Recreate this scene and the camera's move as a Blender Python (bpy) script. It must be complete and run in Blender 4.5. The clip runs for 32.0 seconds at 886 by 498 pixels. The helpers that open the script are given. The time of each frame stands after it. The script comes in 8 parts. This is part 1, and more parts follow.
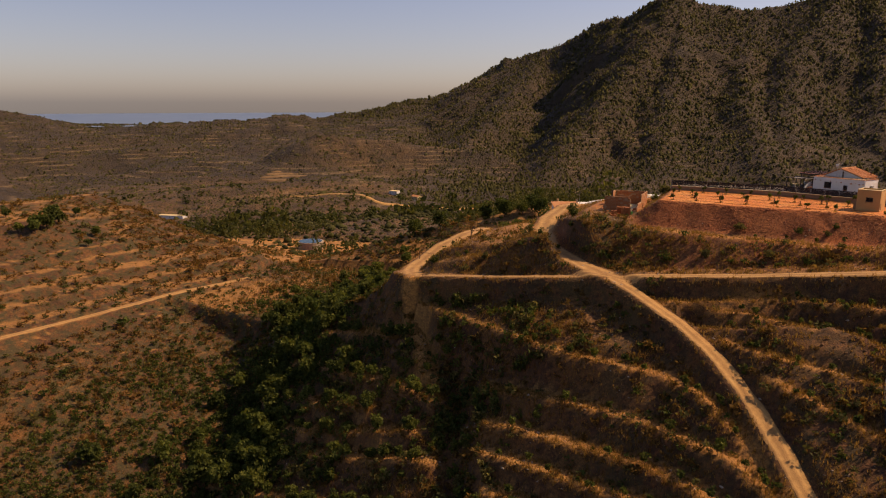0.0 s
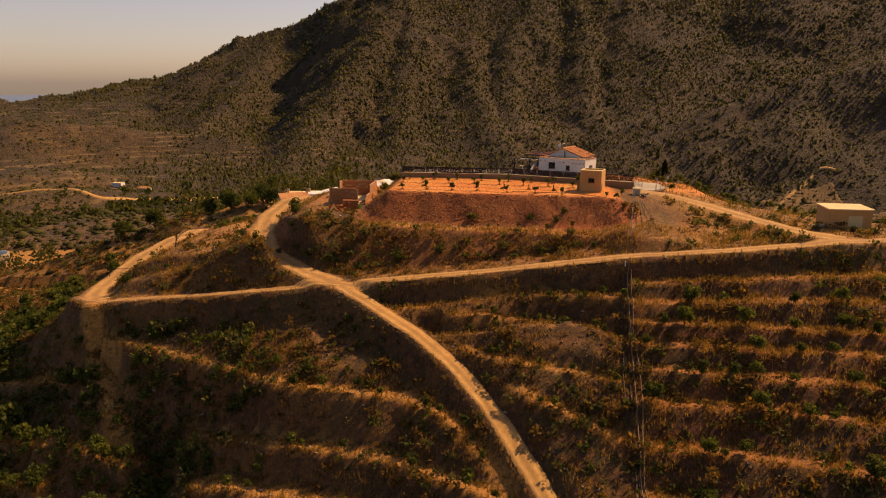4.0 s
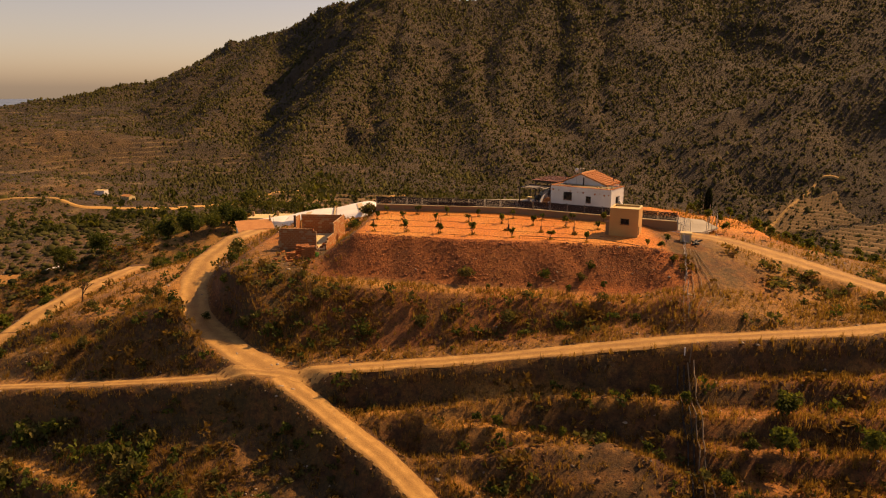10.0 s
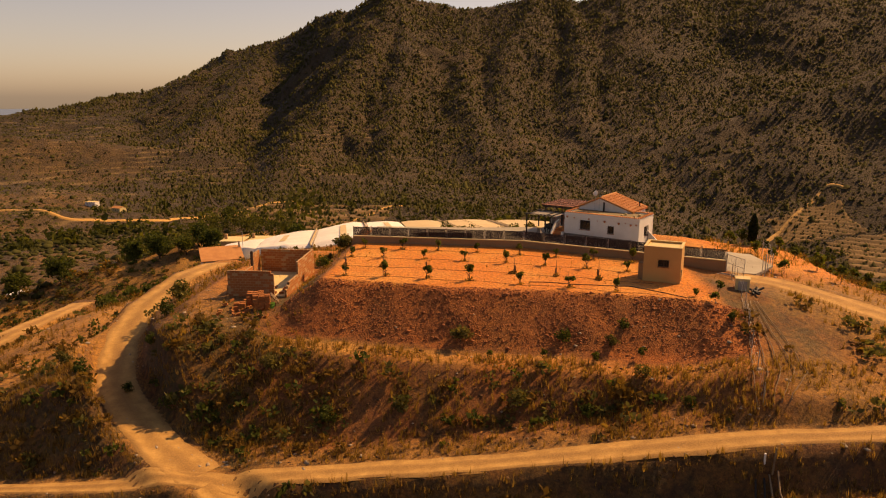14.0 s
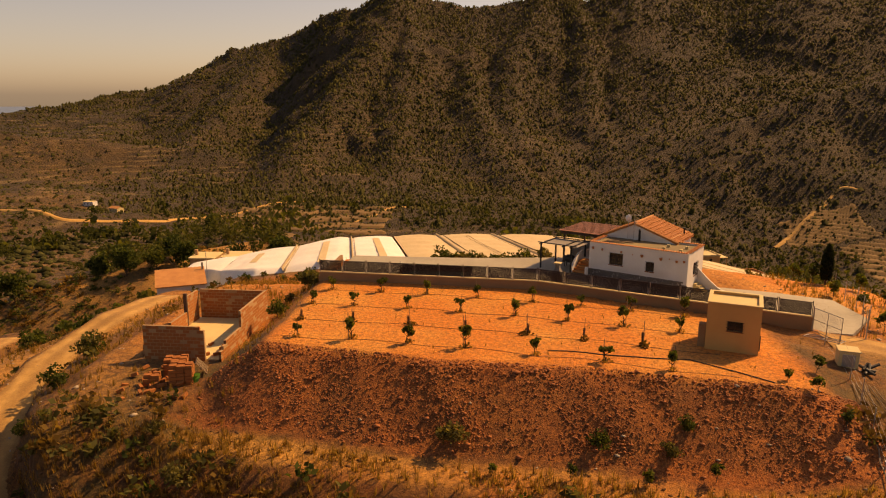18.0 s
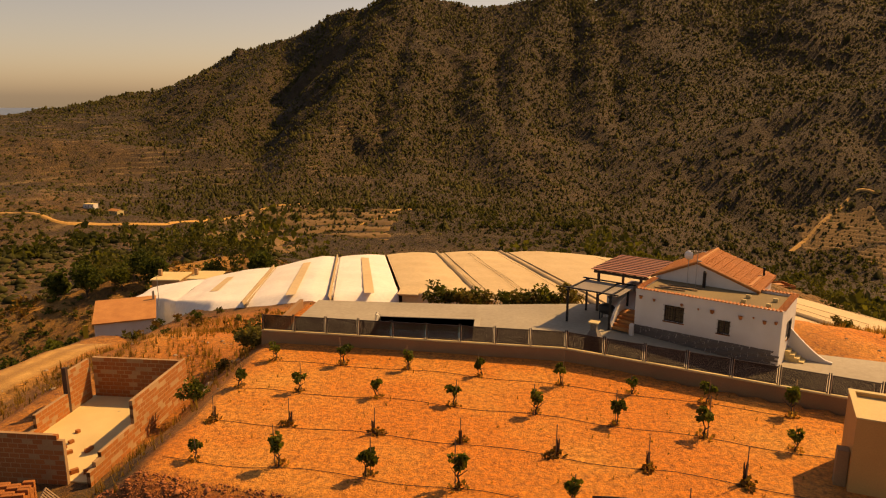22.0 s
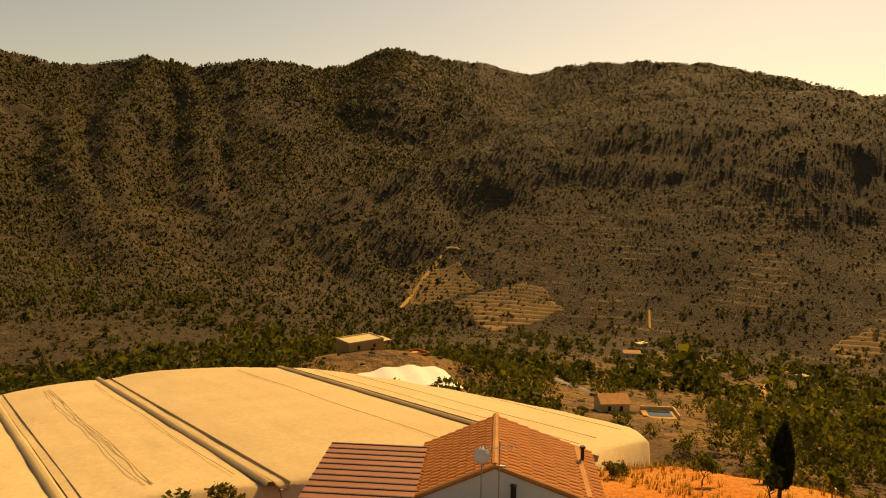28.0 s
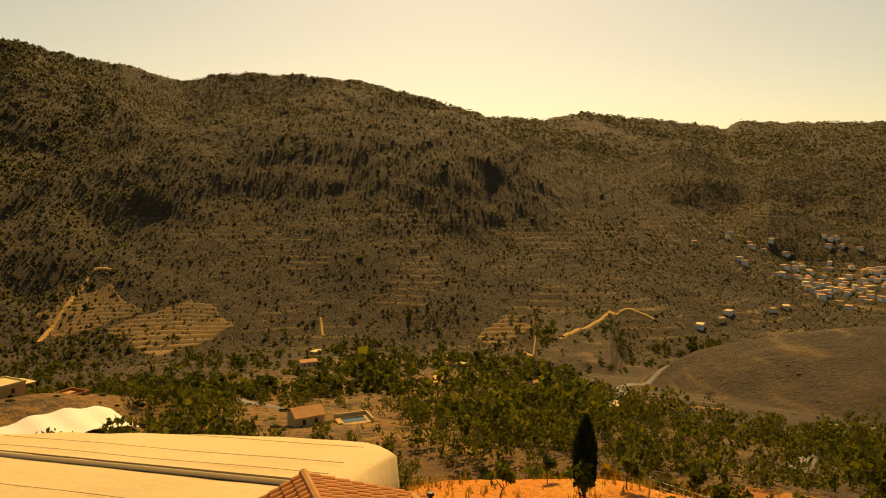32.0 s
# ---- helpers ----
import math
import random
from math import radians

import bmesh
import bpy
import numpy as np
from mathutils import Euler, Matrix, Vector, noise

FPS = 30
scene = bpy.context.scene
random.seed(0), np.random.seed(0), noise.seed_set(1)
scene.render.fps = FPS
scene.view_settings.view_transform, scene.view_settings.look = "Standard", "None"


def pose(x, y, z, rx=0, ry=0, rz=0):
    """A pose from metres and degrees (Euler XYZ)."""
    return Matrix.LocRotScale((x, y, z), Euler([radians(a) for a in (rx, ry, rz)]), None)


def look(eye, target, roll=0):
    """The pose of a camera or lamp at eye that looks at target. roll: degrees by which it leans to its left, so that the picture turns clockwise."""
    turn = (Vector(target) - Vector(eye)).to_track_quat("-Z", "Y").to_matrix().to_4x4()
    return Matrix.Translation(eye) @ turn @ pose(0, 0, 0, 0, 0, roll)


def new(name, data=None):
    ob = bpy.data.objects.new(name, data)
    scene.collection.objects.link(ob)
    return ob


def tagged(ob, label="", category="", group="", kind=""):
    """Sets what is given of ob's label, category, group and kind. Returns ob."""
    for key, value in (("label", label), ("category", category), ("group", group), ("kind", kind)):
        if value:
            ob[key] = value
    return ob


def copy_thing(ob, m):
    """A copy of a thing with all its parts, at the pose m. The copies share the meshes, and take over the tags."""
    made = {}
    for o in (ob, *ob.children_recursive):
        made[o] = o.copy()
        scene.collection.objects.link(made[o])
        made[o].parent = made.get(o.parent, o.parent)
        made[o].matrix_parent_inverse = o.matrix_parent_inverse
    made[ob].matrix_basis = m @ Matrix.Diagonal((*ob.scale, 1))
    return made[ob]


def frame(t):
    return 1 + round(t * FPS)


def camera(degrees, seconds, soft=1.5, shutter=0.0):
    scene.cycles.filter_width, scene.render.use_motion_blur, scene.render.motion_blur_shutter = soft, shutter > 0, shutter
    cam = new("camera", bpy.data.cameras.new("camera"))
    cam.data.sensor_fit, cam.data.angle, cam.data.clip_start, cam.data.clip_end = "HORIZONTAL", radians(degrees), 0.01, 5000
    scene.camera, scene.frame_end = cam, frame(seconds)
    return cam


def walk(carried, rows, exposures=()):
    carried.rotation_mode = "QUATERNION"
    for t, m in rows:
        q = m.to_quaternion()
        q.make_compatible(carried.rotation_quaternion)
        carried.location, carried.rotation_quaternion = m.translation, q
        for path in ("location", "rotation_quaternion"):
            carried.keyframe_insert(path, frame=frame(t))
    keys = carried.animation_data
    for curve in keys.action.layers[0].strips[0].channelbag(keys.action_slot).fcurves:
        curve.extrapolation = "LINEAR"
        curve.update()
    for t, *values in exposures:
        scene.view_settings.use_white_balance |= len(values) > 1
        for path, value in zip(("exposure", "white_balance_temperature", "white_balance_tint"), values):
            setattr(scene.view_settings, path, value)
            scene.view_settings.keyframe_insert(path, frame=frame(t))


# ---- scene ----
cam = camera(65.2, 32.0, 1.15)
PATH = [
    (0, (1.507, -96.438, 15.649), (0.655, -94.676, 15.235), 0.0),
    (0.5, (1.464, -95.069, 15.604), (0.843, -93.227, 15.134), -0.0),
    (1, (1.35, -93.166, 15.38), (0.888, -91.279, 14.908), 0.1),
    (1.5, (1.357, -90.673, 15.242), (0.999, -88.763, 14.77), -0.0),
    (2, (1.402, -88.217, 15.139), (1.111, -86.294, 14.67), 0.1),
    (2.5, (1.565, -85.948, 15.079), (1.324, -84.018, 14.613), 0.1),
    (3, (1.546, -83.685, 15.133), (1.338, -81.751, 14.668), -0.0),
    (3.5, (1.483, -81.643, 15.341), (1.3, -79.706, 14.875), -0.1),
    (6, (0.991, -70.642, 15.362), (0.828, -68.702, 14.905), 0.1),
    (9, (0.361, -57.921, 15.685), (0.202, -55.98, 15.231), 0.2),
    (11, (0.194, -49.668, 15.719), (0.032, -47.725, 15.272), 0.1),
    (12, (0.016, -45.921, 15.709), (-0.143, -43.976, 15.27), -0.1),
    (13, (-0.06, -41.165, 15.585), (-0.205, -39.217, 15.155), 0.2),
    (14, (-0.226, -37.017, 15.526), (-0.383, -35.07, 15.098), 0.0),
    (14.5, (-0.249, -35.056, 15.382), (-0.441, -33.111, 14.957), -0.1),
    (16.5, (-0.309, -26.449, 15.52), (-0.507, -24.505, 15.096), -0.1),
    (17, (-0.297, -24.352, 15.73), (-0.483, -22.408, 15.299), 0.1),
    (19, (-0.628, -15.898, 14.975), (-0.796, -13.952, 14.547), 0.2),
    (21, (-0.788, -7.411, 14.857), (-0.972, -5.466, 14.43), 0.1),
    (23, (-0.867, 0.794, 14.737), (-1.063, 2.738, 14.308), 0.2),
    (24, (-0.837, 4.886, 14.557), (-1.026, 6.839, 14.167), 0.1),
    (24.5, (-0.867, 7.035, 14.575), (-0.986, 8.996, 14.202), 0.1),
    (25, (-0.856, 9.184, 14.706), (-0.849, 11.152, 14.35), 0.2),
    (25.5, (-0.801, 11.52, 14.762), (-0.65, 13.485, 14.424), 0.4),
    (27.5, (-0.273, 19.746, 14.693), (0.452, 21.593, 14.444), 0.6),
    (28, (-0.379, 21.907, 14.576), (0.48, 23.699, 14.348), 0.9),
    (28.5, (-0.515, 23.665, 14.531), (0.481, 25.387, 14.332), 0.9),
    (29, (-0.627, 25.519, 14.724), (0.491, 27.169, 14.552), 0.7),
    (29.5, (-0.444, 27.167, 14.828), (0.79, 28.734, 14.679), 0.7),
    (30, (-0.222, 28.554, 14.626), (1.126, 30.026, 14.495), 0.7),
    (30.5, (0.215, 29.732, 14.313), (1.672, 31.096, 14.199), 0.7),
    (31, (0.559, 30.616, 13.901), (2.073, 31.92, 13.804), 0.5),
    (31.5, (0.526, 31.185, 13.462), (2.074, 32.446, 13.337), 0.7),
    (32, (0.562, 31.0, 12.822), (2.152, 32.2, 12.64), 0.6),
]
EXPO = [(0, -0.12, 7000, 34), (1, -0.02, 7600, 38), (3, 0.03, 8300, 37), (6, 0.06, 9100, 36), (13, 0.05, 10200, 36), (23, -0.04, 12000, 31), (25, -0.04, 12600, 26), (28, -0.06, 15500, 18), (32, -0.06, 17000, 11)]
walk(cam, [(t, look(eye, target, roll)) for t, eye, target, roll in PATH], EXPO)

# ---------------------------------------------------------------- world, sun
SUN_AZ, SUN_EL = 54.0, 44.0
world = bpy.data.worlds.new("world")
scene.world = world
world.use_nodes = True
wn = world.node_tree
sky = wn.nodes.new("ShaderNodeTexSky")
sky.sky_type = "NISHITA"
sky.sun_disc = False
sky.sun_elevation = radians(SUN_EL)
sky.sun_rotation = radians(SUN_AZ)
sky.altitude = 400
sky.dust_density = 1.5
sky.air_density = 1.0
wn.links.new(sky.outputs[0], wn.nodes["Background"].inputs[0])
wn.nodes["Background"].inputs[1].default_value = 0.105
lamp = bpy.data.lights.new("sun", "SUN")
lamp.energy = 5.0
lamp.angle = radians(0.5)
lamp.color = (1.0, 0.80, 0.47)
sun = new("sun", lamp)
sd = Vector((math.sin(radians(SUN_AZ)) * math.cos(radians(SUN_EL)), math.cos(radians(SUN_AZ)) * math.cos(radians(SUN_EL)), math.sin(radians(SUN_EL))))
sun.matrix_world = look(sd * 100, (0, 0, 0))

# ---------------------------------------------------------------- materials


def mat(name, rough=0.85, metal=0.0):
    m = bpy.data.materials.new(name)
    m.use_nodes = True
    b = m.node_tree.nodes["Principled BSDF"]
    b.inputs["Roughness"].default_value = rough
    b.inputs["Metallic"].default_value = metal
    return m, m.node_tree, b


def nd(nt, kind, **props):
    n = nt.nodes.new("ShaderNode" + kind)
    for k, v in props.items():
        n.inputs[k.replace("_", " ")].default_value = v
    return n


def noise_node(nt, scale, detail=5, rough=0.6, vec=None):
    n = nd(nt, "TexNoise", Scale=scale, Detail=detail, Roughness=rough)
    if vec is not None:
        nt.links.new(vec, n.inputs["Vector"])
    return n.outputs[0]


def ramp(nt, fac, stops):
    r = nt.nodes.new("ShaderNodeValToRGB")
    while len(r.color_ramp.elements) < len(stops):
        r.color_ramp.elements.new(0.5)
    for e, (p, c) in zip(r.color_ramp.elements, stops):
        e.position = p
        e.color = (*c, 1) if len(c) == 3 else c
    nt.links.new(fac, r.inputs[0])
    return r.outputs[0]


def mixc(nt, fac, a, b, mode="MIX"):
    n = nt.nodes.new("ShaderNodeMix")
    n.data_type = "RGBA"
    n.blend_type = mode
    for sock, v in ((n.inputs[0], fac), (n.inputs[6], a), (n.inputs[7], b)):
        if isinstance(v, (int, float)):
            sock.default_value = v
        elif isinstance(v, tuple):
            sock.default_value = (*v, 1)
        else:
            nt.links.new(v, sock)
    return n.outputs[2]


def math_node(nt, op, a, b=0.0):
    n = nt.nodes.new("ShaderNodeMath")
    n.operation = op
    for sock, v in zip(n.inputs, (a, b)):
        if isinstance(v, (int, float)):
            sock.default_value = v
        else:
            nt.links.new(v, sock)
    return n.outputs[0]


def bump(nt, b, height, strength=0.5, dist=0.05):
    n = nd(nt, "Bump", Strength=strength, Distance=dist)
    nt.links.new(height, n.inputs["Height"])
    nt.links.new(n.outputs[0], b.inputs["Normal"])


def coords(nt, which="Object"):
    return nt.nodes.new("ShaderNodeTexCoord").outputs[which]


def grainy(name, c1, c2, scale=3.0, rough=0.85, metal=0.0, bump_s=0.3, bump_d=0.02, fine=18.0, stain=0.25):
    """A surface of two near colours with coarse stains, fine grain and relief, a little different from object to object."""
    m, nt, b = mat(name, rough, metal)
    v = coords(nt)
    big = noise_node(nt, scale * 0.35, 4, 0.55, v)
    fin = noise_node(nt, fine, 6, 0.65, v)
    col = mixc(nt, ramp(nt, big, [(0.35, (0, 0, 0)), (0.68, (1, 1, 1))]), c1, c2)
    dark = ramp(nt, fin, [(0.3, (1 - stain,) * 3), (0.65, (1, 1, 1))])
    col = mixc(nt, 1.0, col, dark, "MULTIPLY")
    rnd = nt.nodes.new("ShaderNodeObjectInfo").outputs["Random"]
    tint = ramp(nt, rnd, [(0.0, (0.86, 0.86, 0.86)), (1.0, (1.0, 1.0, 1.0))])
    col = mixc(nt, 1.0, col, tint, "MULTIPLY")
    nt.links.new(col, b.inputs["Base Color"])
    bump(nt, b, fin, bump_s, bump_d)
    return m


# ---------------------------------------------------------------- the lie of the land


def smooth(a, b, x):
    t = np.clip((x - a) / (b - a), 0, 1)
    return t * t * (3 - 2 * t)


def hash2(ix, iy, seed):
    h = (ix.astype(np.int64) * 374761393 + iy.astype(np.int64) * 668265263 + seed * 1442695041) & 0x7FFFFFFF
    h = ((h ^ (h >> 13)) * 1274126177) & 0x7FFFFFFF
    return ((h ^ (h >> 16)) & 0xFFFF) / 65535.0


def vnoise(x, y, seed=0):
    ix, iy = np.floor(x), np.floor(y)
    fx, fy = x - ix, y - iy
    fx, fy = fx * fx * (3 - 2 * fx), fy * fy * (3 - 2 * fy)
    a, b = hash2(ix, iy, seed), hash2(ix + 1, iy, seed)
    c, d = hash2(ix, iy + 1, seed), hash2(ix + 1, iy + 1, seed)
    return (a + (b - a) * fx) * (1 - fy) + (c + (d - c) * fx) * fy


def fbm(x, y, octaves=4, seed=0):
    s, amp, tot = 0.0, 1.0, 0.0
    for i in range(octaves):
        s = s + amp * (vnoise(x, y, seed + i) - 0.5)
        tot += amp
        x, y, amp = x * 2.03 + 17.1, y * 2.03 - 9.7, amp * 0.5
    return 2 * s / tot


def ridged(x, y, octaves=4, seed=0):
    s, amp, tot = 0.0, 1.0, 0.0
    for i in range(octaves):
        s = s + amp * (1 - np.abs(2 * vnoise(x, y, seed + i) - 1))
        tot += amp
        x, y, amp = x * 2.1 + 5.3, y * 2.1 + 3.1, amp * 0.5
    return s / tot


ROADS = {
    "main": ([(-58, 9, -14.1), (-54, 6.5, -13.7), (-38, 4.6, -11.8), (-28, 3.4, -10.4), (-19.5, 3.2, -9.3), (0, 3.4, -7.2), (16, 4, -5.2), (30, 4.2, -4.1), (42, 6, -3.3), (60, 9, -3.0), (95, 8, -3.5)], 2.2),
    "up": ([(-19.5, 3.2, -9.3), (-26, 8.5, -8.9), (-32, 15, -8.3), (-36, 23, -7.2), (-37.5, 31, -6.0), (-36.5, 39, -4.8), (-36, 46, -5.2), (-36.5, 51, -6.2)], 3.6),
    "down": ([(-19.5, 3.2, -9.3), (-14.5, -0.6, -10.6), (-8.5, -4.6, -12.6), (-3.6, -8.4, -15.0), (0.6, -13.2, -17.6), (4.2, -18.8, -20.4), (7.5, -25, -23.4), (11, -33, -27)], 2.3),
    "sign": ([(-54, 6.5, -13.7), (-57.5, 12, -14.2), (-58.5, 19, -14.0), (-58.5, 28, -12.6), (-57, 36, -11.6), (-57, 46, -12), (-62, 58, -14.5)], 3.4),
    "right": ([(20.5, 26, -0.3), (25, 25.5, -0.8), (29.5, 21.5, -1.5), (34, 15.5, -2.3), (39, 9.5, -3.0), (44, 7, -3.3)], 3.6),
    "left": ([(-139, -44, -31.0), (-132.2, -19, -29.3), (-128.8, -1, -29.2), (-125, 17, -28.6), (-122, 41, -29.7), (-126, 60, -33)], 2.0),
}


# narrow planted treads cut into the slope below the main track
LEDGES = [
    ([(-12.5, -1.4, -11.1), (-6.4, 0.1, -10.8), (0.3, 0.9, -9.7), (5.5, 0.9, -9.2), (11.3, 0.1, -9.0), (15.5, -0.9, -8.9)], 1.3),
    ([(-5.0, -1.2, -11.3), (-0.85, -1.2, -11.2), (3.2, -1.5, -11.6), (7.6, -1.8, -11.9), (12.7, -4.3, -12.1), (14.9, -5.6, -12.2)], 1.3),
    ([(-3.0, -5.8, -13.9), (2.2, -7.6, -14.1), (7.5, -9.4, -14.5), (12.0, -10.9, -14.6), (14.2, -11.3, -14.7)], 1.3),
    ([(2.4, -11.7, -15.6), (5.7, -13.2, -16.4), (9.6, -15.1, -17.2), (13.0, -17.0, -18.0)], 1.5),
    ([(17.6, 0.8, -7.5), (31.8, 1.0, -6.7), (44, 2.1, -6.3), (60, 3.0, -6.3)], 1.5),
    ([(16.9, -2.2, -9.0), (31.0, -2.2, -8.4), (42, -2.0, -8.3), (60, -2.2, -8.8)], 1.7),
    ([(16.6, -4.7, -10.4), (30.1, -5.7, -10.3), (40.2, -6.2, -10.5), (60, -7.2, -11.4)], 1.6),
    ([(16.8, -7.4, -12.0), (22.9, -7.8, -11.9), (39.2, -9.1, -11.9), (58, -10.6, -13.2)], 1.7),
    ([(17.5, -10.4, -13.6), (28.7, -11.6, -13.6), (37.9, -12.7, -13.8), (56, -14.6, -15.4)], 1.6),
    ([(16.0, -13.8, -15.8), (26.7, -15.1, -15.5), (36.6, -16.4, -15.8), (54, -18.4, -17.4)], 1.8),
    ([(15.3, -18.3, -18.2), (21.4, -18.8, -18.0), (29.1, -20.4, -18.2), (38, -21.6, -18.6), (54, -24, -20.6)], 1.9),
    ([(15.0, -22.8, -20.7), (25.4, -24.5, -20.7), (33.2, -25.9, -20.9), (50, -28.5, -22.6)], 2.0),
    ([(14.5, -28, -24.0), (25, -30, -23.8), (45, -33.5, -25.4)], 2.0),
    ([(-52, 3.2, -17.6), (-48.7, 2.2, -17.4), (-40.9, -1.2, -17.2), (-36.5, -3.2, -17.2), (-33, -4.8, -17.1), (-24.4, -8.8, -17.2), (-20.6, -9.7, -17.3), (-9.6, -10.6, -17.7), (-4.1, -13.2, -18.4), (-1.1, -16.2, -19.8), (1.6, -19.4, -21.4), (3.4, -23, -23.4)], 1.5),
    ([(-32.6, -11.0, -23.6), (-23.7, -13.0, -22.5), (-11.6, -15.9, -21.7), (-0.3, -20.8, -22.1), (4.4, -24.5, -23.6)], 1.7),
    ([(-30.5, -15.8, -26.3), (-21.9, -17.9, -25.5), (-11.3, -20.8, -24.7), (-4.1, -23.3, -24.7), (5, -28.5, -26.0)], 2.1),
    ([(-29.5, -19.7, -28.6), (-18.0, -22.8, -27.6), (-8.0, -25.5, -27.0), (4, -31, -28)], 2.1),
    ([(-27, -24, -31.0), (-15, -27.5, -30), (-4, -31, -30)], 2.2),
    ([(-54.0, 5.0, -19.2), (-50.4, 1.2, -21.8), (-46.5, -3.9, -23.8), (-42.6, -8.5, -25.6)], 2.6),
    ([(-72, 6.2, -26.5), (-62.6, 4.0, -24.2), (-53.1, 1.0, -22.9)], 2.2),
    ([(-77, 2.3, -31.6), (-59.5, -4.1, -28.9), (-48.7, -7.4, -27.0), (-40.9, -11.4, -26.9)], 2.4),
    ([(-79.8, -3.3, -37.4), (-67.2, -6.8, -34.0), (-52, -10.8, -30.4)], 2.4),
    ([(-68, -11.2, -37.6), (-56.1, -13.6, -34.3), (-50.8, -14.4, -32.6), (-42, -15.6, -30.2)], 2.4),
    ([(-58, -16.8, -37.2), (-46.8, -18.4, -34.0), (-38, -20.2, -31.6)], 2.6),
    ([(-78.7, -18.4, -47.0), (-63.7, -21.8, -42.6), (-46, -25.5, -37.5), (-36, -27.5, -34.8)], 2.7),
]


def along(pts, x, y):
    """Distance to a line of points, and the line's height there."""
    best, bz = np.full(x.shape, 1e9), np.zeros(x.shape)
    for (x0, y0, z0), (x1, y1, z1) in zip(pts, pts[1:]):
        dx, dy = x1 - x0, y1 - y0
        t = np.clip(((x - x0) * dx + (y - y0) * dy) / (dx * dx + dy * dy), 0, 1)
        d = np.hypot(x - x0 - t * dx, y - y0 - t * dy)
        near = d < best
        best, bz = np.where(near, d, best), np.where(near, z0 + t * (z1 - z0), bz)
    return best, bz


def smax(a, b, k):
    return 0.5 * (a + b + np.sqrt((a - b) ** 2 + k * k))


RIDGES = [
    [(-44, 122, -17.4), (-56, 140, -18.2), (-72, 152, -19.2), (-85, 172, -23), (-100, 200, -36)],
    [(-60, 138, -18.7), (-74, 114, -18.2), (-100, 102, -24.5), (-125, 88, -33)],
]
RX = [-100, -80, -66, -58, -54, -38, -19.5, 0, 16, 30, 42, 60, 95]
RY = [16, 14, 11, 9, 6.5, 4.6, 3.2, 3.4, 4, 4.2, 6, 9, 8]
RZ = [-34, -28, -20, -14.1, -13.7, -11.8, -9.3, -7.2, -5.2, -4.1, -3.3, -3.0, -3.5]


def front_edge(x):
    return np.interp(x, [-16, -4, 3, 16], [20.9, 18.7, 18.5, 16.6])


def upper(x, y):
    """The hilltop above the main track."""
    wob = 0.5 * fbm(x * 0.22, y * 0.22, 3, 40)
    yf = front_edge(x)
    df, dl = np.maximum(0, yf - y + wob), np.maximum(0, -15.6 - x + wob)
    d = np.hypot(df, dl)
    zf = np.interp(d, [0, 0.5, 4.6, 5.2, 7.5, 8.0, 13, 20], [0, -0.15, -3.5, -3.75, -3.85, -4.2, -8.3, -12])
    zl = np.interp(d, [0, 4.0, 12, 20, 26, 40], [0, -2.75, -2.95, -5.6, -7.4, -8.6])
    w = smooth(-0.3, 0.5, np.where(d > 0.01, (df - dl) / np.maximum(d, 0.01), -1))
    z = zl * (1 - w) + zf * w
    zr = -0.075 * np.maximum(0, x - 17) - 0.25 * np.maximum(0, 20 - y) * smooth(12, 20, x)
    wr = smooth(13, 21, x)
    z = z * (1 - wr) + zr * wr
    # behind the terrace the ground falls to the nets and the valley
    back = np.interp(y, [44, 47, 55, 63, 75, 115, 160, 240], [0, -0.7, -3.0, -6.6, -8.8, -15.5, -27, -50])
    back = back - 0.22 * np.maximum(0, -x - 27) * smooth(50, 60, y) - 0.05 * np.maximum(0, x - 20) - 0.36 * np.maximum(0, x - 33) * smooth(22, 42, y)
    z = z + back * np.where(x < -30, smooth(-75, -35, x) * 0.35 + 0.65, 1)
    zt = -5.7 - 0.108 * (y - 63) - 0.16 * np.maximum(0, -21 - x - 0.23 * (y - 62)) - 2.2 * smooth(-35, -41, x)
    wt = smooth(49, 57, y) * smooth(84, 72, y) * smooth(-54, -47, x) * smooth(-16, -21, x)
    z = z * (1 - wt) + zt * wt
    # knoll to the west
    zk = np.interp(x, [-90, -72, -62, -57, -52, -46, -40], [-29, -24, -17.5, -14.2, -10.6, -8.9, -8.4]) - 0.13 * np.maximum(0, y - 38)
    df2 = np.maximum(0, 14.5 - y + 1.2 * wob)
    zk = zk - np.interp(df2, [0, 2.0, 4.2, 8, 12], [0, 1.5, 1.7, 4.8, 7.5])
    wk = smooth(-37, -42, x) * (1 - wt)
    return z * (1 - wk) + zk * wk


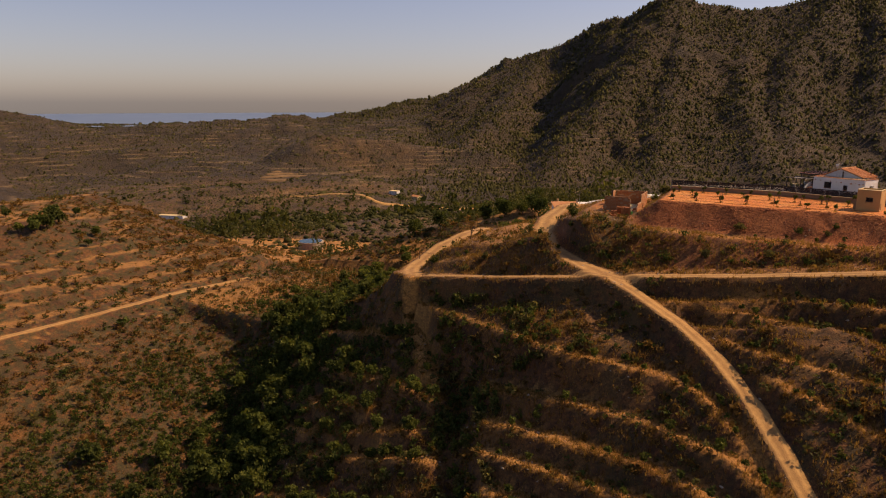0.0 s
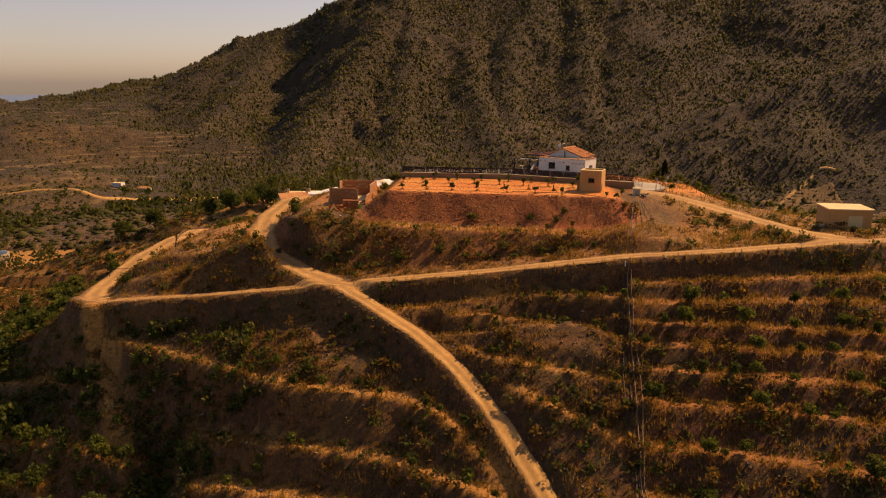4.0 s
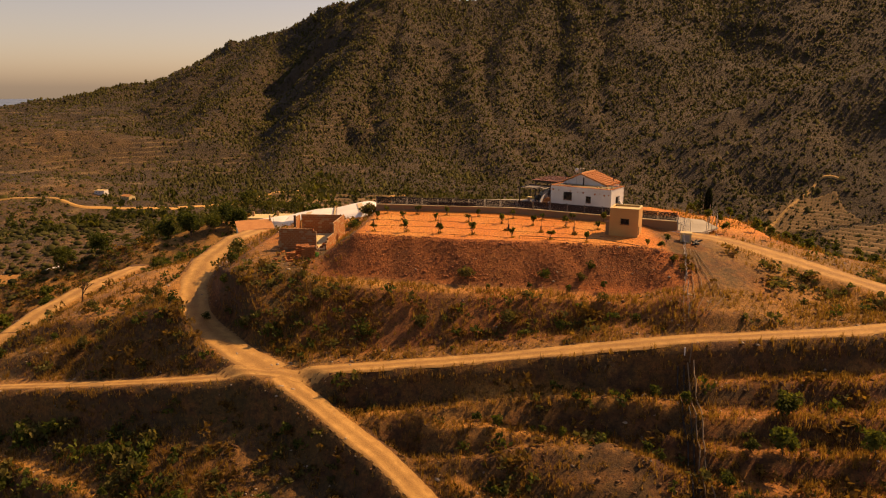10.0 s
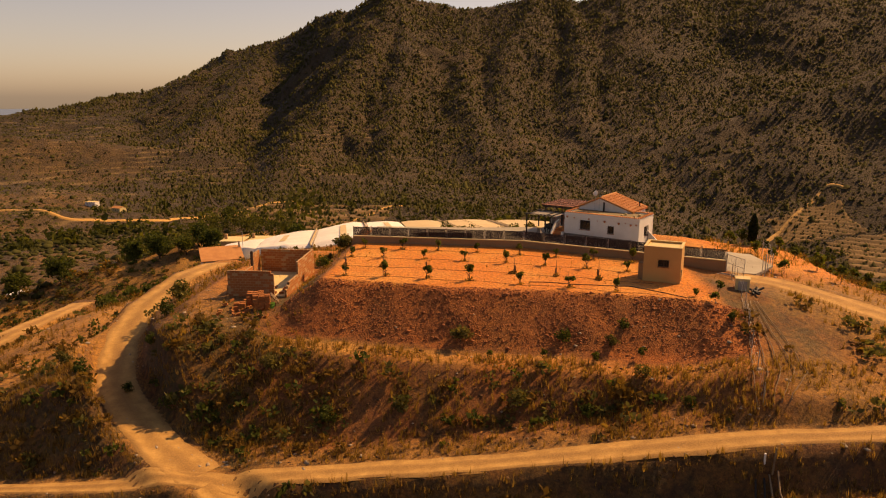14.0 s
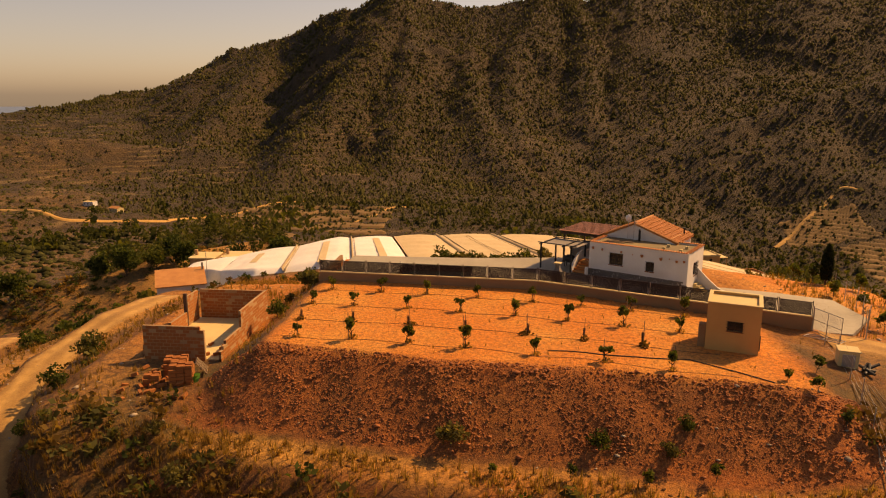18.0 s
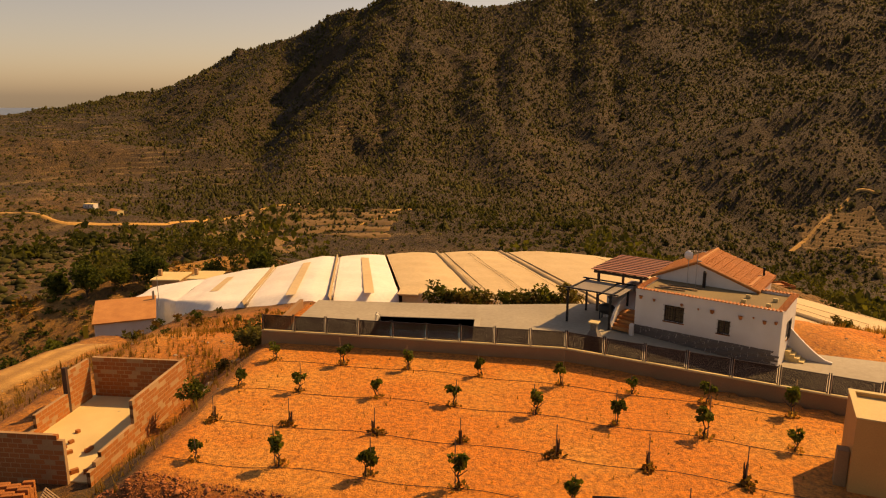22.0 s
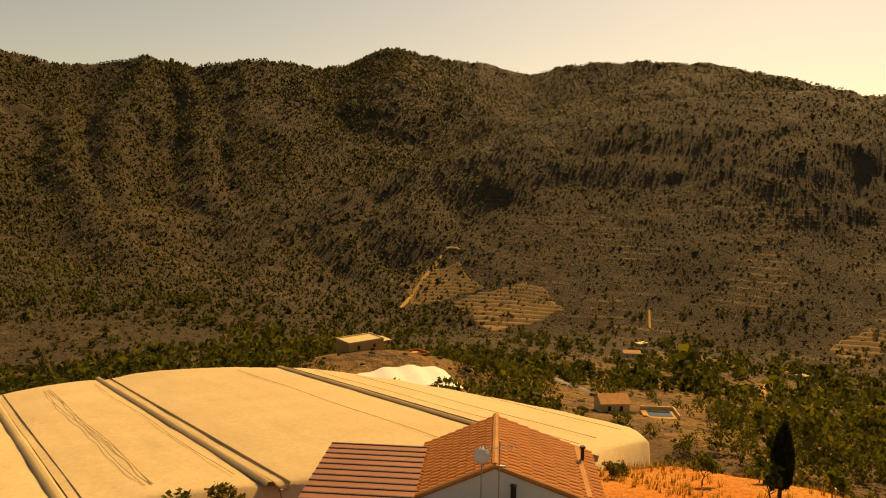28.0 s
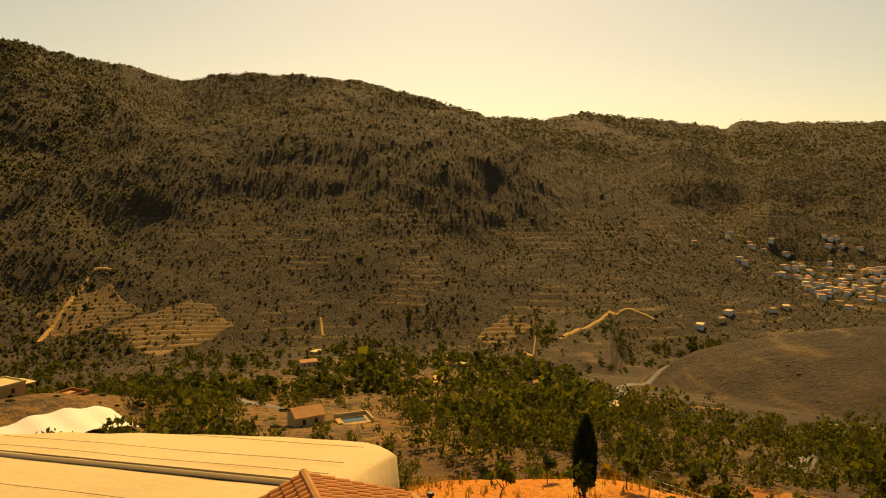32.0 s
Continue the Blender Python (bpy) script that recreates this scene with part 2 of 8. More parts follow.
def lower(x, y):
    """The slope below the main track, before its treads are cut."""
    z = -9.73 + 0.148 * x + 0.592 * y - 0.00208 * x * x - 0.00193 * x * y
    z = z - 2.1 * smooth(-16, -8, x) * smooth(18, 13, x) * smooth(-4.5, -1.5, y)
    # a shoulder carries one long tread under the track
    ys_ = np.interp(x, [-56, -48.7, -40.9, -33, -24.4, -20.6, -9.6, -4], [4.0, 2.2, -1.2, -4.8, -8.8, -9.7, -10.6, -13])
    d = y - ys_
    bench = -17.3 + np.where(d > 0, 0.42 * d, 1.35 * np.minimum(d + 0.6, 0))
    k = smooth(-56, -50, x) * smooth(-8, -15, x)
    z = z * (1 - k) + smax(z, bench, 0.8) * k
    # a gully runs straight down beside the spur
    z = z - 2.6 * np.exp(-(((x + 38.0 + 0.36 * (y + 10)) / 3.2) ** 2)) * smooth(0, -8, y)
    return z + 0.45 * fbm(x * 0.11, y * 0.11, 3, 7) + 0.22 * fbm(x * 0.45, y * 0.45, 2, 9)


def tread(x, y):
    """Distance from the nearest tread's edge, and the tread's height."""
    best, bz = np.full(x.shape, 1e9), np.zeros(x.shape)
    for pts, wd in LEDGES:
        xs_, ys_ = [p[0] for p in pts], [p[1] for p in pts]
        sel = np.nonzero((x > min(xs_) - 4) & (x < max(xs_) + 4) & (y > min(ys_) - 4) & (y < max(ys_) + 4))
        if not len(sel[0]):
            continue
        xx, yy = x[sel], y[sel]
        d, zz = along(pts, xx, yy + 0.35 * fbm(xx * 0.3, xx * 0 + wd, 3, 13))
        d = d - wd / 2 * (1 + 0.5 * fbm(xx * 0.22, xx * 0 + wd * 7, 3, 12))
        nearer = d < best[sel]
        best[sel], bz[sel] = np.where(nearer, d, best[sel]), np.where(nearer, zz, bz[sel])
    return best, bz


def left_hill(x, y):
    """The dry hill across the ravine, with an old track along it."""
    u = -(x + 129 - 0.17 * y)
    z = np.where(u > 0, -29.4 + 0.2 * u, -29.4 + 0.3 * u) - 0.5 * np.maximum(0, y - 55) - 0.12 * np.maximum(0, -y - 20)
    z = z - 0.3 * np.maximum(0, u - 78)
    steps = (z + 0.5 * fbm(x * 0.1, y * 0.1, 2, 21)) / 1.6
    f = steps - np.floor(steps)
    st = 1.6 * (np.floor(steps) + smooth(0.5, 1, f))
    k = smooth(2, 8, u) * (1 - smooth(30, 42, u))
    knob = 2.4 * np.exp(-(((u - 52) / 12) ** 2 + ((y - 20) / 14) ** 2))
    return z * (1 - k) + st * k + knob + 1.5 * fbm(x * 0.05, y * 0.05, 4, 23) * smooth(-30, 10, u)


CREST_AZ = [-72, -58, -54.6, -50.5, -47, -42, -40.4, -37.8, -33.3, -30.6, -29.8, -27.9, -26.7, -24.6, -22.9, -21.8, -20.3, -18.2, -16.8, -15.5, -14.6, -13.3, -12.4, -11.3, -9.7, -8.6, -7.5, -6.3, -2.3, 2.0, 5.8, 11.3, 15.7, 19.3, 21.6, 24.3, 28.4, 32.3, 35.3, 42.0, 47.0, 51.0, 56.3, 60.9, 64.0, 67.0, 72.0, 74.7, 75.6, 80.7, 85.0, 110.0]
CREST_EL = [-0.4, -0.7, -1.3, -1.07, -1.6, -1.74, -1.32, -1.69, -0.9, 0.0, 0.22, 0.33, 0.75, 1.73, 2.9, 3.6, 3.8, 4.37, 5.03, 5.7, 6.33, 6.82, 6.7, 7.3, 8.15, 8.46, 7.9, 7.58, 6.9, 7.7, 7.4, 8.3, 7.65, 8.5, 9.45, 8.98, 8.6, 7.61, 8.4, 8.6, 8.0, 7.1, 5.7, 5.39, 5.91, 5.56, 5.0, 4.5, 5.1, 4.8, 4.7, 4.0]
CREST_R = ([-72, -40, -34, -26, -20, -8, 10, 22, 45, 56, 75, 92, 110], [2100, 2100, 2150, 2250, 2200, 1900, 1950, 2150, 2300, 2600, 3300, 3900, 4200])
FOOT_R = ([-72, -40, -30, -20, 0, 20, 40, 60, 80, 110], [1300, 1200, 1000, 850, 760, 900, 1150, 1250, 1300, 1400])
FOOT_Z = ([-72, -40, -25, -10, 10, 30, 50, 75, 110], [-150, -140, -118, -118, -140, -165, -175, -175, -150])
O_X, O_Y, EYE_Z = 0.0, 20.0, 14.6


def crest(az, el_az, el, r):
    return r * np.tan(np.radians(np.interp(az, el_az, el))) + EYE_Z


# spur lines of the mountains: distance at the top and the foot, then direction and elevation down the line
SPURS = [
    (2180, 1000, [(-18.6, 4.25), (-21.8, 0.29), (-24.9, -3.15), (-28.0, -6.51), (-30.5, -8.5)]),
    (1915, 1030, [(-8.6, 8.32), (-11.1, 3.84), (-13.9, 0.31), (-16.5, -2.59), (-18.3, -5.04), (-19.5, -7.27)]),
    (1915, 1120, [(-8.6, 8.32), (-7.8, 4.29), (-8.7, 0.77), (-9.2, -2.39), (-9.9, -6.3)]),
    (1915, 1060, [(-2.2, 6.95), (-3.0, 3.87), (-2.8, 0.33), (-1.1, -3.29), (1.3, -6.6)]),
    (1930, 1180, [(2.7, 7.97), (1.0, 4.28), (0.0, 0.78), (0.5, -1.91), (2.8, -5.08)]),
    (1935, 1230, [(4.8, 7.6), (6.5, 4.23), (6.2, 0.78), (7.2, -1.86), (8.9, -4.51)]),
    (1960, 1260, [(9.5, 8.1), (9.5, 3.76), (8.8, 0.34), (10.3, -2.27), (11.9, -4.44)]),
    (2000, 1440, [(12.9, 8.0), (13.2, 4.92), (12.9, 2.03), (12.5, -0.52), (13.1, -3.1)]),
    (2040, 1650, [(15.9, 7.5), (16.6, 4.02), (15.6, 1.59), (14.6, -0.93)]),
    (2140, 1560, [(21.4, 9.4), (25.8, 7.26), (24.4, 5.1), (21.2, 1.88), (18.7, 0.21)]),
    (1421, 1200, [(52.2, 6.09), (47.1, 6.05), (42.5, 5.52), (32.7, 3.93), (29.0, 2.51), (24.2, 0.6), (18.4, -1.5), (13.1, -3.75)]),
    (1400, 1130, [(52.2, 6.09), (53.7, 3.81), (57.4, 0.14), (61.1, -3.49), (66.0, -7.83)]),
    (1350, 1060, [(49.0, 3.78), (46.3, 0.04), (42.6, -3.47), (38.9, -6.45)]),
    (1260, 890, [(35.3, 1.3), (31.9, -1.87), (27.7, -4.9), (24.5, -7.77), (22.1, -10.6)]),
    (1250, 1040, [(56.5, -0.79), (59.3, -4.45), (54.7, -8.24)]),
    (1080, 910, [(17.7, -5.12), (18.8, -6.56), (20.3, -8.37), (21.6, -9.95)]),
    (1350, 1230, [(-38.0, -3.42), (-30.9, -3.78), (-24.1, -3.95), (-19.9, -5.91)]),
    (2330, 1900, [(45.3, 8.29), (42.5, 7.11), (36.2, 5.59)]),
    (2850, 2150, [(64.0, 5.7), (65.8, 4.21), (67.1, 2.43), (67.5, 0.66)]),
    (2950, 2050, [(67.8, 5.3), (71.2, 3.69), (68.8, 1.11), (67.1, -0.67)]),
    (3200, 2000, [(73.5, 4.7), (75.8, 2.78), (77.7, 0.3), (79.5, -1.3)]),
]


def spur_lines():
    """Spur segments in the plan, with smaller ribs branching off to both sides: x0, y0, z0, x1, y1, z1, side slope."""
    rg, out = random.Random(17), []
    for r0, r1, line in SPURS:
        e0, e1 = line[0][1], min(e for _, e in line)
        P = []
        for a, e in line:
            r = r0 + (r1 - r0) * max(0.0, (e0 - e) / (e0 - e1)) ** 0.92
            P.append((O_X + r * math.sin(radians(a)), O_Y + r * math.cos(radians(a)), EYE_Z + r * math.tan(radians(e))))
        side = 1
        for p, q in zip(P, P[1:]):
            steep = 0.42 if 1080 < r0 < 1430 else 0.38 if r0 >= 2000 else 0.64
            out.append((*p, *q, steep))
            L = math.hypot(q[0] - p[0], q[1] - p[1])
            n = max(1, round(L / 110))
            for i in range(n):
                t = (i + rg.uniform(0.3, 0.8)) / n
                side = -side
                a = math.atan2(q[1] - p[1], q[0] - p[0]) + side * rg.uniform(0.75, 1.2)
                m = rg.uniform(80, 170)
                x, y, z = (p[k] + (q[k] - p[k]) * t for k in range(3))
                fall = rg.uniform(0.42, 0.56) * (1 if steep > 0.5 else 0.75)
                out.append((x, y, z - 5, x + m * math.cos(a), y + m * math.sin(a), z - 5 - fall * m, steep * 1.1))
    return out


SPUR_LINES = spur_lines()


def spur_height(x, y):
    """The height of the highest spur side over each place."""
    shape = x.shape
    x, y = x.ravel(), y.ravel()
    h = np.full(x.shape, -900.0)
    wx = x + 26 * fbm(x / 150, y / 150, 4, 81) + 5 * fbm(x / 26, y / 26, 2, 83)
    wy = y + 26 * fbm(x / 150, y / 150, 4, 85) + 5 * fbm(x / 26, y / 26, 2, 87)
    for x0, y0, z0, x1, y1, z1, k in SPUR_LINES:
        g = 210 / k
        sel = np.nonzero((wx > min(x0, x1) - g) & (wx < max(x0, x1) + g) & (wy > min(y0, y1) - g) & (wy < max(y0, y1) + g))[0]
        if not len(sel):
            continue
        dx, dy = x1 - x0, y1 - y0
        t = np.clip(((wx[sel] - x0) * dx + (wy[sel] - y0) * dy) / (dx * dx + dy * dy), 0, 1)
        d = np.hypot(wx[sel] - x0 - t * dx, wy[sel] - y0 - t * dy)
        h[sel] = np.maximum(h[sel], z0 + t * (z1 - z0) - k * (np.sqrt(d * d + 400) - 20) - 190 * (d / g) ** 2)
    return h.reshape(shape)


def far(x, y):
    dx, dy = x - O_X, y - O_Y
    r = np.hypot(dx, dy)
    az = np.degrees(np.arctan2(dx, dy))
    # the flank of this hill, down to the river
    zr = np.interp(r, [0, 60, 120, 235, 420, 620, 800, 3000, 6000], [-6, -12, -33, -61, -104, -146, -178, -185, -190])
    zr = zr + 14 * np.exp(-(((x - 70) / 48) ** 2) - ((y - 216) / 28) ** 2)
    zl = np.interp(r, [0, 110, 160, 220, 300, 400, 800, 1500, 6000], [-6, -27, -36, -44, -58, -78, -124, -150, -150])
    wl = smooth(-12, -30, az)
    base = zr * (1 - wl) + zl * wl
    base = base + (16 * wl + 6) * smooth(150, 500, r) * fbm(x / 260, y / 260, 5, 60)
    base = base + wl * 15 * smooth(120, 260, r) * (1 - smooth(700, 1100, r)) * (ridged(x / 210, y / 210, 4, 66) - 0.45)
    # main range
    rc = np.interp(az, *CREST_R)
    rf = np.interp(az, *FOOT_R)
    zc = crest(az, CREST_AZ, CREST_EL, rc)
    zf = np.interp(az, *FOOT_Z)
    u = np.clip((rc - r) / (rc - rf), -1.5, 1.6)
    bend = np.interp(az, [-36, -24, 7, 16, 50, 62], [1.12, 2.1, 2.0, 1.5, 1.5, 1.15])
    prof = np.where(u < 0, 1 + 0.8 * u, np.where(u < 1, np.maximum(1 - u, 0) ** bend, (1 - u) * 0.35))
    main = zf + (zc - zf) * prof
    mask = np.clip(np.sin(np.pi * np.clip(u, 0, 1)), 0, 1)
    main = main - 22 * mask * smooth(-34, -22, az) * smooth(14, 7, az) + (4 + 8 * mask) * fbm(x / 90, y / 90, 5, 90) + 14 * mask * (ridged(x / 170, y / 170, 3, 92) - 0.5)
    main = main + 7 * np.clip(1 - np.abs(u) * 9, 0, 1) * (fbm(az * 1.6, az * 0 + 3, 3, 95))
    # rounded hill in front of it to the east, and a bare brown one nearer
    e2 = crest(az, [14, 20, 27, 33.6, 41.7, 46.7, 51.7, 55.9, 62.8, 69.5, 73.8, 82], [-14, -6, 0.9, 4.3, 5.0, 6.0, 5.9, 4.1, 1.4, -0.8, -2.9, -7], 1400.0)
    u2 = np.clip((1400 - r) / 640, -1.5, 1.4)
    mid = -178 + (e2 + 178) * np.where(u2 < 0, 1 + 0.9 * u2, np.where(u2 < 1, np.maximum(1 - u2, 0) ** 1.25, (1 - u2) * 0.6))
    m2 = np.sin(np.pi * np.clip(u2, 0, 1))
    mid = mid + m2 ** 0.7 * (12 * (ridged(x / 150, y / 150, 3, 122) - 0.5) + 7 * fbm(x / 70, y / 70, 5, 130))
    # dark ridges one behind the other beyond it
    e4 = crest(az, [52, 57, 60, 61.8, 64.9, 67.9, 70.8, 73.5, 75.8, 78.4, 81.7, 95], [0, 3.4, 4.1, 3.35, 1.8, 2.4, 3.3, 2.8, 1.7, 2.1, 2.3, 2.0], 2300.0)
    u4 = np.clip(np.abs(2300 - r) / 700, 0, 1.5)
    back = -190 + (e4 + 190) * (1 - u4) + 70 * np.sin(np.pi * np.clip(u4, 0, 1)) * (ridged(x / 420, y / 420, 3, 135) - 0.6) + 8 * fbm(x / 90, y / 90, 4, 137)
    back = np.where(az > 50, back, -400)
    e5 = crest(az, [66, 72, 73.7, 75.2, 77.8, 80.2, 82, 90], [-9, -4.4, -2.9, -2.2, -0.85, -1.7, -2.3, -5], 1750.0)
    u5 = np.clip(np.abs(1750 - r) / 330, 0, 1.5)
    knob = np.where((az > 60) & (az < 92), -190 + (e5 + 190) * (1 - u5 ** 1.3) + 9 * fbm(x / 70, y / 70, 4, 139), -400)
    e3 = crest(az, [60, 66, 72, 78, 84, 92, 110], [-24, -16.6, -13.0, -10.8, -9.8, -9.9, -12], 450.0)
    u3 = np.abs(450 - r) / 190
    bare = e3 - np.where(r < 450, 46, 70) * u3 ** 1.35 + 2.5 * fbm(x / 40, y / 40, 4, 140)
    bare = np.where((az > 58) & (az < 125), bare, -400)
    z = smax(base, main, 10)
    z = smax(z, mid, 8)
    z = smax(z, spur_height(x, y) + 5 * fbm(x / 45, y / 45, 4, 97), 9)
    z = np.maximum(np.maximum(z, back), knob)
    z = np.maximum(z, bare)
    # rolling foothills to the west
    wW = smooth(-26, -40, az) * smooth(500, 900, r) * (1 - smooth(2600, 3600, r))
    z = z + wW * (38 * fbm(x / 420, y / 420, 4, 150) + 5)
    return z


def land(x, y, roads=True):
    x, y = np.asarray(x, float), np.asarray(y, float)
    ry = np.interp(x, RX, RY)
    up, lo = upper(x, y), lower(x, y)
    # cut bank above the track, fill below it
    rz = np.interp(x, RX, RZ)
    near = y - ry < 7
    up = np.where(near, np.maximum(up, rz + 0.12 * np.clip(y - ry - 1, 0, 6)), up)
    up = np.where(x > -60, np.minimum(up, rz + 0.1 + 1.25 * np.maximum(0, y - ry - 1.5)), up)
    lo = np.where(x < -54, np.maximum(lo, rz - 0.3 - 1.6 * np.maximum(0, ry - 1.2 - y)), lo)
    t = smooth(-1.3, 1.3, y - ry)
    z = lo * (1 - t) + up * t
    d, zz = tread(x, y)
    cut_ = smooth(1.0, 0.0, d)
    z = z * (1 - cut_) + zz * cut_
    wl = smooth(-72, -84, x)
    z = z * (1 - wl) + smax(z - 2 * wl, left_hill(x, y), 3) * wl
    out = np.maximum(np.maximum(x - 62, -222 - x) / 45, np.maximum(y - 118, -90 - y) / 45)
    w = smooth(0, 1, out)
    away = w > 0
    if away.any():
        z[away] = z[away] * (1 - w[away]) + far(x[away], y[away]) * w[away]
    back = y > 84
    if back.any():
        for line in RIDGES:
            d, zz = along(line, x[back], y[back])
            z[back] = smax(z[back], zz - 0.36 * d + 1.2 * fbm(x[back] / 14, y[back] / 14, 3, 205), 2.5) - 0.4 * smooth(40, 0, d)
    z = z + (0.10 + 0.16 * smooth(15, 12, y)) * fbm(x * 0.8, y * 0.8, 3, 200) * (1 - w)
    # the level orchard
    yf = front_edge(x)
    flat = smooth(-0.2, 0.8, y - yf) * smooth(-15.8, -14.8, x) * smooth(17.5, 16, x) * smooth(45, 44, y)
    z = z * (1 - flat) + (0.05 * fbm(x * 0.5, y * 0.5, 3, 210)) * flat
    drive = smooth(-0.1, 0.3, y - np.interp(x, [2.5, 21], [35.0, 27.3])) * smooth(4, 13, x) * smooth(29, 25, x) * smooth(43, 38, y)
    z = z - 0.62 * drive * (1 - smooth(17, 24, x) * 0.5)
    basin = smooth(-10.2, -9.9, x) * smooth(-2.5, -2.8, x) * smooth(36.5, 36.8, y) * smooth(41.6, 41.3, y)
    z = z - 2.2 * basin
    pad = smooth(-30.5, -28, x) * smooth(-18.2, -19.2, x) * smooth(20, 22, y) * smooth(37, 35, y)
    z = z * (1 - pad) + (-2.75 + 0.05 * fbm(x, y, 2, 211)) * pad
    if roads:
        for key, (pts, wd) in ROADS.items():
            if key == "right":
                continue
            d, zz = along(pts, x, y)
            k = smooth(wd / 2 + 1.3, wd / 2 + 0.1, d)
            z = z * (1 - k) + zz * k
        d, zz = along(*ROADS["right"][:1], x, y)
        k = smooth(3.4, 1.9, d)
        z = z * (1 - k) + zz * k
    return z


def ground_z(x, y):
    return float(land(np.array([x]), np.array([y]))[0])


def grid_mesh(name, X, Y, Z):
    ny, nx = X.shape
    idx = np.arange(nx * ny).reshape(ny, nx)
    quads = np.stack([idx[:-1, :-1], idx[:-1, 1:], idx[1:, 1:], idx[1:, :-1]], -1).reshape(-1, 4)
    me = bpy.data.meshes.new(name)
    me.vertices.add(nx * ny)
    me.vertices.foreach_set("co", np.stack([X, Y, Z], -1).astype(np.float32).ravel())
    me.loops.add(quads.size)
    me.loops.foreach_set("vertex_index", quads.astype(np.int32).ravel())
    me.polygons.add(len(quads))
    me.polygons.foreach_set("loop_start", np.arange(0, quads.size, 4, dtype=np.int32))
    me.update(calc_edges=True)
    me.validate()
    me.shade_smooth()
    return me


def mask_attr(me, name, values):
    a = me.attributes.new(name, "FLOAT", "POINT")
    a.data.foreach_set("value", np.asarray(values, np.float32).ravel())


def attr(nt, name):
    n = nt.nodes.new("ShaderNodeAttribute")
    n.attribute_name = name
    return n.outputs["Fac"]

# ---------------------------------------------------------------- ground materials


def soil_material():
    m, nt, b = mat("soil", 0.95)
    v = coords(nt)
    n1 = noise_node(nt, 0.12, 6, 0.6, v)
    n2 = noise_node(nt, 1.3, 7, 0.65, v)
    n3 = noise_node(nt, 9.0, 5, 0.7, v)
    brown = ramp(nt, n2, [(0.3, (0.040, 0.018, 0.007)), (0.5, (0.085, 0.036, 0.013)), (0.7, (0.16, 0.070, 0.025))])
    straw = ramp(nt, n3, [(0.3, (0.092, 0.042, 0.012)), (0.7, (0.22, 0.102, 0.028))])
    col = mixc(nt, ramp(nt, math_node(nt, "ADD", math_node(nt, "MULTIPLY", n1, 0.6), math_node(nt, "MULTIPLY", n2, 0.5)), [(0.5, (0, 0, 0)), (0.62, (1, 1, 1))]), brown, straw)
    green = ramp(nt, n3, [(0.3, (0.022, 0.023, 0.008)), (0.7, (0.08, 0.068, 0.021))])
    gmask = math_node(nt, "MULTIPLY", ramp(nt, noise_node(nt, 0.5, 6, 0.7, v), [(0.42, (0, 0, 0)), (0.56, (1, 1, 1))]), attr(nt, "scrub"))
    col = mixc(nt, gmask, col, green)
    # straw of the flat treads, with the pale of full sun mixed into its colour
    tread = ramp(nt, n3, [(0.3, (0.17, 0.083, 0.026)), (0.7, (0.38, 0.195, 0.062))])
    col = mixc(nt, math_node(nt, "MULTIPLY", attr(nt, "lit_straw"), ramp(nt, n2, [(0.38, (0.1, 0.1, 0.1)), (0.56, (1, 1, 1))])), col, tread)
    # golden straw of the cut treads, brightened to stand for sunlight on them
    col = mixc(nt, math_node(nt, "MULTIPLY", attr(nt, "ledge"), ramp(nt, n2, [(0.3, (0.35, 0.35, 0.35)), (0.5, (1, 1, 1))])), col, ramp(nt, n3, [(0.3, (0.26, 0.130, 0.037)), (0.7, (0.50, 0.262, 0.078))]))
    red = ramp(nt, n3, [(0.28, (0.19, 0.05, 0.014)), (0.5, (0.36, 0.105, 0.028)), (0.75, (0.52, 0.19, 0.06))])
    col = mixc(nt, attr(nt, "red"), col, red)
    sand = ramp(nt, n3, [(0.25, (0.40, 0.19, 0.055)), (0.5, (0.58, 0.29, 0.08)), (0.8, (0.70, 0.40, 0.13))])
    orange = ramp(nt, n3, [(0.25, (0.37, 0.118, 0.024)), (0.5, (0.54, 0.178, 0.034)), (0.8, (0.65, 0.255, 0.06))])
    col = mixc(nt, attr(nt, "orchard"), col, mixc(nt, ramp(nt, n1, [(0.46, (0, 0, 0)), (0.66, (0.65, 0.65, 0.65))]), orange, sand))
    col = mixc(nt, attr(nt, "dark_earth"), col, mixc(nt, 1.0, col, (0.74, 0.60, 0.52), "MULTIPLY"))
    col = mixc(nt, 1.0, col, (1.05, 0.98, 0.76), "MULTIPLY")
    n4 = noise_node(nt, 3.6, 6, 0.75, v)
    col = mixc(nt, 1.0, col, ramp(nt, n4, [(0.34, (0.45, 0.42, 0.40)), (0.5, (1, 1, 1)), (0.66, (1.45, 1.4, 1.3))]), "MULTIPLY")
    nt.links.new(col, b.inputs["Base Color"])
    h = math_node(nt, "ADD", n2, math_node(nt, "MULTIPLY", n3, 0.5))
    bump(nt, b, h, 0.9, 0.18)
    return m


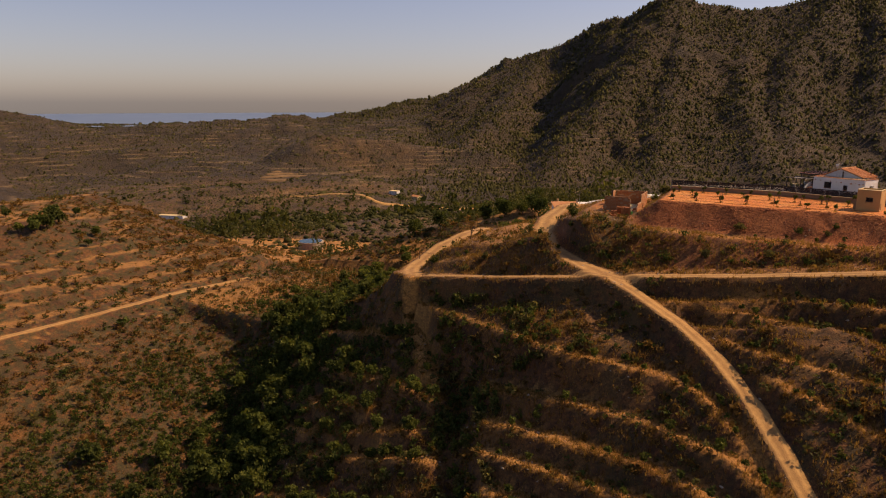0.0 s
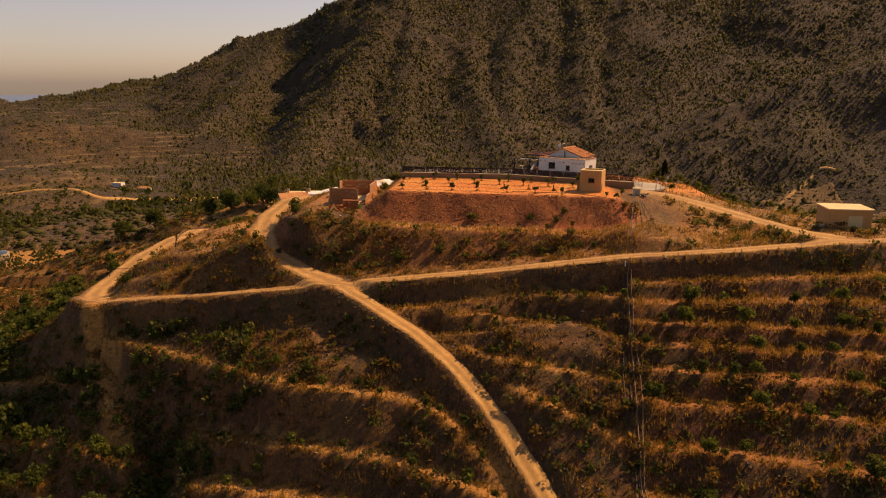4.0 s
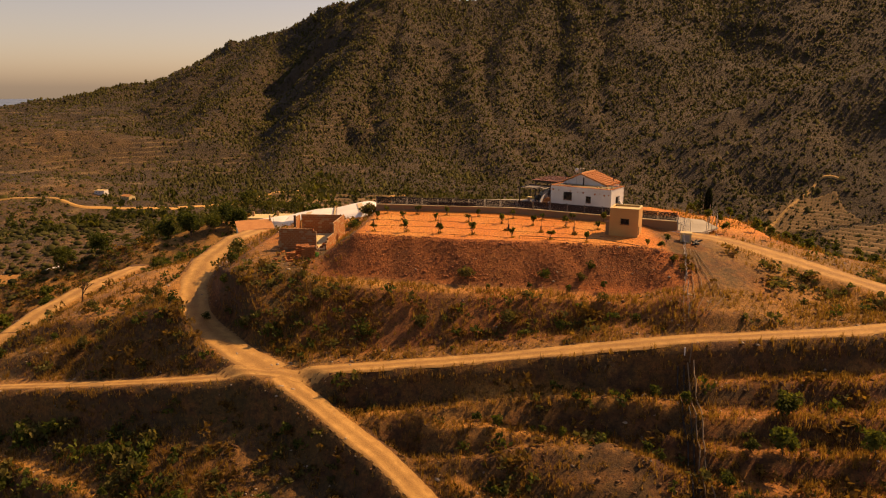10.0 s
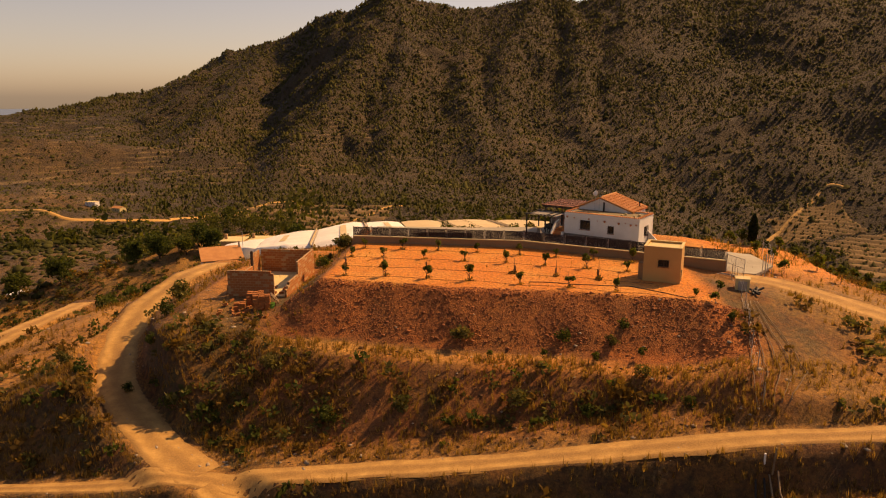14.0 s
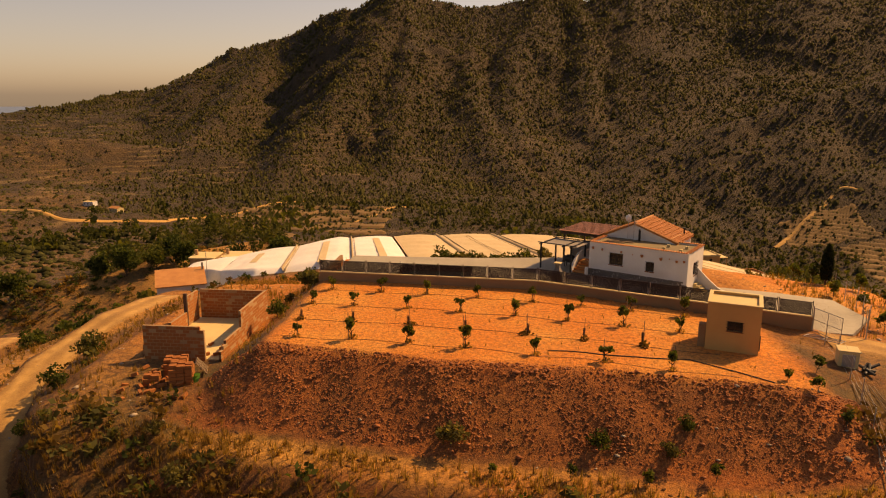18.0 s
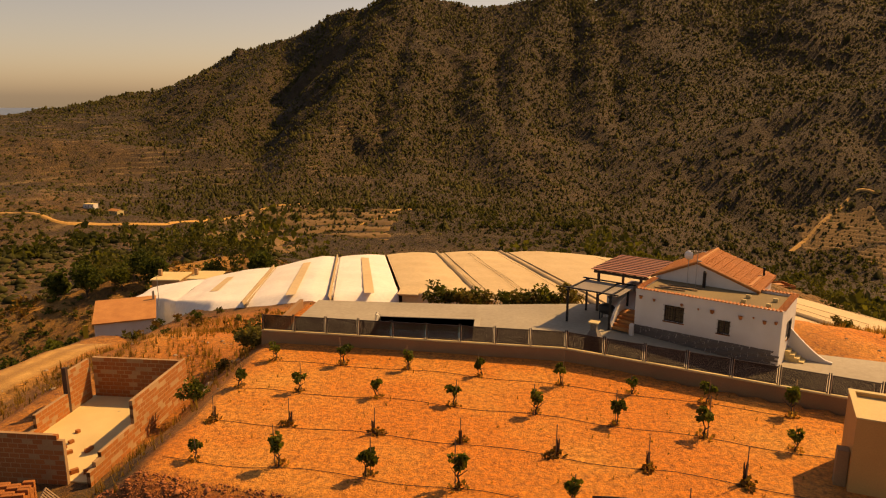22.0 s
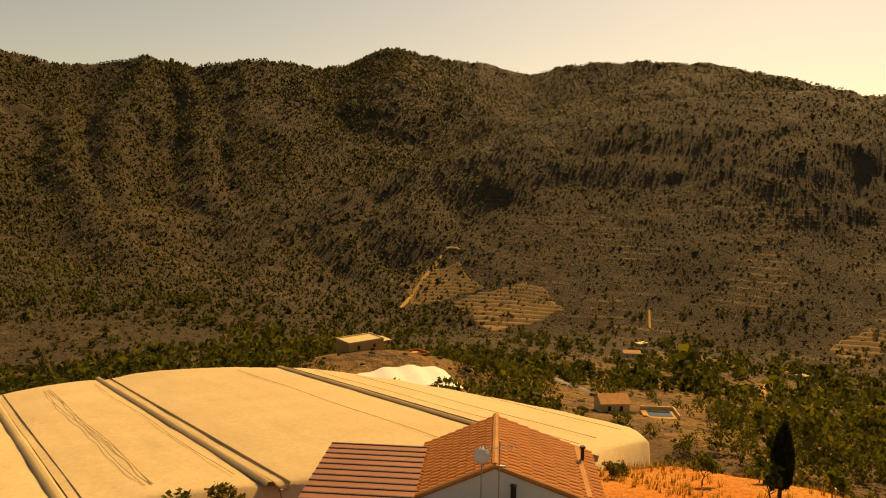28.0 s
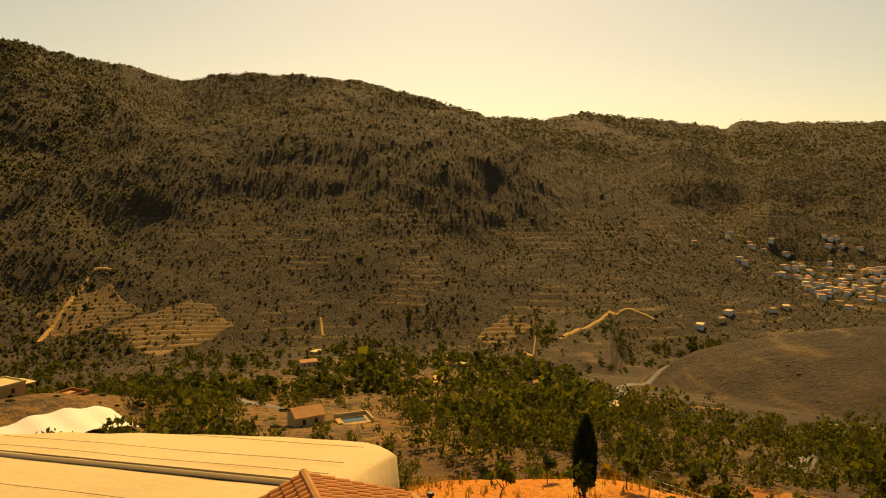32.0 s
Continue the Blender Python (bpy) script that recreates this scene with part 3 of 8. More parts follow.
def hill_material():
    m, nt, b = mat("hillside", 0.95)
    v = coords(nt)
    n1 = noise_node(nt, 0.006, 6, 0.6, v)
    n2 = noise_node(nt, 0.05, 7, 0.7, v)
    n3 = noise_node(nt, 0.4, 4, 0.7, v)
    col = ramp(nt, n2, [(0.3, (0.024, 0.0155, 0.0055)), (0.5, (0.040, 0.0245, 0.0085)), (0.72, (0.066, 0.040, 0.0135))])
    dry = ramp(nt, n2, [(0.3, (0.035, 0.0205, 0.0072)), (0.7, (0.075, 0.0435, 0.015))])
    col = mixc(nt, ramp(nt, n1, [(0.5, (0, 0, 0)), (0.64, (1, 1, 1))]), col, dry)
    # old terrace walls follow the contours on the lower slopes
    sep = nt.nodes.new("ShaderNodeSeparateXYZ")
    nt.links.new(v, sep.inputs[0])
    zz = math_node(nt, "ADD", math_node(nt, "MULTIPLY", sep.outputs[2], 0.145), math_node(nt, "MULTIPLY", n2, 0.9))
    band = math_node(nt, "FRACT", zz)
    band = ramp(nt, band, [(0.0, (0, 0, 0)), (0.62, (0, 0, 0)), (0.8, (1, 1, 1)), (1.0, (0, 0, 0))])
    amount = math_node(nt, "MULTIPLY", band, math_node(nt, "MULTIPLY", attr(nt, "farmed"), ramp(nt, noise_node(nt, 0.012, 3, 0.5, v), [(0.47, (0, 0, 0)), (0.6, (0.8, 0.8, 0.8))])))
    col = mixc(nt, amount, col, (0.21, 0.135, 0.055))
    gold = ramp(nt, n3, [(0.3, (0.12, 0.056, 0.013)), (0.7, (0.32, 0.165, 0.042))])
    col = mixc(nt, math_node(nt, "MULTIPLY", attr(nt, "golden"), ramp(nt, n2, [(0.36, (0.15, 0.15, 0.15)), (0.56, (1, 1, 1))])), col, gold)
    rock = ramp(nt, n3, [(0.3, (0.10, 0.085, 0.07)), (0.7, (0.22, 0.18, 0.14))])
    col = mixc(nt, math_node(nt, "MULTIPLY", attr(nt, "rock"), ramp(nt, n2, [(0.45, (0, 0, 0)), (0.6, (1, 1, 1))])), col, rock)
    nt.links.new(col, b.inputs["Base Color"])
    bump(nt, b, math_node(nt, "ADD", n2, math_node(nt, "MULTIPLY", n3, 0.3)), 0.8, 6.0)
    return m


def track_material():
    m, nt, b = mat("dirt_track", 0.95)
    v = coords(nt)
    n2 = noise_node(nt, 1.1, 6, 0.65, v)
    n3 = noise_node(nt, 11.0, 5, 0.7, v)
    col = ramp(nt, n2, [(0.3, (0.36, 0.19, 0.056)), (0.5, (0.50, 0.275, 0.083)), (0.75, (0.64, 0.38, 0.122))])
    col = mixc(nt, 1.0, col, ramp(nt, n3, [(0.25, (0.72, 0.72, 0.72)), (0.6, (1, 1, 1))]), "MULTIPLY")
    rough_earth = ramp(nt, n3, [(0.3, (0.17, 0.085, 0.026)), (0.7, (0.40, 0.21, 0.064))])
    col = mixc(nt, attr(nt, "worn"), rough_earth, col)
    nt.links.new(col, b.inputs["Base Color"])
    bump(nt, b, n3, 0.6, 0.05)
    return m


SOIL, HILL, TRACK = soil_material(), hill_material(), track_material()

# ---------------------------------------------------------------- ground
xs, ys = np.concatenate([np.arange(-214, -128, 1.1), np.arange(-128, 100.1, 0.56)]), np.arange(-80, 140.1, 0.56)
GX, GY = np.meshgrid(xs, ys)
GZ = land(GX, GY)
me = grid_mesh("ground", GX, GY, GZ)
yf = front_edge(GX)
inx = smooth(-16.3, -15.2, GX) * smooth(18.5, 16.5, GX)
mask_attr(me, "orchard", np.maximum(inx * smooth(-0.5, 0.4, GY - yf) * smooth(46, 45, GY), (0.5 * smooth(-34, -24, GX) * smooth(22, 30, GY) + 0.1 * smooth(-64, -46, GX) * smooth(-22, -30, GX) * smooth(12, 22, GY) + 0.3 * smooth(-44, -30, GX) * smooth(38, 46, GY)) * smooth(66, 58, GY) * smooth(45, 30, GX) + 0.5 * smooth(18, 24, GX) * smooth(30, 36, GY) * smooth(56, 50, GY) + (0.12 + 0.45 * fbm(GX * 0.15, GY * 0.15, 3, 37)) * smooth(16, 21, GX) * smooth(46, 36, GX) * smooth(5, 9, GY) * smooth(36, 30, GY)))
face = smooth(-22, -16, GX) * smooth(21, 17, GX)
mask_attr(me, "red", face * smooth(0.3, -0.3, GY - yf) * smooth(-5.3, -4.6, GY - yf) * (0.75 + 0.5 * fbm(GX * 0.3, GY * 0.3, 3, 33)) + 0.2 * smooth(10, 18, GX) * smooth(3, 1, GY) * (0.5 + 0.6 * fbm(GX * 0.1, GY * 0.1, 3, 31)) + 0.42 * face * smooth(14, 12, GY) * smooth(5, 7, GY) * (0.8 + 0.9 * fbm(GX * 0.25, GY * 0.25, 3, 36)))
mask_attr(me, "scrub", np.clip(0.5 + 0.45 * smooth(-64, -72, GX) - 0.4 * smooth(-62, -54, GX) * smooth(-14, -22, GX) * smooth(0, -5, GY) + 0.5 * smooth(12, 16, GX) * smooth(3, 0, GY) + 0.5 * fbm(GX * 0.05, GY * 0.05, 3, 34), 0, 1))
# straw paleness follows flatness: lit treads, shaded banks, set by colour
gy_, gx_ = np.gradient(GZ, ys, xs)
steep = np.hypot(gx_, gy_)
mask_attr(me, "lit_straw", (1 - 0.6 * smooth(12, 16, GX) * smooth(3, 0, GY)) * smooth(0.42, 0.2, steep) * np.clip(smooth(6, 2, GY - np.interp(GX, RX, RY)) * smooth(-70, -55, GX) + face * smooth(16, 14, GY) * smooth(9, 11, GY) + smooth(-66, -58, GX) * smooth(-20, -28, GX) * smooth(66, 50, GY), 0, 1) * smooth(70, 55, GX))
mask_attr(me, "dark_earth", np.clip(smooth(11, 16, GX) * smooth(4, 1, GY) + 0.25 * smooth(-82, -96, GX) + 0.3 * smooth(5, 2, GY) * smooth(-22, -8, GX) * smooth(16, 10, GX) + 0.25 * fbm(GX * 0.12, GY * 0.12, 3, 39) * smooth(6, 2, GY), 0, 1))
# golden grass by place; treads and flat steps also carry a painted sunlit brightness
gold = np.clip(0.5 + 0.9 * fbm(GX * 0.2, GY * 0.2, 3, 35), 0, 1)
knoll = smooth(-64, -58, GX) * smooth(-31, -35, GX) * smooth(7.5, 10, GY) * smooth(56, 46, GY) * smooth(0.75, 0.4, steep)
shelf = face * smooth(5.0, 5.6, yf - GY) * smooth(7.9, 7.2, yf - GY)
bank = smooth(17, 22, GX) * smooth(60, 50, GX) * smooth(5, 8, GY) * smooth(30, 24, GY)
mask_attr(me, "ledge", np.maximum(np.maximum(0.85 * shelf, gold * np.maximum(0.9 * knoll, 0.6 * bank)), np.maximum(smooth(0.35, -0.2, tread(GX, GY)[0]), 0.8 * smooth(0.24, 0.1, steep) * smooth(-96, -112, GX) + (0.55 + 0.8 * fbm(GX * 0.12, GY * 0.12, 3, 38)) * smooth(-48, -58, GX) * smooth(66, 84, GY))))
ground = tagged(new("ground", me), "dry brown terraced hillside soil with straw-coloured grass", "ground", kind="structure")
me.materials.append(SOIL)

rr = np.concatenate([np.geomspace(60, 300, 60)[:-1], np.geomspace(300, 2500, 265)[:-1], np.geomspace(2500, 4700, 40)])
aa = np.radians(np.concatenate([np.arange(-180, -75, 3.0), np.arange(-75, 100, 0.19), np.arange(100, 181, 4.0)]))
RR, AA = np.meshgrid(rr, aa, indexing="ij")
FX, FY = O_X + RR * np.sin(AA), O_Y + RR * np.cos(AA)
FZ = land(FX, FY, roads=False)
inside = np.minimum(np.minimum(FX + 214, 100 - FX), np.minimum(FY + 80, 140 - FY))
FZ = FZ - 0.25 * smooth(-12, 0, inside) - 9 * smooth(2, 16, inside)
me = grid_mesh("mountains", FX, FY, FZ)
azd = np.degrees(AA)
mask_attr(me, "farmed", smooth(30, -60, FZ) * smooth(30, 150, RR) * np.clip(0.35 + 0.65 * smooth(25, 45, azd) + 0.6 * smooth(-5, -15, azd), 0, 1))
mask_attr(me, "golden", np.clip((1 - 0.88 * smooth(58, 66, azd) * smooth(190, 250, RR)) * (1 - 0.6 * smooth(46, 58, azd)) * smooth(720, 240, RR) * (0.75 + 0.35 * smooth(10, 25, azd) - 0.5 * smooth(-10, -30, azd) + (0.6 + 0.7 * smooth(-10, -30, azd)) * fbm(FX / 50, FY / 50, 3, 62)) + smooth(-14, -30, azd) * smooth(1700, 700, RR) * (0.2 + 1.0 * fbm(FX / 130, FY / 130, 4, 63)), 0, 1))
mask_attr(me, "rock", 0.22 * smooth(150, 350, FZ))
hills = tagged(new("mountains", me), "wooded brown mountain range with terraced lower slopes", "mountain", kind="structure")
me.materials.append(HILL)

# sea far off to the west
me = bpy.data.meshes.new("sea")
bm = bmesh.new()
vs = [bm.verts.new((r * math.sin(radians(a)), 20 + r * math.cos(radians(a)), -52)) for r in (2150, 4850) for a in range(-80, -9, 5)]
n = len(vs) // 2
for i in range(n - 1):
    bm.faces.new((vs[i], vs[i + 1], vs[n + i + 1], vs[n + i]))
bm.to_mesh(me)
m, nt, b = mat("sea_water", 0.35)
nt.links.new(ramp(nt, noise_node(nt, 0.01, 3, 0.5, coords(nt)), [(0.4, (0.10, 0.14, 0.20)), (0.6, (0.13, 0.17, 0.23))]), b.inputs["Base Color"])
me.materials.append(m)
tagged(new("sea", me), "hazy blue sea on the horizon", "sea", kind="structure")


def track_strip(name, pts, wd, label, extra=0.03):
    """A worn strip of bare earth laid along a line, with ragged edges and two wheel ruts."""
    P = np.array(pts, float)
    seg = np.hypot(np.diff(P[:, 0]), np.diff(P[:, 1]))
    s = np.concatenate([[0], np.cumsum(seg)])
    q = np.arange(0, s[-1], 0.6)
    # rounded course
    cx, cy = np.interp(q, s, P[:, 0]), np.interp(q, s, P[:, 1])
    k = np.ones(9) / 9
    cx = np.convolve(np.pad(cx, 4, mode="edge"), k, "valid")
    cy = np.convolve(np.pad(cy, 4, mode="edge"), k, "valid")
    tx, ty = np.gradient(cx), np.gradient(cy)
    ln = np.hypot(tx, ty) + 1e-9
    nx_, ny_ = -ty / ln, tx / ln
    off = np.linspace(-1, 1, 11)
    edge = 1 + 0.22 * fbm(q * 0.35, q * 0 + len(name), 3, 71)
    edge2 = 1 + 0.22 * fbm(q * 0.35, q * 0 + 50 + len(name), 3, 72)
    half = (wd / 2 * (0.62 + 0.38 * smooth(-32, -18, cx)) if wd == 2.2 else wd / 2 + 0 * cx)[:, None] * (edge[:, None] * (off[None] < 0) + edge2[:, None] * (off[None] >= 0))
    X = cx[:, None] + nx_[:, None] * off[None] * half
    Y = cy[:, None] + ny_[:, None] * off[None] * half
    rut = -0.05 * (np.exp(-((off - 0.5) / 0.16) ** 2) + np.exp(-((off + 0.5) / 0.16) ** 2))
    Z = land(X, Y) + extra + rut[None] + 0.02 + 0.03 * fbm(X * 1.2, Y * 1.2, 2, 73)
    Z[:, 0] -= 0.15
    Z[:, -1] -= 0.15
    me = grid_mesh(name, X, Y, Z)
    wear = np.exp(-((np.abs(off) - 0.5) / 0.27) ** 2)[None] + 0.55 * fbm(X * 0.5, Y * 0.5, 4, 74) + 0.1
    mask_attr(me, "worn", np.clip(wear, 0, 1))
    me.materials.append(TRACK)
    return tagged(new(name, me), label, "road", kind="structure")


for key, (pts, wd) in ROADS.items():
    track_strip("dirt_road", pts, wd, "pale dusty dirt track with worn wheel ruts", 0.03 + 0.006 * len(key))

# ---------------------------------------------------------------- building helpers
WHITE = grainy("white_render", (0.80, 0.77, 0.72), (0.70, 0.66, 0.60), 1.5, 0.8, bump_s=0.2, bump_d=0.01, fine=25, stain=0.12)
CREAM = grainy("ochre_render", (0.62, 0.345, 0.115), (0.54, 0.285, 0.09), 1.2, 0.85, bump_s=0.2, bump_d=0.01, stain=0.15)
CREAM_TOP = grainy("pale_roof_screed", (0.74, 0.57, 0.27), (0.63, 0.47, 0.22), 1.0, 0.85, stain=0.18)
WALL_BROWN = grainy("brown_wall_render", (0.36, 0.21, 0.10), (0.28, 0.16, 0.075), 0.8, 0.9, stain=0.2)
CONCRETE = grainy("stamped_concrete", (0.42, 0.37, 0.27), (0.33, 0.29, 0.21), 0.5, 0.8, bump_s=0.25, fine=4.0, stain=0.2)
DARK = grainy("dark_painted_metal", (0.02, 0.02, 0.022), (0.03, 0.028, 0.028), 5, 0.5, 0.6, stain=0.1)
GALV = grainy("galvanised_steel", (0.45, 0.45, 0.44), (0.34, 0.33, 0.32), 4, 0.45, 0.8, stain=0.15)
TILE = grainy("terracotta", (0.56, 0.19, 0.045), (0.45, 0.14, 0.033), 2.0, 0.8, stain=0.3)
TILE_PALE = grainy("pale_terracotta", (0.62, 0.27, 0.085), (0.50, 0.20, 0.06), 2.0, 0.8, stain=0.25)
BRICK = grainy("hollow_brick", (0.46, 0.155, 0.038), (0.36, 0.11, 0.027), 2.0, 0.88, stain=0.3)
MORTAR = grainy("mortar", (0.48, 0.29, 0.14), (0.38, 0.22, 0.105), 2.0, 0.95, stain=0.2)
WOOD_DARK = grainy("dark_stained_wood", (0.06, 0.03, 0.018), (0.09, 0.045, 0.025), 3, 0.6, stain=0.3)
WOOD = grainy("weathered_wood", (0.30, 0.20, 0.11), (0.22, 0.14, 0.08), 3, 0.85, stain=0.35)
RED_SLAT = grainy("red_brown_sheet", (0.36, 0.13, 0.075), (0.30, 0.10, 0.06), 2, 0.7, stain=0.2)
CLOTH = grainy("grey_shade_cloth", (0.30, 0.26, 0.21), (0.24, 0.21, 0.17), 2, 0.95, stain=0.15)
NET_WHITE = grainy("white_crop_net", (0.88, 0.84, 0.76), (0.82, 0.77, 0.67), 0.25, 0.9, bump_s=0.4, bump_d=0.08, fine=2.2, stain=0.12)
NET_TAN = grainy("tan_crop_net", (0.70, 0.53, 0.30), (0.62, 0.46, 0.25), 0.25, 0.9, bump_s=0.4, bump_d=0.08, fine=2.2, stain=0.16)
NET_SEAM = grainy("dusty_net_seam", (0.46, 0.34, 0.19), (0.36, 0.26, 0.14), 0.4, 0.9, stain=0.25)
STONE = grainy("slate_cladding", (0.22, 0.19, 0.16), (0.13, 0.115, 0.10), 2.5, 0.85, stain=0.4, fine=8)
SCREED = grainy("brown_roof_screed", (0.30, 0.22, 0.10), (0.21, 0.15, 0.07), 1.0, 0.9, stain=0.3)
ROCK = grainy("red_rock", (0.46, 0.15, 0.048), (0.27, 0.078, 0.026), 1.2, 0.9, stain=0.35)
PALE_ROCK = grainy("pale_rock", (0.46, 0.36, 0.25), (0.34, 0.26, 0.18), 1.2, 0.9, stain=0.3)
BLACK = grainy("black_plastic", (0.015, 0.014, 0.013), (0.03, 0.026, 0.022), 3, 0.6, stain=0.2)
ASPHALT = grainy("worn_asphalt", (0.22, 0.19, 0.16), (0.17, 0.15, 0.13), 0.05, 0.9, stain=0.2, fine=1.0)
YELLOW = grainy("yellow_paint", (0.62, 0.42, 0.03), (0.55, 0.36, 0.03), 2, 0.6)
GREEN_PL = grainy("green_plastic_sheet", (0.12, 0.42, 0.05), (0.09, 0.33, 0.04), 2, 0.5)
m, nt, b = mat("window_glass", 0.08)
b.inputs["Base Color"].default_value = (0.012, 0.013, 0.016, 1)
GLASS = m
m, nt, b = mat("pool_water", 0.06)
nt.links.new(ramp(nt, noise_node(nt, 1.5, 3, 0.5, coords(nt)), [(0.4, (0.010, 0.035, 0.035)), (0.6, (0.016, 0.05, 0.05))]), b.inputs["Base Color"])
bump(nt, b, noise_node(nt, 3.0, 3, 0.5, coords(nt)), 0.15, 0.02)
WATER = m


def empty(name, x=0, y=0, z=0, rz=0.0):
    ob = new(name)
    ob.matrix_basis = pose(x, y, z, 0, 0, rz)
    return ob


def part(name, bm, material, parent=None, label="", smooth_it=False):
    me = bpy.data.meshes.new(name)
    bm.normal_update()
    bm.to_mesh(me)
    bm.free()
    if smooth_it:
        me.shade_smooth()
    for mm in material if isinstance(material, (list, tuple)) else (material,):
        me.materials.append(mm)
    ob = new(name, me)
    if parent is not None:
        ob.parent = parent
    if label:
        ob["label"] = label
    return ob


def shared(name, me, parent, m):
    ob = new(name, me)
    ob.parent = parent
    ob.matrix_basis = m
    return ob


def box(bm, x0, x1, y0, y1, z0, z1, bev=0.0):
    r = bmesh.ops.create_cube(bm, size=1.0, matrix=Matrix.Translation(((x0 + x1) / 2, (y0 + y1) / 2, (z0 + z1) / 2)) @ Matrix.Diagonal((x1 - x0, y1 - y0, z1 - z0, 1)))
    if bev > 0:
        es = {e for v in r["verts"] for e in v.link_edges}
        bmesh.ops.bevel(bm, geom=list(es), offset=bev, segments=1, affect="EDGES")
    return bm


def boxes(*items, bev=0.0):
    bm = bmesh.new()
    for it in items:
        box(bm, *it, bev=bev)
    return bm


def beam(bm, a, b, w, h=None):
    """A squared bar from a to b."""
    a, b = Vector(a), Vector(b)
    h = h or w
    d = b - a
    q = d.to_track_quat("Z", "Y").to_matrix().to_4x4()
    bmesh.ops.create_cube(bm, size=1.0, matrix=Matrix.Translation((a + b) / 2) @ q @ Matrix.Diagonal((w, h, d.length, 1)))
    return bm


def rod(bm, a, b, r0, r1=None, seg=8):
    a, b = Vector(a), Vector(b)
    d = b - a
    q = d.to_track_quat("Z", "Y").to_matrix().to_4x4()
    bmesh.ops.create_cone(bm, cap_ends=True, segments=seg, radius1=r0, radius2=r0 if r1 is None else r1, depth=d.length, matrix=Matrix.Translation((a + b) / 2) @ q)
    return bm


def poly(bm, pts, z0, z1):
    """A prism over a plan outline; z1 may be a function of the plan."""
    top = [bm.verts.new((x, y, z1(x, y) if callable(z1) else z1)) for x, y in pts]
    bot = [bm.verts.new((x, y, z0)) for x, y in pts]
    bm.faces.new(top)
    bm.faces.new(bot[::-1])
    n = len(pts)
    for i in range(n):
        bm.faces.new((top[i], bot[i], bot[(i + 1) % n], top[(i + 1) % n]))
    return bm


def tube(name, pts, r, material, parent=None, seg=6, label=""):
    """A round pipe through points."""
    bm = bmesh.new()
    pts = [Vector(p) for p in pts]
    rings = []
    for i, p in enumerate(pts):
        d = (pts[min(i + 1, len(pts) - 1)] - pts[max(i - 1, 0)]).normalized()
        q = d.to_track_quat("Z", "Y").to_matrix()
        rings.append([bm.verts.new(p + q @ Vector((r * math.cos(k * 2 * math.pi / seg), r * math.sin(k * 2 * math.pi / seg), 0))) for k in range(seg)])
    for a, b in zip(rings, rings[1:]):
        for k in range(seg):
            bm.faces.new((a[k], a[(k + 1) % seg], b[(k + 1) % seg], b[k]))
    bm.faces.new(rings[0][::-1])
    bm.faces.new(rings[-1])
    return part(name, bm, material, parent, label, True)


# ---------------------------------------------------------------- terrace, pool, wall and fence
FENCE = [(-16.0, 36.3), (2.5, 35.0), (20.9, 27.4)]


def deck_z(x, y=0):
    return float(np.interp(x, [5, 14.5, 22, 27], [0.3, -0.33, -0.42, -0.75]))


deck = tagged(empty("terrace_deck"), "pale grey stamped concrete pool terrace and drive", "terrace", kind="structure")
for pts in ([(-15.1, 36.3), (-9.5, 35.95), (-9.5, 44.4), (-14.7, 44.4)],
            [(-9.5, 41.0), (-3.05, 41.0), (-3.05, 44.5), (-9.5, 44.4)],
            [(-9.5, 35.95), (-3.05, 35.5), (-3.05, 37.1), (-9.5, 37.1)],
            [(-3.05, 35.5), (2.5, 35.15), (5.0, 34.1), (5.0, 45.6), (-3.05, 44.5)],
            [(5.0, 34.1), (9.5, 32.25), (9.5, 46.5), (5.0, 45.6)],
            [(9.5, 32.25), (14.5, 30.2), (14.5, 44), (9.5, 46.5)],
            [(14.5, 30.2), (20.9, 27.6), (22, 37.6), (17, 38.8), (14.5, 40.5)],
            [(20.9, 27.6), (23.8, 27.6), (27, 32), (26.5, 36.8), (22, 37.6)]):
    bm = bmesh.new()
    poly(bm, pts, -0.9, deck_z)
    part("slab", bm, CONCRETE, deck)

pool = tagged(empty("swimming_pool", -6.3, 39.05, 0), "sunken rectangular pool with dark green water", "pool")
part("basin", boxes((-3.5, 3.5, -2.2, 2.2, -1.7, -1.5), (-3.5, -3.2, -2.2, 2.2, -1.5, 0.29), (3.24, 3.5, -2.2, 2.2, -1.5, 0.29), (-3.2, 3.24, -2.2, -1.95, -1.5, 0.29), (-3.2, 3.24, 1.95, 2.2, -1.5, 0.29)), STONE, pool)
part("water", boxes((-3.19, 3.23, -1.94, 1.94, -0.2, -0.12)), WATER, pool, "still dark green pool water")
cb = bmesh.new()
for a in ((-3.55, 3.6, 1.93, 2.3), (-3.55, 3.6, -2.3, -1.93), (-3.55, -3.18, -1.93, 1.93), (3.22, 3.6, -1.93, 1.93)):
    box(cb, a[0], a[1], a[2], a[3], 0.30, 0.345, 0.01)
part("coping", cb, CONCRETE, pool)
sb = bmesh.new()
for i in range(4):
    box(sb, 2.3 + 0.22 * i, 3.22, -1.92, -0.3, -1.4, -1.0 + 0.28 * i)
part("steps", sb, STONE, pool)
lad = bmesh.new()
for k in (-0.2, 0.2):
    rod(lad, (-3.3, 1.0 + k, 0.3), (-3.3, 1.0 + k, 0.85), 0.02)
    rod(lad, (-3.3, 1.0 + k, 0.85), (-3.05, 1.0 + k, 0.7), 0.02)
    rod(lad, (-3.05, 1.0 + k, 0.7), (-3.05, 1.0 + k, -0.3), 0.02)
part("ladder", lad, GALV, pool)


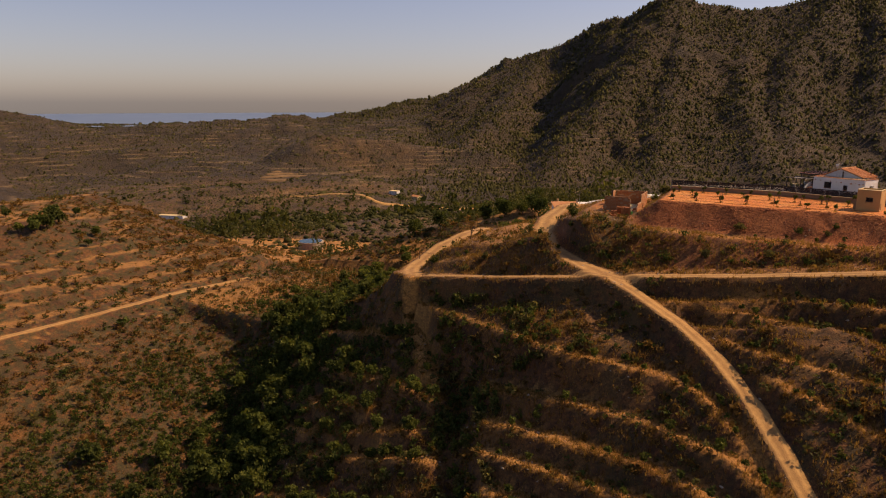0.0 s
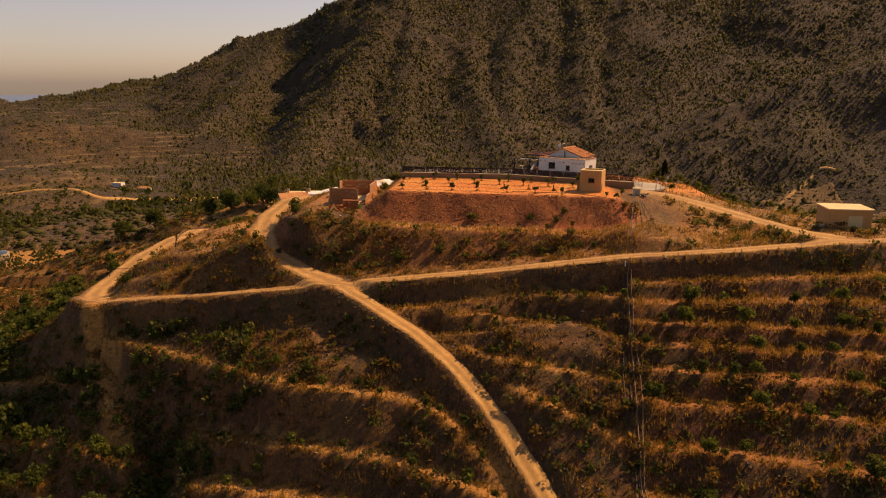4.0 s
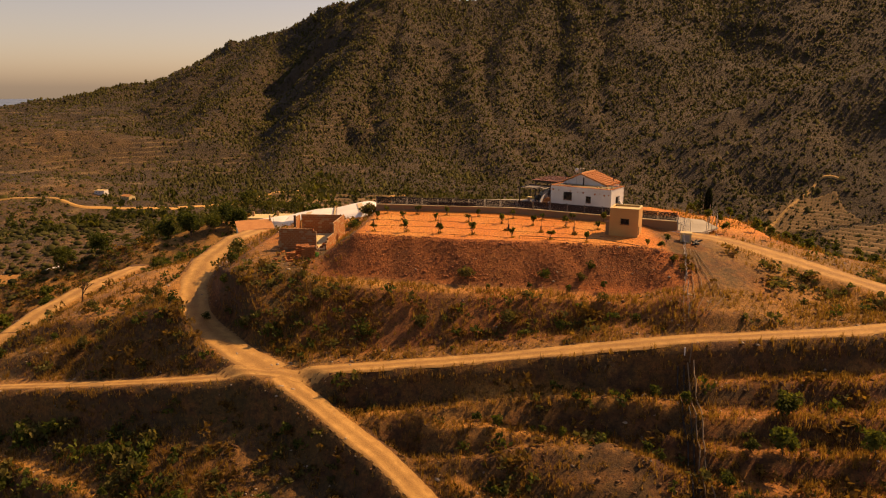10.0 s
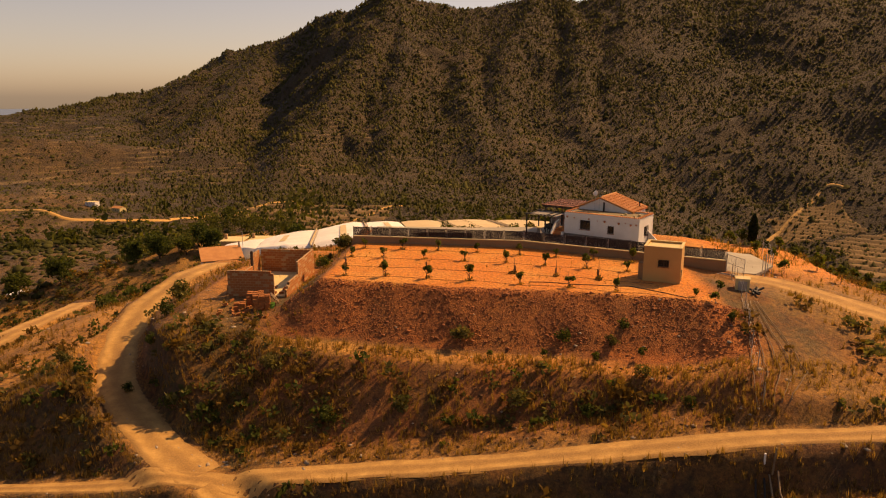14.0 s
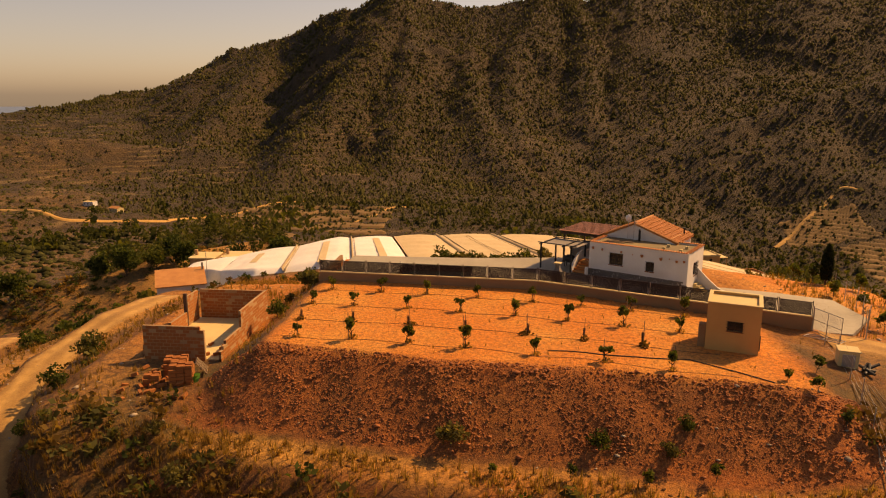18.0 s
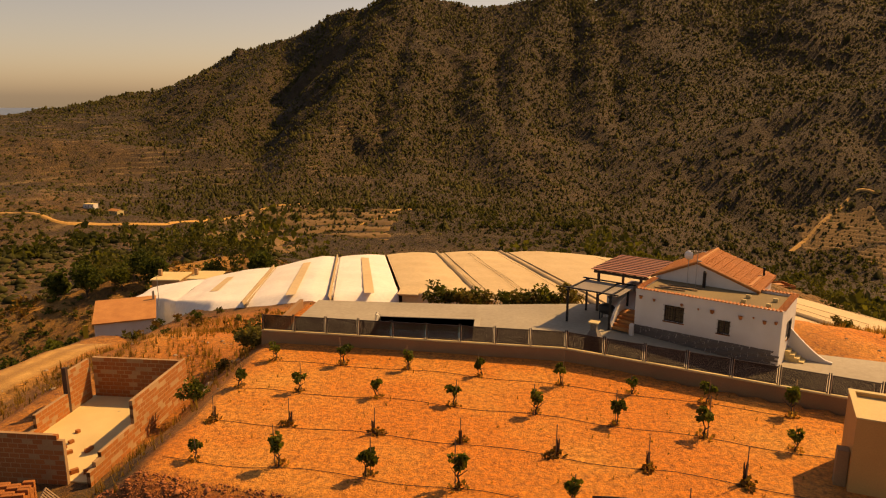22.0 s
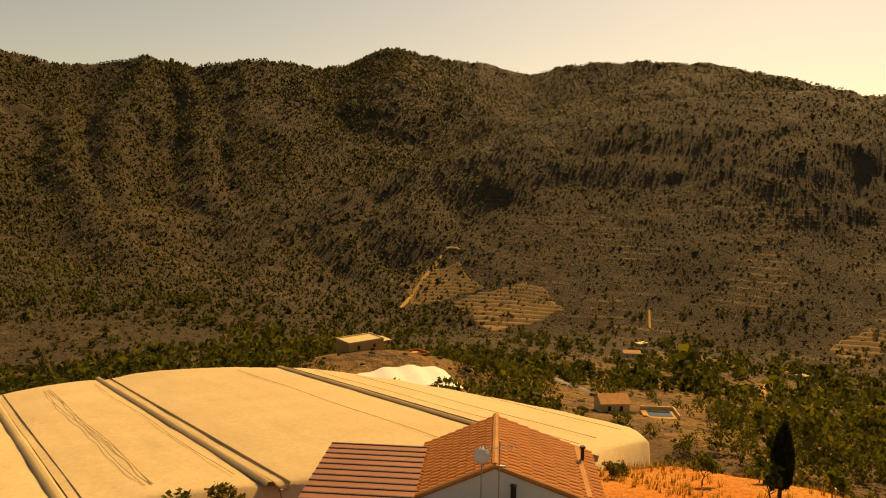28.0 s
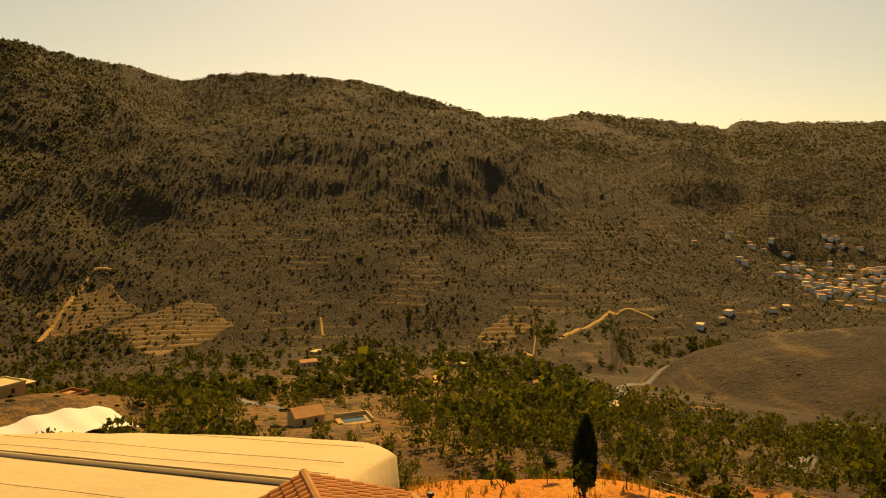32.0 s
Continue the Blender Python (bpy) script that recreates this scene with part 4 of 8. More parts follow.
def along_line(line, step, lead=0.0):
    """Points and headings of equal panels along a line of points."""
    out = []
    for (x0, y0), (x1, y1) in zip(line, line[1:]):
        L = math.hypot(x1 - x0, y1 - y0)
        n = max(1, round(L / step))
        for i in range(n):
            out.append((x0 + (x1 - x0) * i / n, y0 + (y1 - y0) * i / n, math.degrees(math.atan2(y1 - y0, x1 - x0)), L / n))
    return out


wall = tagged(empty("boundary_wall"), "low brown rendered boundary wall round the terrace", "wall", kind="structure")
for (x0, y0), (x1, y1) in zip(FENCE, FENCE[1:]):
    L = math.hypot(x1 - x0, y1 - y0)
    bm = boxes((0, L, -0.12, 0.12, -1.2, 0.70), bev=0.015)
    o = part("wall_run", bm, WALL_BROWN, wall)
    o.matrix_basis = pose(x0, y0, 0, 0, 0, math.degrees(math.atan2(y1 - y0, x1 - x0)))
    o = part("coping", boxes((-0.02, L + 0.02, -0.15, 0.15, 0.703, 0.76), bev=0.01), CREAM_TOP, wall, "pale coping slab")
    o.matrix_basis = pose(x0, y0, 0, 0, 0, math.degrees(math.atan2(y1 - y0, x1 - x0)))
bm = boxes((-16.13, -15.87, 36.4, 44.4, -1.2, 0.33))
part("wall_run", bm, WALL_BROWN, wall)

panel0 = None
for x, y, a, L in along_line(FENCE, 2.1):
    if panel0 is None:
        panel0 = tagged(empty("fence_panel", x, y, 0.76, a), "dark metal mesh fence panel on a low wall", "fence", "fence panels of the terrace")
        L0 = L
        part("post", boxes((0.02, 0.07, -0.025, 0.025, 0, 1.08)), DARK, panel0)
        part("post", boxes((L - 0.07, L - 0.02, -0.025, 0.025, 0, 1.08)), DARK, panel0)
        part("rail", boxes((0.07, L - 0.07, -0.02, 0.02, 0.94, 0.98)), DARK, panel0)
        part("rail", boxes((0.07, L - 0.07, -0.02, 0.02, 0.05, 0.09)), DARK, panel0)
        part("edge_strip", boxes((0.075, 0.10, -0.03, 0.03, 0.0, 0.98)), GALV, panel0, "bright metal edge strip")
        gb = bmesh.new()
        for i in range(44):
            xx = 0.12 + (L - 0.24) * i / 43
            box(gb, xx - 0.014, xx + 0.014, -0.004, 0.004, 0.09, 0.94)
        for i in range(18):
            zz = 0.12 + 0.81 * i / 17
            box(gb, 0.1, L - 0.1, 0.005, 0.012, zz - 0.015, zz + 0.015)
        part("mesh", gb, DARK, panel0)
    else:
        c = copy_thing(panel0, pose(x, y, 0.76, 0, 0, a))
        c.scale = (L / L0, 1, 1)

# ---------------------------------------------------------------- the white house
HOUSE_A = math.degrees(math.atan2(35.61 - 39.90, 14.49 - 7.154))
house = tagged(empty("white_house", 7.154, 39.90, 0, HOUSE_A), "white single-storey house with a terracotta gable roof and a flat roof", "house")
W, D = 8.5, 4.4
# walls with window openings: four boxes round each window of the front
bm = bmesh.new()


def wall_with_holes(bm, u0, u1, z0, z1, y0, y1, holes):
    us = sorted({u0, u1, *[h[0] for h in holes], *[h[1] for h in holes]})
    for a, b in zip(us, us[1:]):
        cut = [h for h in holes if h[0] <= a and h[1] >= b]
        zs = sorted({z0, z1, *[q for h in holes for q in h[2:]]})
        for c, d in zip(zs, zs[1:]):
            if any(h[2] <= c and h[3] >= d for h in cut):
                continue
            f = bm.faces.new([bm.verts.new(q) for q in ((a, y0, c), (b, y0, c), (b, y0, d), (a, y0, d))])
    bmesh.ops.remove_doubles(bm, verts=bm.verts, dist=0.0005)
    for q in bmesh.ops.extrude_face_region(bm, geom=bm.faces[:])["geom"]:
        if isinstance(q, bmesh.types.BMVert):
            q.co.y = y1
    bmesh.ops.recalc_face_normals(bm, faces=bm.faces)


FRONT_WIN = [(1.85, 3.05, 1.35, 2.35), (5.05, 5.75, 1.2, 2.0)]
wall_with_holes(bm, 0, W, -0.9, 3.12, 0, 0.25, FRONT_WIN)
part("wall", bm, WHITE, house)
for sides in ((0, 0.25, 0.25, 8.2), (0.25, 6.3, 7.95, 8.2), (6.05, 6.3, 4.4, 7.95)):
    part("wall", boxes((*sides, -0.9, 3.12)), WHITE, house)
bm = bmesh.new()
# right end wall, seen edge on, with one barred window
wall_with_holes(bm, 0.25, D, -0.9, 3.12, -0.25, 0.0, [(1.6, 2.6, 0.95, 2.05)])
o = part("wall", bm, WHITE, house)
o.matrix_basis = pose(W, 0, 0, 0, 0, 90) @ Matrix.Translation((0, 0.25, 0)) @ Matrix.Translation((0, -0.25 + 0.25, 0))
part("flat_roof", boxes((0.25, W - 0.25, 0.25, D, 2.85, 2.98), bev=0.0), SCREED, house, "dusty brown flat roof screed")
part("wall", boxes((6.3, W, D - 0.25, D, -0.9, 3.12)), WHITE, house)
# parapet tiles along the flat roof
pm = bpy.data.meshes.new("coping_tile")
pb = bmesh.new()
rod(pb, (0, -0.2, 0.0), (0, 0.2, 0.0), 0.09, 0.075, 8)
for v in pb.verts:
    v.co.z = max(v.co.z, 0) * 0.8
pb.to_mesh(pm)
pb.free()
pm.materials.append(TILE)
for i in range(40):
    shared("coping_tile", pm, house, pose(0.1 + 0.212 * i, 0.12, 3.122))
for i in range(20):
    shared("coping_tile", pm, house, pose(W - 0.12, 0.3 + 0.212 * i, 3.122, 0, 0, 90))
for i in range(11):
    shared("coping_tile", pm, house, pose(6.35 + 0.2 * i, D - 0.12, 3.124))
for i in range(14):
    shared("coping_tile", pm, house, pose(0.12, 0.35 + 0.212 * i, 3.122, 0, 0, 90))


def window(parent, u, z0, w, h, y=0.0, rot=None, bars=True):
    win = empty("window")
    win.parent = parent
    win.matrix_basis = rot @ pose(u, y, z0) if rot is not None else pose(u, y, z0)
    part("glass", boxes((0.05, w - 0.05, 0.14, 0.16, 0.05, h - 0.05)), GLASS, win)
    part("frame", boxes((0, 0.05, 0.1, 0.2, 0, h), (w - 0.05, w, 0.1, 0.2, 0, h), (0.05, w - 0.05, 0.1, 0.2, 0, 0.05), (0.05, w - 0.05, 0.1, 0.2, h - 0.05, h), (w / 2 - 0.02, w / 2 + 0.02, 0.1, 0.2, 0.05, h - 0.05)), WOOD_DARK, win)
    if bars:
        bm = bmesh.new()
        for i in range(7):
            x = w * (i + 0.5) / 7
            rod(bm, (x, -0.06, -0.04), (x, -0.06, h + 0.04), 0.011, seg=5)
        for z in (-0.02, h * 0.35, h * 0.7, h + 0.02):
            rod(bm, (-0.06, -0.06, z), (w + 0.06, -0.06, z), 0.012, seg=5)
        part("grille", bm, DARK, win, "black iron window grille")
    part("sill", boxes((-0.06, w + 0.06, -0.05, 0.14, -0.07, -0.003), bev=0.01), TILE, win)
    return win


window(house, 1.85, 1.35, 1.2, 1.0)
window(house, 5.05, 1.2, 0.7, 0.8)
window(house, 1.85, 0.95, 1.0, 1.1, 0.0, pose(W, 0, 0, 0, 0, 90))
# terracotta pots hung on the front wall, lamps and a vent
for i, (u, z, r) in enumerate([(1.2, 2.62, 0.09), (2.9, 2.62, 0.10), (4.7, 2.55, 0.13), (6.3, 2.5, 0.13), (7.6, 2.45, 0.12), (0.35, 2.7, 0.12), (8.2, 2.5, 0.10), (3.9, 2.5, 0.06), (7.0, 2.55, 0.06)]):
    pb = bmesh.new()
    rod(pb, (u, -0.09, z), (u, -0.09, z - 1.6 * r), r, r * 0.6, 10)
    part("wall_pot", pb, TILE, house, "small terracotta pot on the wall")
# slate cladding at the foot of the front wall: separate flat stones
sm = []
rs = random.Random(5)
for k in range(4):
    bmv = bmesh.new()
    box(bmv, -0.5, 0.5, -0.03, 0.0, 0, 1, 0.0)
    for v in bmv.verts:
        v.co += Vector((rs.uniform(-0.06, 0.06), rs.uniform(-0.012, 0.0), rs.uniform(-0.12, 0.12)))
    me_ = bpy.data.meshes.new("cladding_stone")
    bmv.to_mesh(me_)
    bmv.free()
    me_.materials.append(STONE)
    sm.append(me_)
zrow = -0.75
r_i = 0
while zrow < 0.72:
    u = rs.uniform(-0.2, 0)
    while u < W:
        w = rs.uniform(0.28, 0.6)
        top = 0.72 - 0.0 * u
        if zrow + 0.1 > deck_z(7.154 + 0.863 * u) - 0.25 and u + w < W + 0.1:
            shared("cladding_stone", sm[r_i % 4], house, Matrix.Translation((u + w / 2, 0.0, zrow)) @ Matrix.Diagonal((w * 0.95, 1, 0.115, 1)))
            r_i += 1
        u += w
    zrow += 0.125
# gabled roof
RU, RZ0, RZ1, RN0, RN1 = 2.6, 3.12, 4.45, 3.55, 8.4
E0, E1 = -0.3, 6.5
bm = bmesh.new()
gv = [bm.verts.new(p) for p in ((0.0, RN0 + 0.1, 2.9), (6.3, RN0 + 0.1, 2.9), (6.3, RN0 + 0.1, 3.13), (RU, RN0 + 0.1, RZ1 - 0.06), (0.0, RN0 + 0.1, 3.13))]
gw = [bm.verts.new((v.co.x, RN0 + 0.3, v.co.z)) for v in gv]
bm.faces.new(gv[::-1])
bm.faces.new(gw)
for i in range(5):
    bm.faces.new((gv[i], gv[(i + 1) % 5], gw[(i + 1) % 5], gw[i]))
part("gable", bm, WHITE, house)
for side, (ua, ub) in enumerate(((RU, E0), (RU, E1))):
    run = abs(ub - ua)
    zb = RZ0 if side == 0 else RZ0 - 0.03
    bm = bmesh.new()
    vs = [bm.verts.new(p) for p in ((ua, RN0, RZ1), (ub, RN0, zb), (ub, RN1, zb), (ua, RN1, RZ1))]
    f = bm.faces.new(vs if side == 0 else vs[::-1])
    r = bmesh.ops.extrude_face_region(bm, geom=[f])
    for v in r["geom"]:
        if isinstance(v, bmesh.types.BMVert):
            v.co.z -= 0.09
    slope = part("roof", bm, TILE, house, "orange terracotta tiled roof slope")
    # barrel tiles in rows
    tm = bpy.data.meshes.new("roof_tile")
    tb = bmesh.new()
    seg = 5
    L = math.hypot(run, RZ1 - zb) / 9
    ring = []
    for t_, rad in ((0, 0.135), (L * 1.12, 0.115)):
        ring.append([tb.verts.new((rad * math.cos(math.pi * k / seg), t_, 0.62 * rad * math.sin(math.pi * k / seg) + (0.035 if t_ == 0 else 0.0))) for k in range(seg + 1)])
    for k in range(seg):
        tb.faces.new((ring[0][k], ring[0][k + 1], ring[1][k + 1], ring[1][k]))
    tb.to_mesh(tm)
    tb.free()
    tm.materials.append(TILE)
    dirn = Vector((ub - ua, 0, zb - RZ1)).normalized()
    for row in range(9):
        for col in range(18):
            y = RN0 + 0.12 + col * (RN1 - RN0 - 0.2) / 17
            start = Vector((ub, y, zb)) - dirn * (row * L)
            yy = Vector((0, 1, 0))
            m3 = Matrix((yy * (1 if side else -1), -dirn, yy.cross(-dirn) * (1 if side else -1))).transposed().to_4x4()
            jit = pose(rs.uniform(-0.008, 0.008), 0, rs.uniform(0.0, 0.01), 0, 0, rs.uniform(-1.2, 1.2))
            shared("roof_tile", tm, slope, Matrix.Translation(start + Vector((0, 0, 0.012))) @ m3 @ jit)
for i in range(13):
    rb = RN0 + 0.05 + i * 0.37
    bm = bmesh.new()
    rod(bm, (RU, rb, RZ1 + 0.02), (RU, rb + 0.4, RZ1 + 0.035), 0.12, 0.14, 8)
    part("ridge_tile", bm, TILE_PALE, house)
bm = bmesh.new()
for i in range(9):
    t_ = i / 9
    for ue, ze in ((E0, RZ0), (E1, RZ0)):
        a = Vector((RU + (ue - RU) * t_, RN0 + 0.02, RZ1 + (ze - RZ1) * t_ + 0.03))
        b2 = Vector((RU + (ue - RU) * (t_ + 0.12), RN0 + 0.02, RZ1 + (ze - RZ1) * (t_ + 0.12) + 0.02))
        rod(bm, a, b2, 0.085, 0.095, 7)
part("verge_tiles", bm, TILE_PALE, house)
# the small light bedded band at the eave
bm = bmesh.new()
beam(bm, (5.9, RN0 + 0.2, 3.42), (5.9, RN1 - 0.2, 3.42), 0.18, 0.05)
part("roof_strip", bm, TILE_PALE, house, "pale repaired strip on the roof")
# antenna masts, dish, chimney pipes
mast = empty("antenna_mast")
mast.parent = house
mast.matrix_basis = pose(2.15, 3.3, 2.98)
bm = bmesh.new()
rod(bm, (0, 0, 0), (0, 0, 2.3), 0.025)
part("pole", bm, GALV, mast)
bm = bmesh.new()
bmesh.ops.create_uvsphere(bm, u_segments=14, v_segments=8, radius=0.36)
bmesh.ops.delete(bm, geom=[v for v in bm.verts if v.co.y > -0.12], context="VERTS")
bmesh.ops.translate(bm, verts=bm.verts, vec=(0, 0.15, 1.95))
part("dish", bm, WHITE, mast, "white satellite dish")
mast = empty("antenna_mast")
mast.parent = house
mast.matrix_basis = pose(2.75, 3.1, 2.98)
bm = bmesh.new()
rod(bm, (0, 0, 0), (0, 0, 2.6), 0.022)
part("pole", bm, GALV, mast)
bm = bmesh.new()
rod(bm, (-0.5, 0, 2.3), (0.5, 0.2, 2.3), 0.012, seg=5)
for i in range(8):
    x = -0.45 + 0.13 * i
    rod(bm, (x, -0.22 + 0.2 * (x + 0.5), 2.3), (x, 0.22 + 0.2 * (x + 0.5), 2.3), 0.008, seg=4)
rod(bm, (0, 0, 1.7), (0.25, 0, 1.7), 0.06, 0.03)
part("aerial", bm, GALV, mast)
bm = bmesh.new()
rod(bm, (3.25, 3.2, 2.98), (3.25, 3.2, 3.95), 0.10, seg=10)
rod(bm, (3.25, 3.2, 3.98), (3.25, 3.2, 4.06), 0.14, 0.05, 10)
part("flue", bm, DARK, house, "black metal stove flue")
bm = bmesh.new()
rod(bm, (6.0, 7.0, 3.2), (6.0, 7.0, 3.85), 0.07, seg=8)
rod(bm, (6.0, 7.0, 3.87), (6.0, 7.0, 3.95), 0.12, 0.1, 8)
part("flue", bm, DARK, house)
# odds on the flat roof
bm = bmesh.new()
for i, (a, b2) in enumerate([((0.9, 1.6, 3.02), (3.0, 2.2, 3.04)), ((0.8, 1.9, 3.03), (3.2, 2.0, 3.05)), ((1.3, 2.4, 3.03), (3.4, 2.6, 3.06)), ((0.7, 1.3, 3.02), (2.6, 1.5, 3.04))]):
    beam(bm, a, b2, 0.12, 0.05)
part("planks", bm, WOOD, house, "weathered planks lying on the flat roof")
for u, n in ((6.0, 1.0), (7.4, 0.9), (6.0, 2.2), (7.5, 2.3)):
    part("vent_block", boxes((u, u + 0.28, n, n + 0.2, 2.985, 3.2), bev=0.02), CREAM_TOP, house)
# front stairs with a curved side wall, porch behind
stairs = empty("stairs")
stairs.parent = house
stairs.matrix_basis = pose(-1.3, -0.6, 0.3)
for i in range(5):
    part("step", boxes((0.05, 1.22, 0.3 * i, 2.2, 0.17 * i, 0.17 * (i + 1)), bev=0.01), TILE_PALE if i % 2 == 0 else TILE, stairs)


def sweep_wall(name, prof, th, parent, material):
    """An upright wall with a curved top line, given as length and height."""
    bm = bmesh.new()
    a = [bm.verts.new((0, y, z)) for y, z in prof] + [bm.verts.new((0, prof[-1][0], -0.5)), bm.verts.new((0, prof[0][0], -0.5))]
    f = bm.faces.new(a)
    r = bmesh.ops.extrude_face_region(bm, geom=[f])
    bmesh.ops.translate(bm, verts=[v for v in r["geom"] if isinstance(v, bmesh.types.BMVert)], vec=(th, 0, 0))
    bmesh.ops.recalc_face_normals(bm, faces=bm.faces)
    return part(name, bm, material, parent)


o = sweep_wall("side_wall", [(-0.1, 0.35), (0.15, 0.55), (0.4, 0.85), (0.8, 1.2), (1.3, 1.5), (2.2, 1.75)], 0.16, stairs, WHITE)
o.matrix_basis = pose(-0.12, 0, 0)
part("newel", boxes((1.24, 1.48, -0.12, 0.14, -0.3, 0.62), bev=0.02), WHITE, stairs)
part("porch_floor", boxes((-2.6, -0.05, 1.75, 6.3, -0.3, 1.15)), WHITE, house)
part("porch_wall", boxes((-2.65, -2.45, 1.8, 6.3, 1.15, 1.85), (-2.45, -0.05, 6.1, 6.3, 1.15, 1.85)), WHITE, house)
# side stairs at the east end
stairs = empty("stairs")
stairs.parent = house
stairs.matrix_basis = pose(W + 0.02, 1.1, -0.6)
for i in range(5):
    part("step", boxes((0.0, 1.3 - 0.26 * i, 0.85, 1.6, 0.17 * i, 0.17 * (i + 1)), bev=0.01), CREAM_TOP, stairs)
o = sweep_wall("side_wall", [(-2.1, 0.35), (-1.7, 0.42), (-1.2, 0.72), (-0.6, 1.2), (0.0, 1.75), (0.3, 2.05)], 0.15, stairs, WHITE)
o.matrix_basis = pose(0.3, 1.75, 0, 0, 0, 90)

# ---------------------------------------------------------------- pergolas
perg = tagged(empty("roofed_pergola", 7.154, 39.90, 0, HOUSE_A), "timber pergola roofed with red-brown slatted sheets", "pergola")
pu0, pu1, pn0, pn1, pz = -4.0, -0.15, 2.3, 7.6, 3.0
for i, (u, n) in enumerate(((pu0 + 0.35, pn0 + 0.3), (pu1 - 0.5, pn0 + 0.3), (pu0 + 0.35, pn1 - 0.4), (pu1 - 0.5, pn1 - 0.4))):
    part("post", boxes((u - 0.08, u + 0.08, n - 0.08, n + 0.08, 0.25, pz), bev=0.01), WOOD_DARK, perg)
bm = bmesh.new()
for n in (pn0 + 0.3, pn1 - 0.4):
    box(bm, pu0, pu1, n - 0.06, n + 0.06, pz + 0.002, pz + 0.18)
part("beam", bm, WOOD_DARK, perg)
for i in range(6):
    u = pu0 + 0.15 + i * 0.7
    part("rafter", boxes((u - 0.04, u + 0.04, pn0, pn1, pz + 0.182, pz + 0.28)), WOOD_DARK, perg)
for i in range(11):
    n = pn0 + i * 0.485
    part("roof_slat", boxes((pu0 - 0.1, pu1, n, n + 0.40, pz + 0.284, pz + 0.33)), RED_SLAT, perg)
    part("batten", boxes((pu0 - 0.1, pu1, n + 0.405, n + 0.48, pz + 0.30, pz + 0.365)), WOOD_DARK, perg)
perg = tagged(empty("shade_pergola", 7.154, 39.90, 0, HOUSE_A), "dark steel pergola with a grey shade cloth", "pergola")
pu0, pu1, pn0, pn1, pz = -4.3, -1.35, -0.8, 2.2, 2.5
for u in (pu0, pu1):
    for n in (pn0, pn1):
        part("post", boxes((u - 0.06, u + 0.06, n - 0.06, n + 0.06, 0.3, pz)), DARK, perg)
for u in (pu0, pu0 + 2.2, pu1):
    part("rail", boxes((u - 0.05, u + 0.05, pn0 - 0.3, pn1 + 0.3, pz, pz + 0.1)), DARK, perg)
for n in (pn0, pn1):
    part("rail", boxes((pu0 - 0.3, pu1 + 0.5, n - 0.05, n + 0.05, pz + 0.102, pz + 0.18)), DARK, perg)
xs_, ys_ = np.meshgrid(np.linspace(pu0 + 0.06, pu1 + 0.45, 12), np.linspace(pn0 + 0.06, pn1 - 0.06, 12))
zz_ = pz + 0.06 - 0.05 * np.sin(np.pi * (ys_ - pn0) / (pn1 - pn0))
for k, (c0, c1) in enumerate(((0, 9), (8, 12))):
    me = grid_mesh("shade_cloth", xs_[:, c0:c1], ys_[:, c0:c1], zz_[:, c0:c1])
    me.materials.append(CLOTH)
    o = new("shade_cloth", me)
    o.parent = perg

# brick barbecue by the fence, and a covered dark bundle under the pergola
bbq = tagged(empty("barbecue", 4.15, 36.0, 0.3, -22), "small dark stone barbecue with a pale chimney cap", "barbecue")
part("base", boxes((-0.45, 0.45, -0.35, 0.35, 0, 0.8), bev=0.03), STONE, bbq)
bm = bmesh.new()
bmesh.ops.create_cone(bm, cap_ends=True, segments=4, radius1=0.6, radius2=0.25, depth=0.5, matrix=pose(0, 0, 1.05, 0, 0, 45))
part("hood", bm, STONE, bbq)
part("chimney", boxes((-0.17, 0.17, -0.17, 0.17, 1.28, 1.7), bev=0.02), STONE, bbq)
part("cap", boxes((-0.3, 0.3, -0.28, 0.28, 1.703, 1.78), bev=0.02), CREAM_TOP, bbq)
cover = tagged(empty("covered_grill", 5.7, 42.0, 0.3, HOUSE_A), "covered dark garden grill on the terrace", "grill")
bm = bmesh.new()
bmesh.ops.create_uvsphere(bm, u_segments=14, v_segments=8, radius=0.5, matrix=Matrix.Translation((0, 0, 0.75)) @ Matrix.Diagonal((1.25, 0.8, 0.75, 1)))
part("hood", bm, BLACK, cover, "", True)
for sx in (-0.4, 0.4):
    for sy in (-0.2, 0.2):
        part("leg", boxes((sx - 0.03, sx + 0.03, sy - 0.03, sy + 0.03, 0, 0.6)), BLACK, cover)

# ---------------------------------------------------------------- ochre hut
HUT_A = math.degrees(math.atan2(21.326 - 22.319, 15.262 - 12.34))
hut = tagged(empty("ochre_hut", 12.34, 22.319, 0, HUT_A), "small square ochre-rendered hut with a flat parapet roof", "hut")
HW, HD, HH = 3.09, 2.9, 3.05
bm = bmesh.new()
wall_with_holes(bm, 0, HW, -0.4, HH, 0, 0.18, [(1.2, 2.1, 1.35, 1.95)])
box(bm, 0, 0.18, 0.18, HD, -0.4, HH)
box(bm, HW - 0.18, HW, 0.18, HD, -0.4, HH)
box(bm, 0.18, HW - 0.18, HD - 0.18, HD, -0.4, HH)
part("wall", bm, CREAM, hut)
part("roof", boxes((0.18, HW - 0.18, 0.18, HD - 0.18, 2.78, 2.9)), CREAM_TOP, hut)
part("parapet_cap", boxes((-0.03, HW + 0.03, -0.03, 0.2, HH + 0.002, HH + 0.05), (-0.03, 0.2, 0.2, HD - 0.2, HH + 0.002, HH + 0.05), (HW - 0.2, HW + 0.03, 0.2, HD - 0.2, HH + 0.002, HH + 0.05), (-0.03, HW + 0.03, HD - 0.2, HD + 0.03, HH + 0.002, HH + 0.05)), CREAM_TOP, hut)
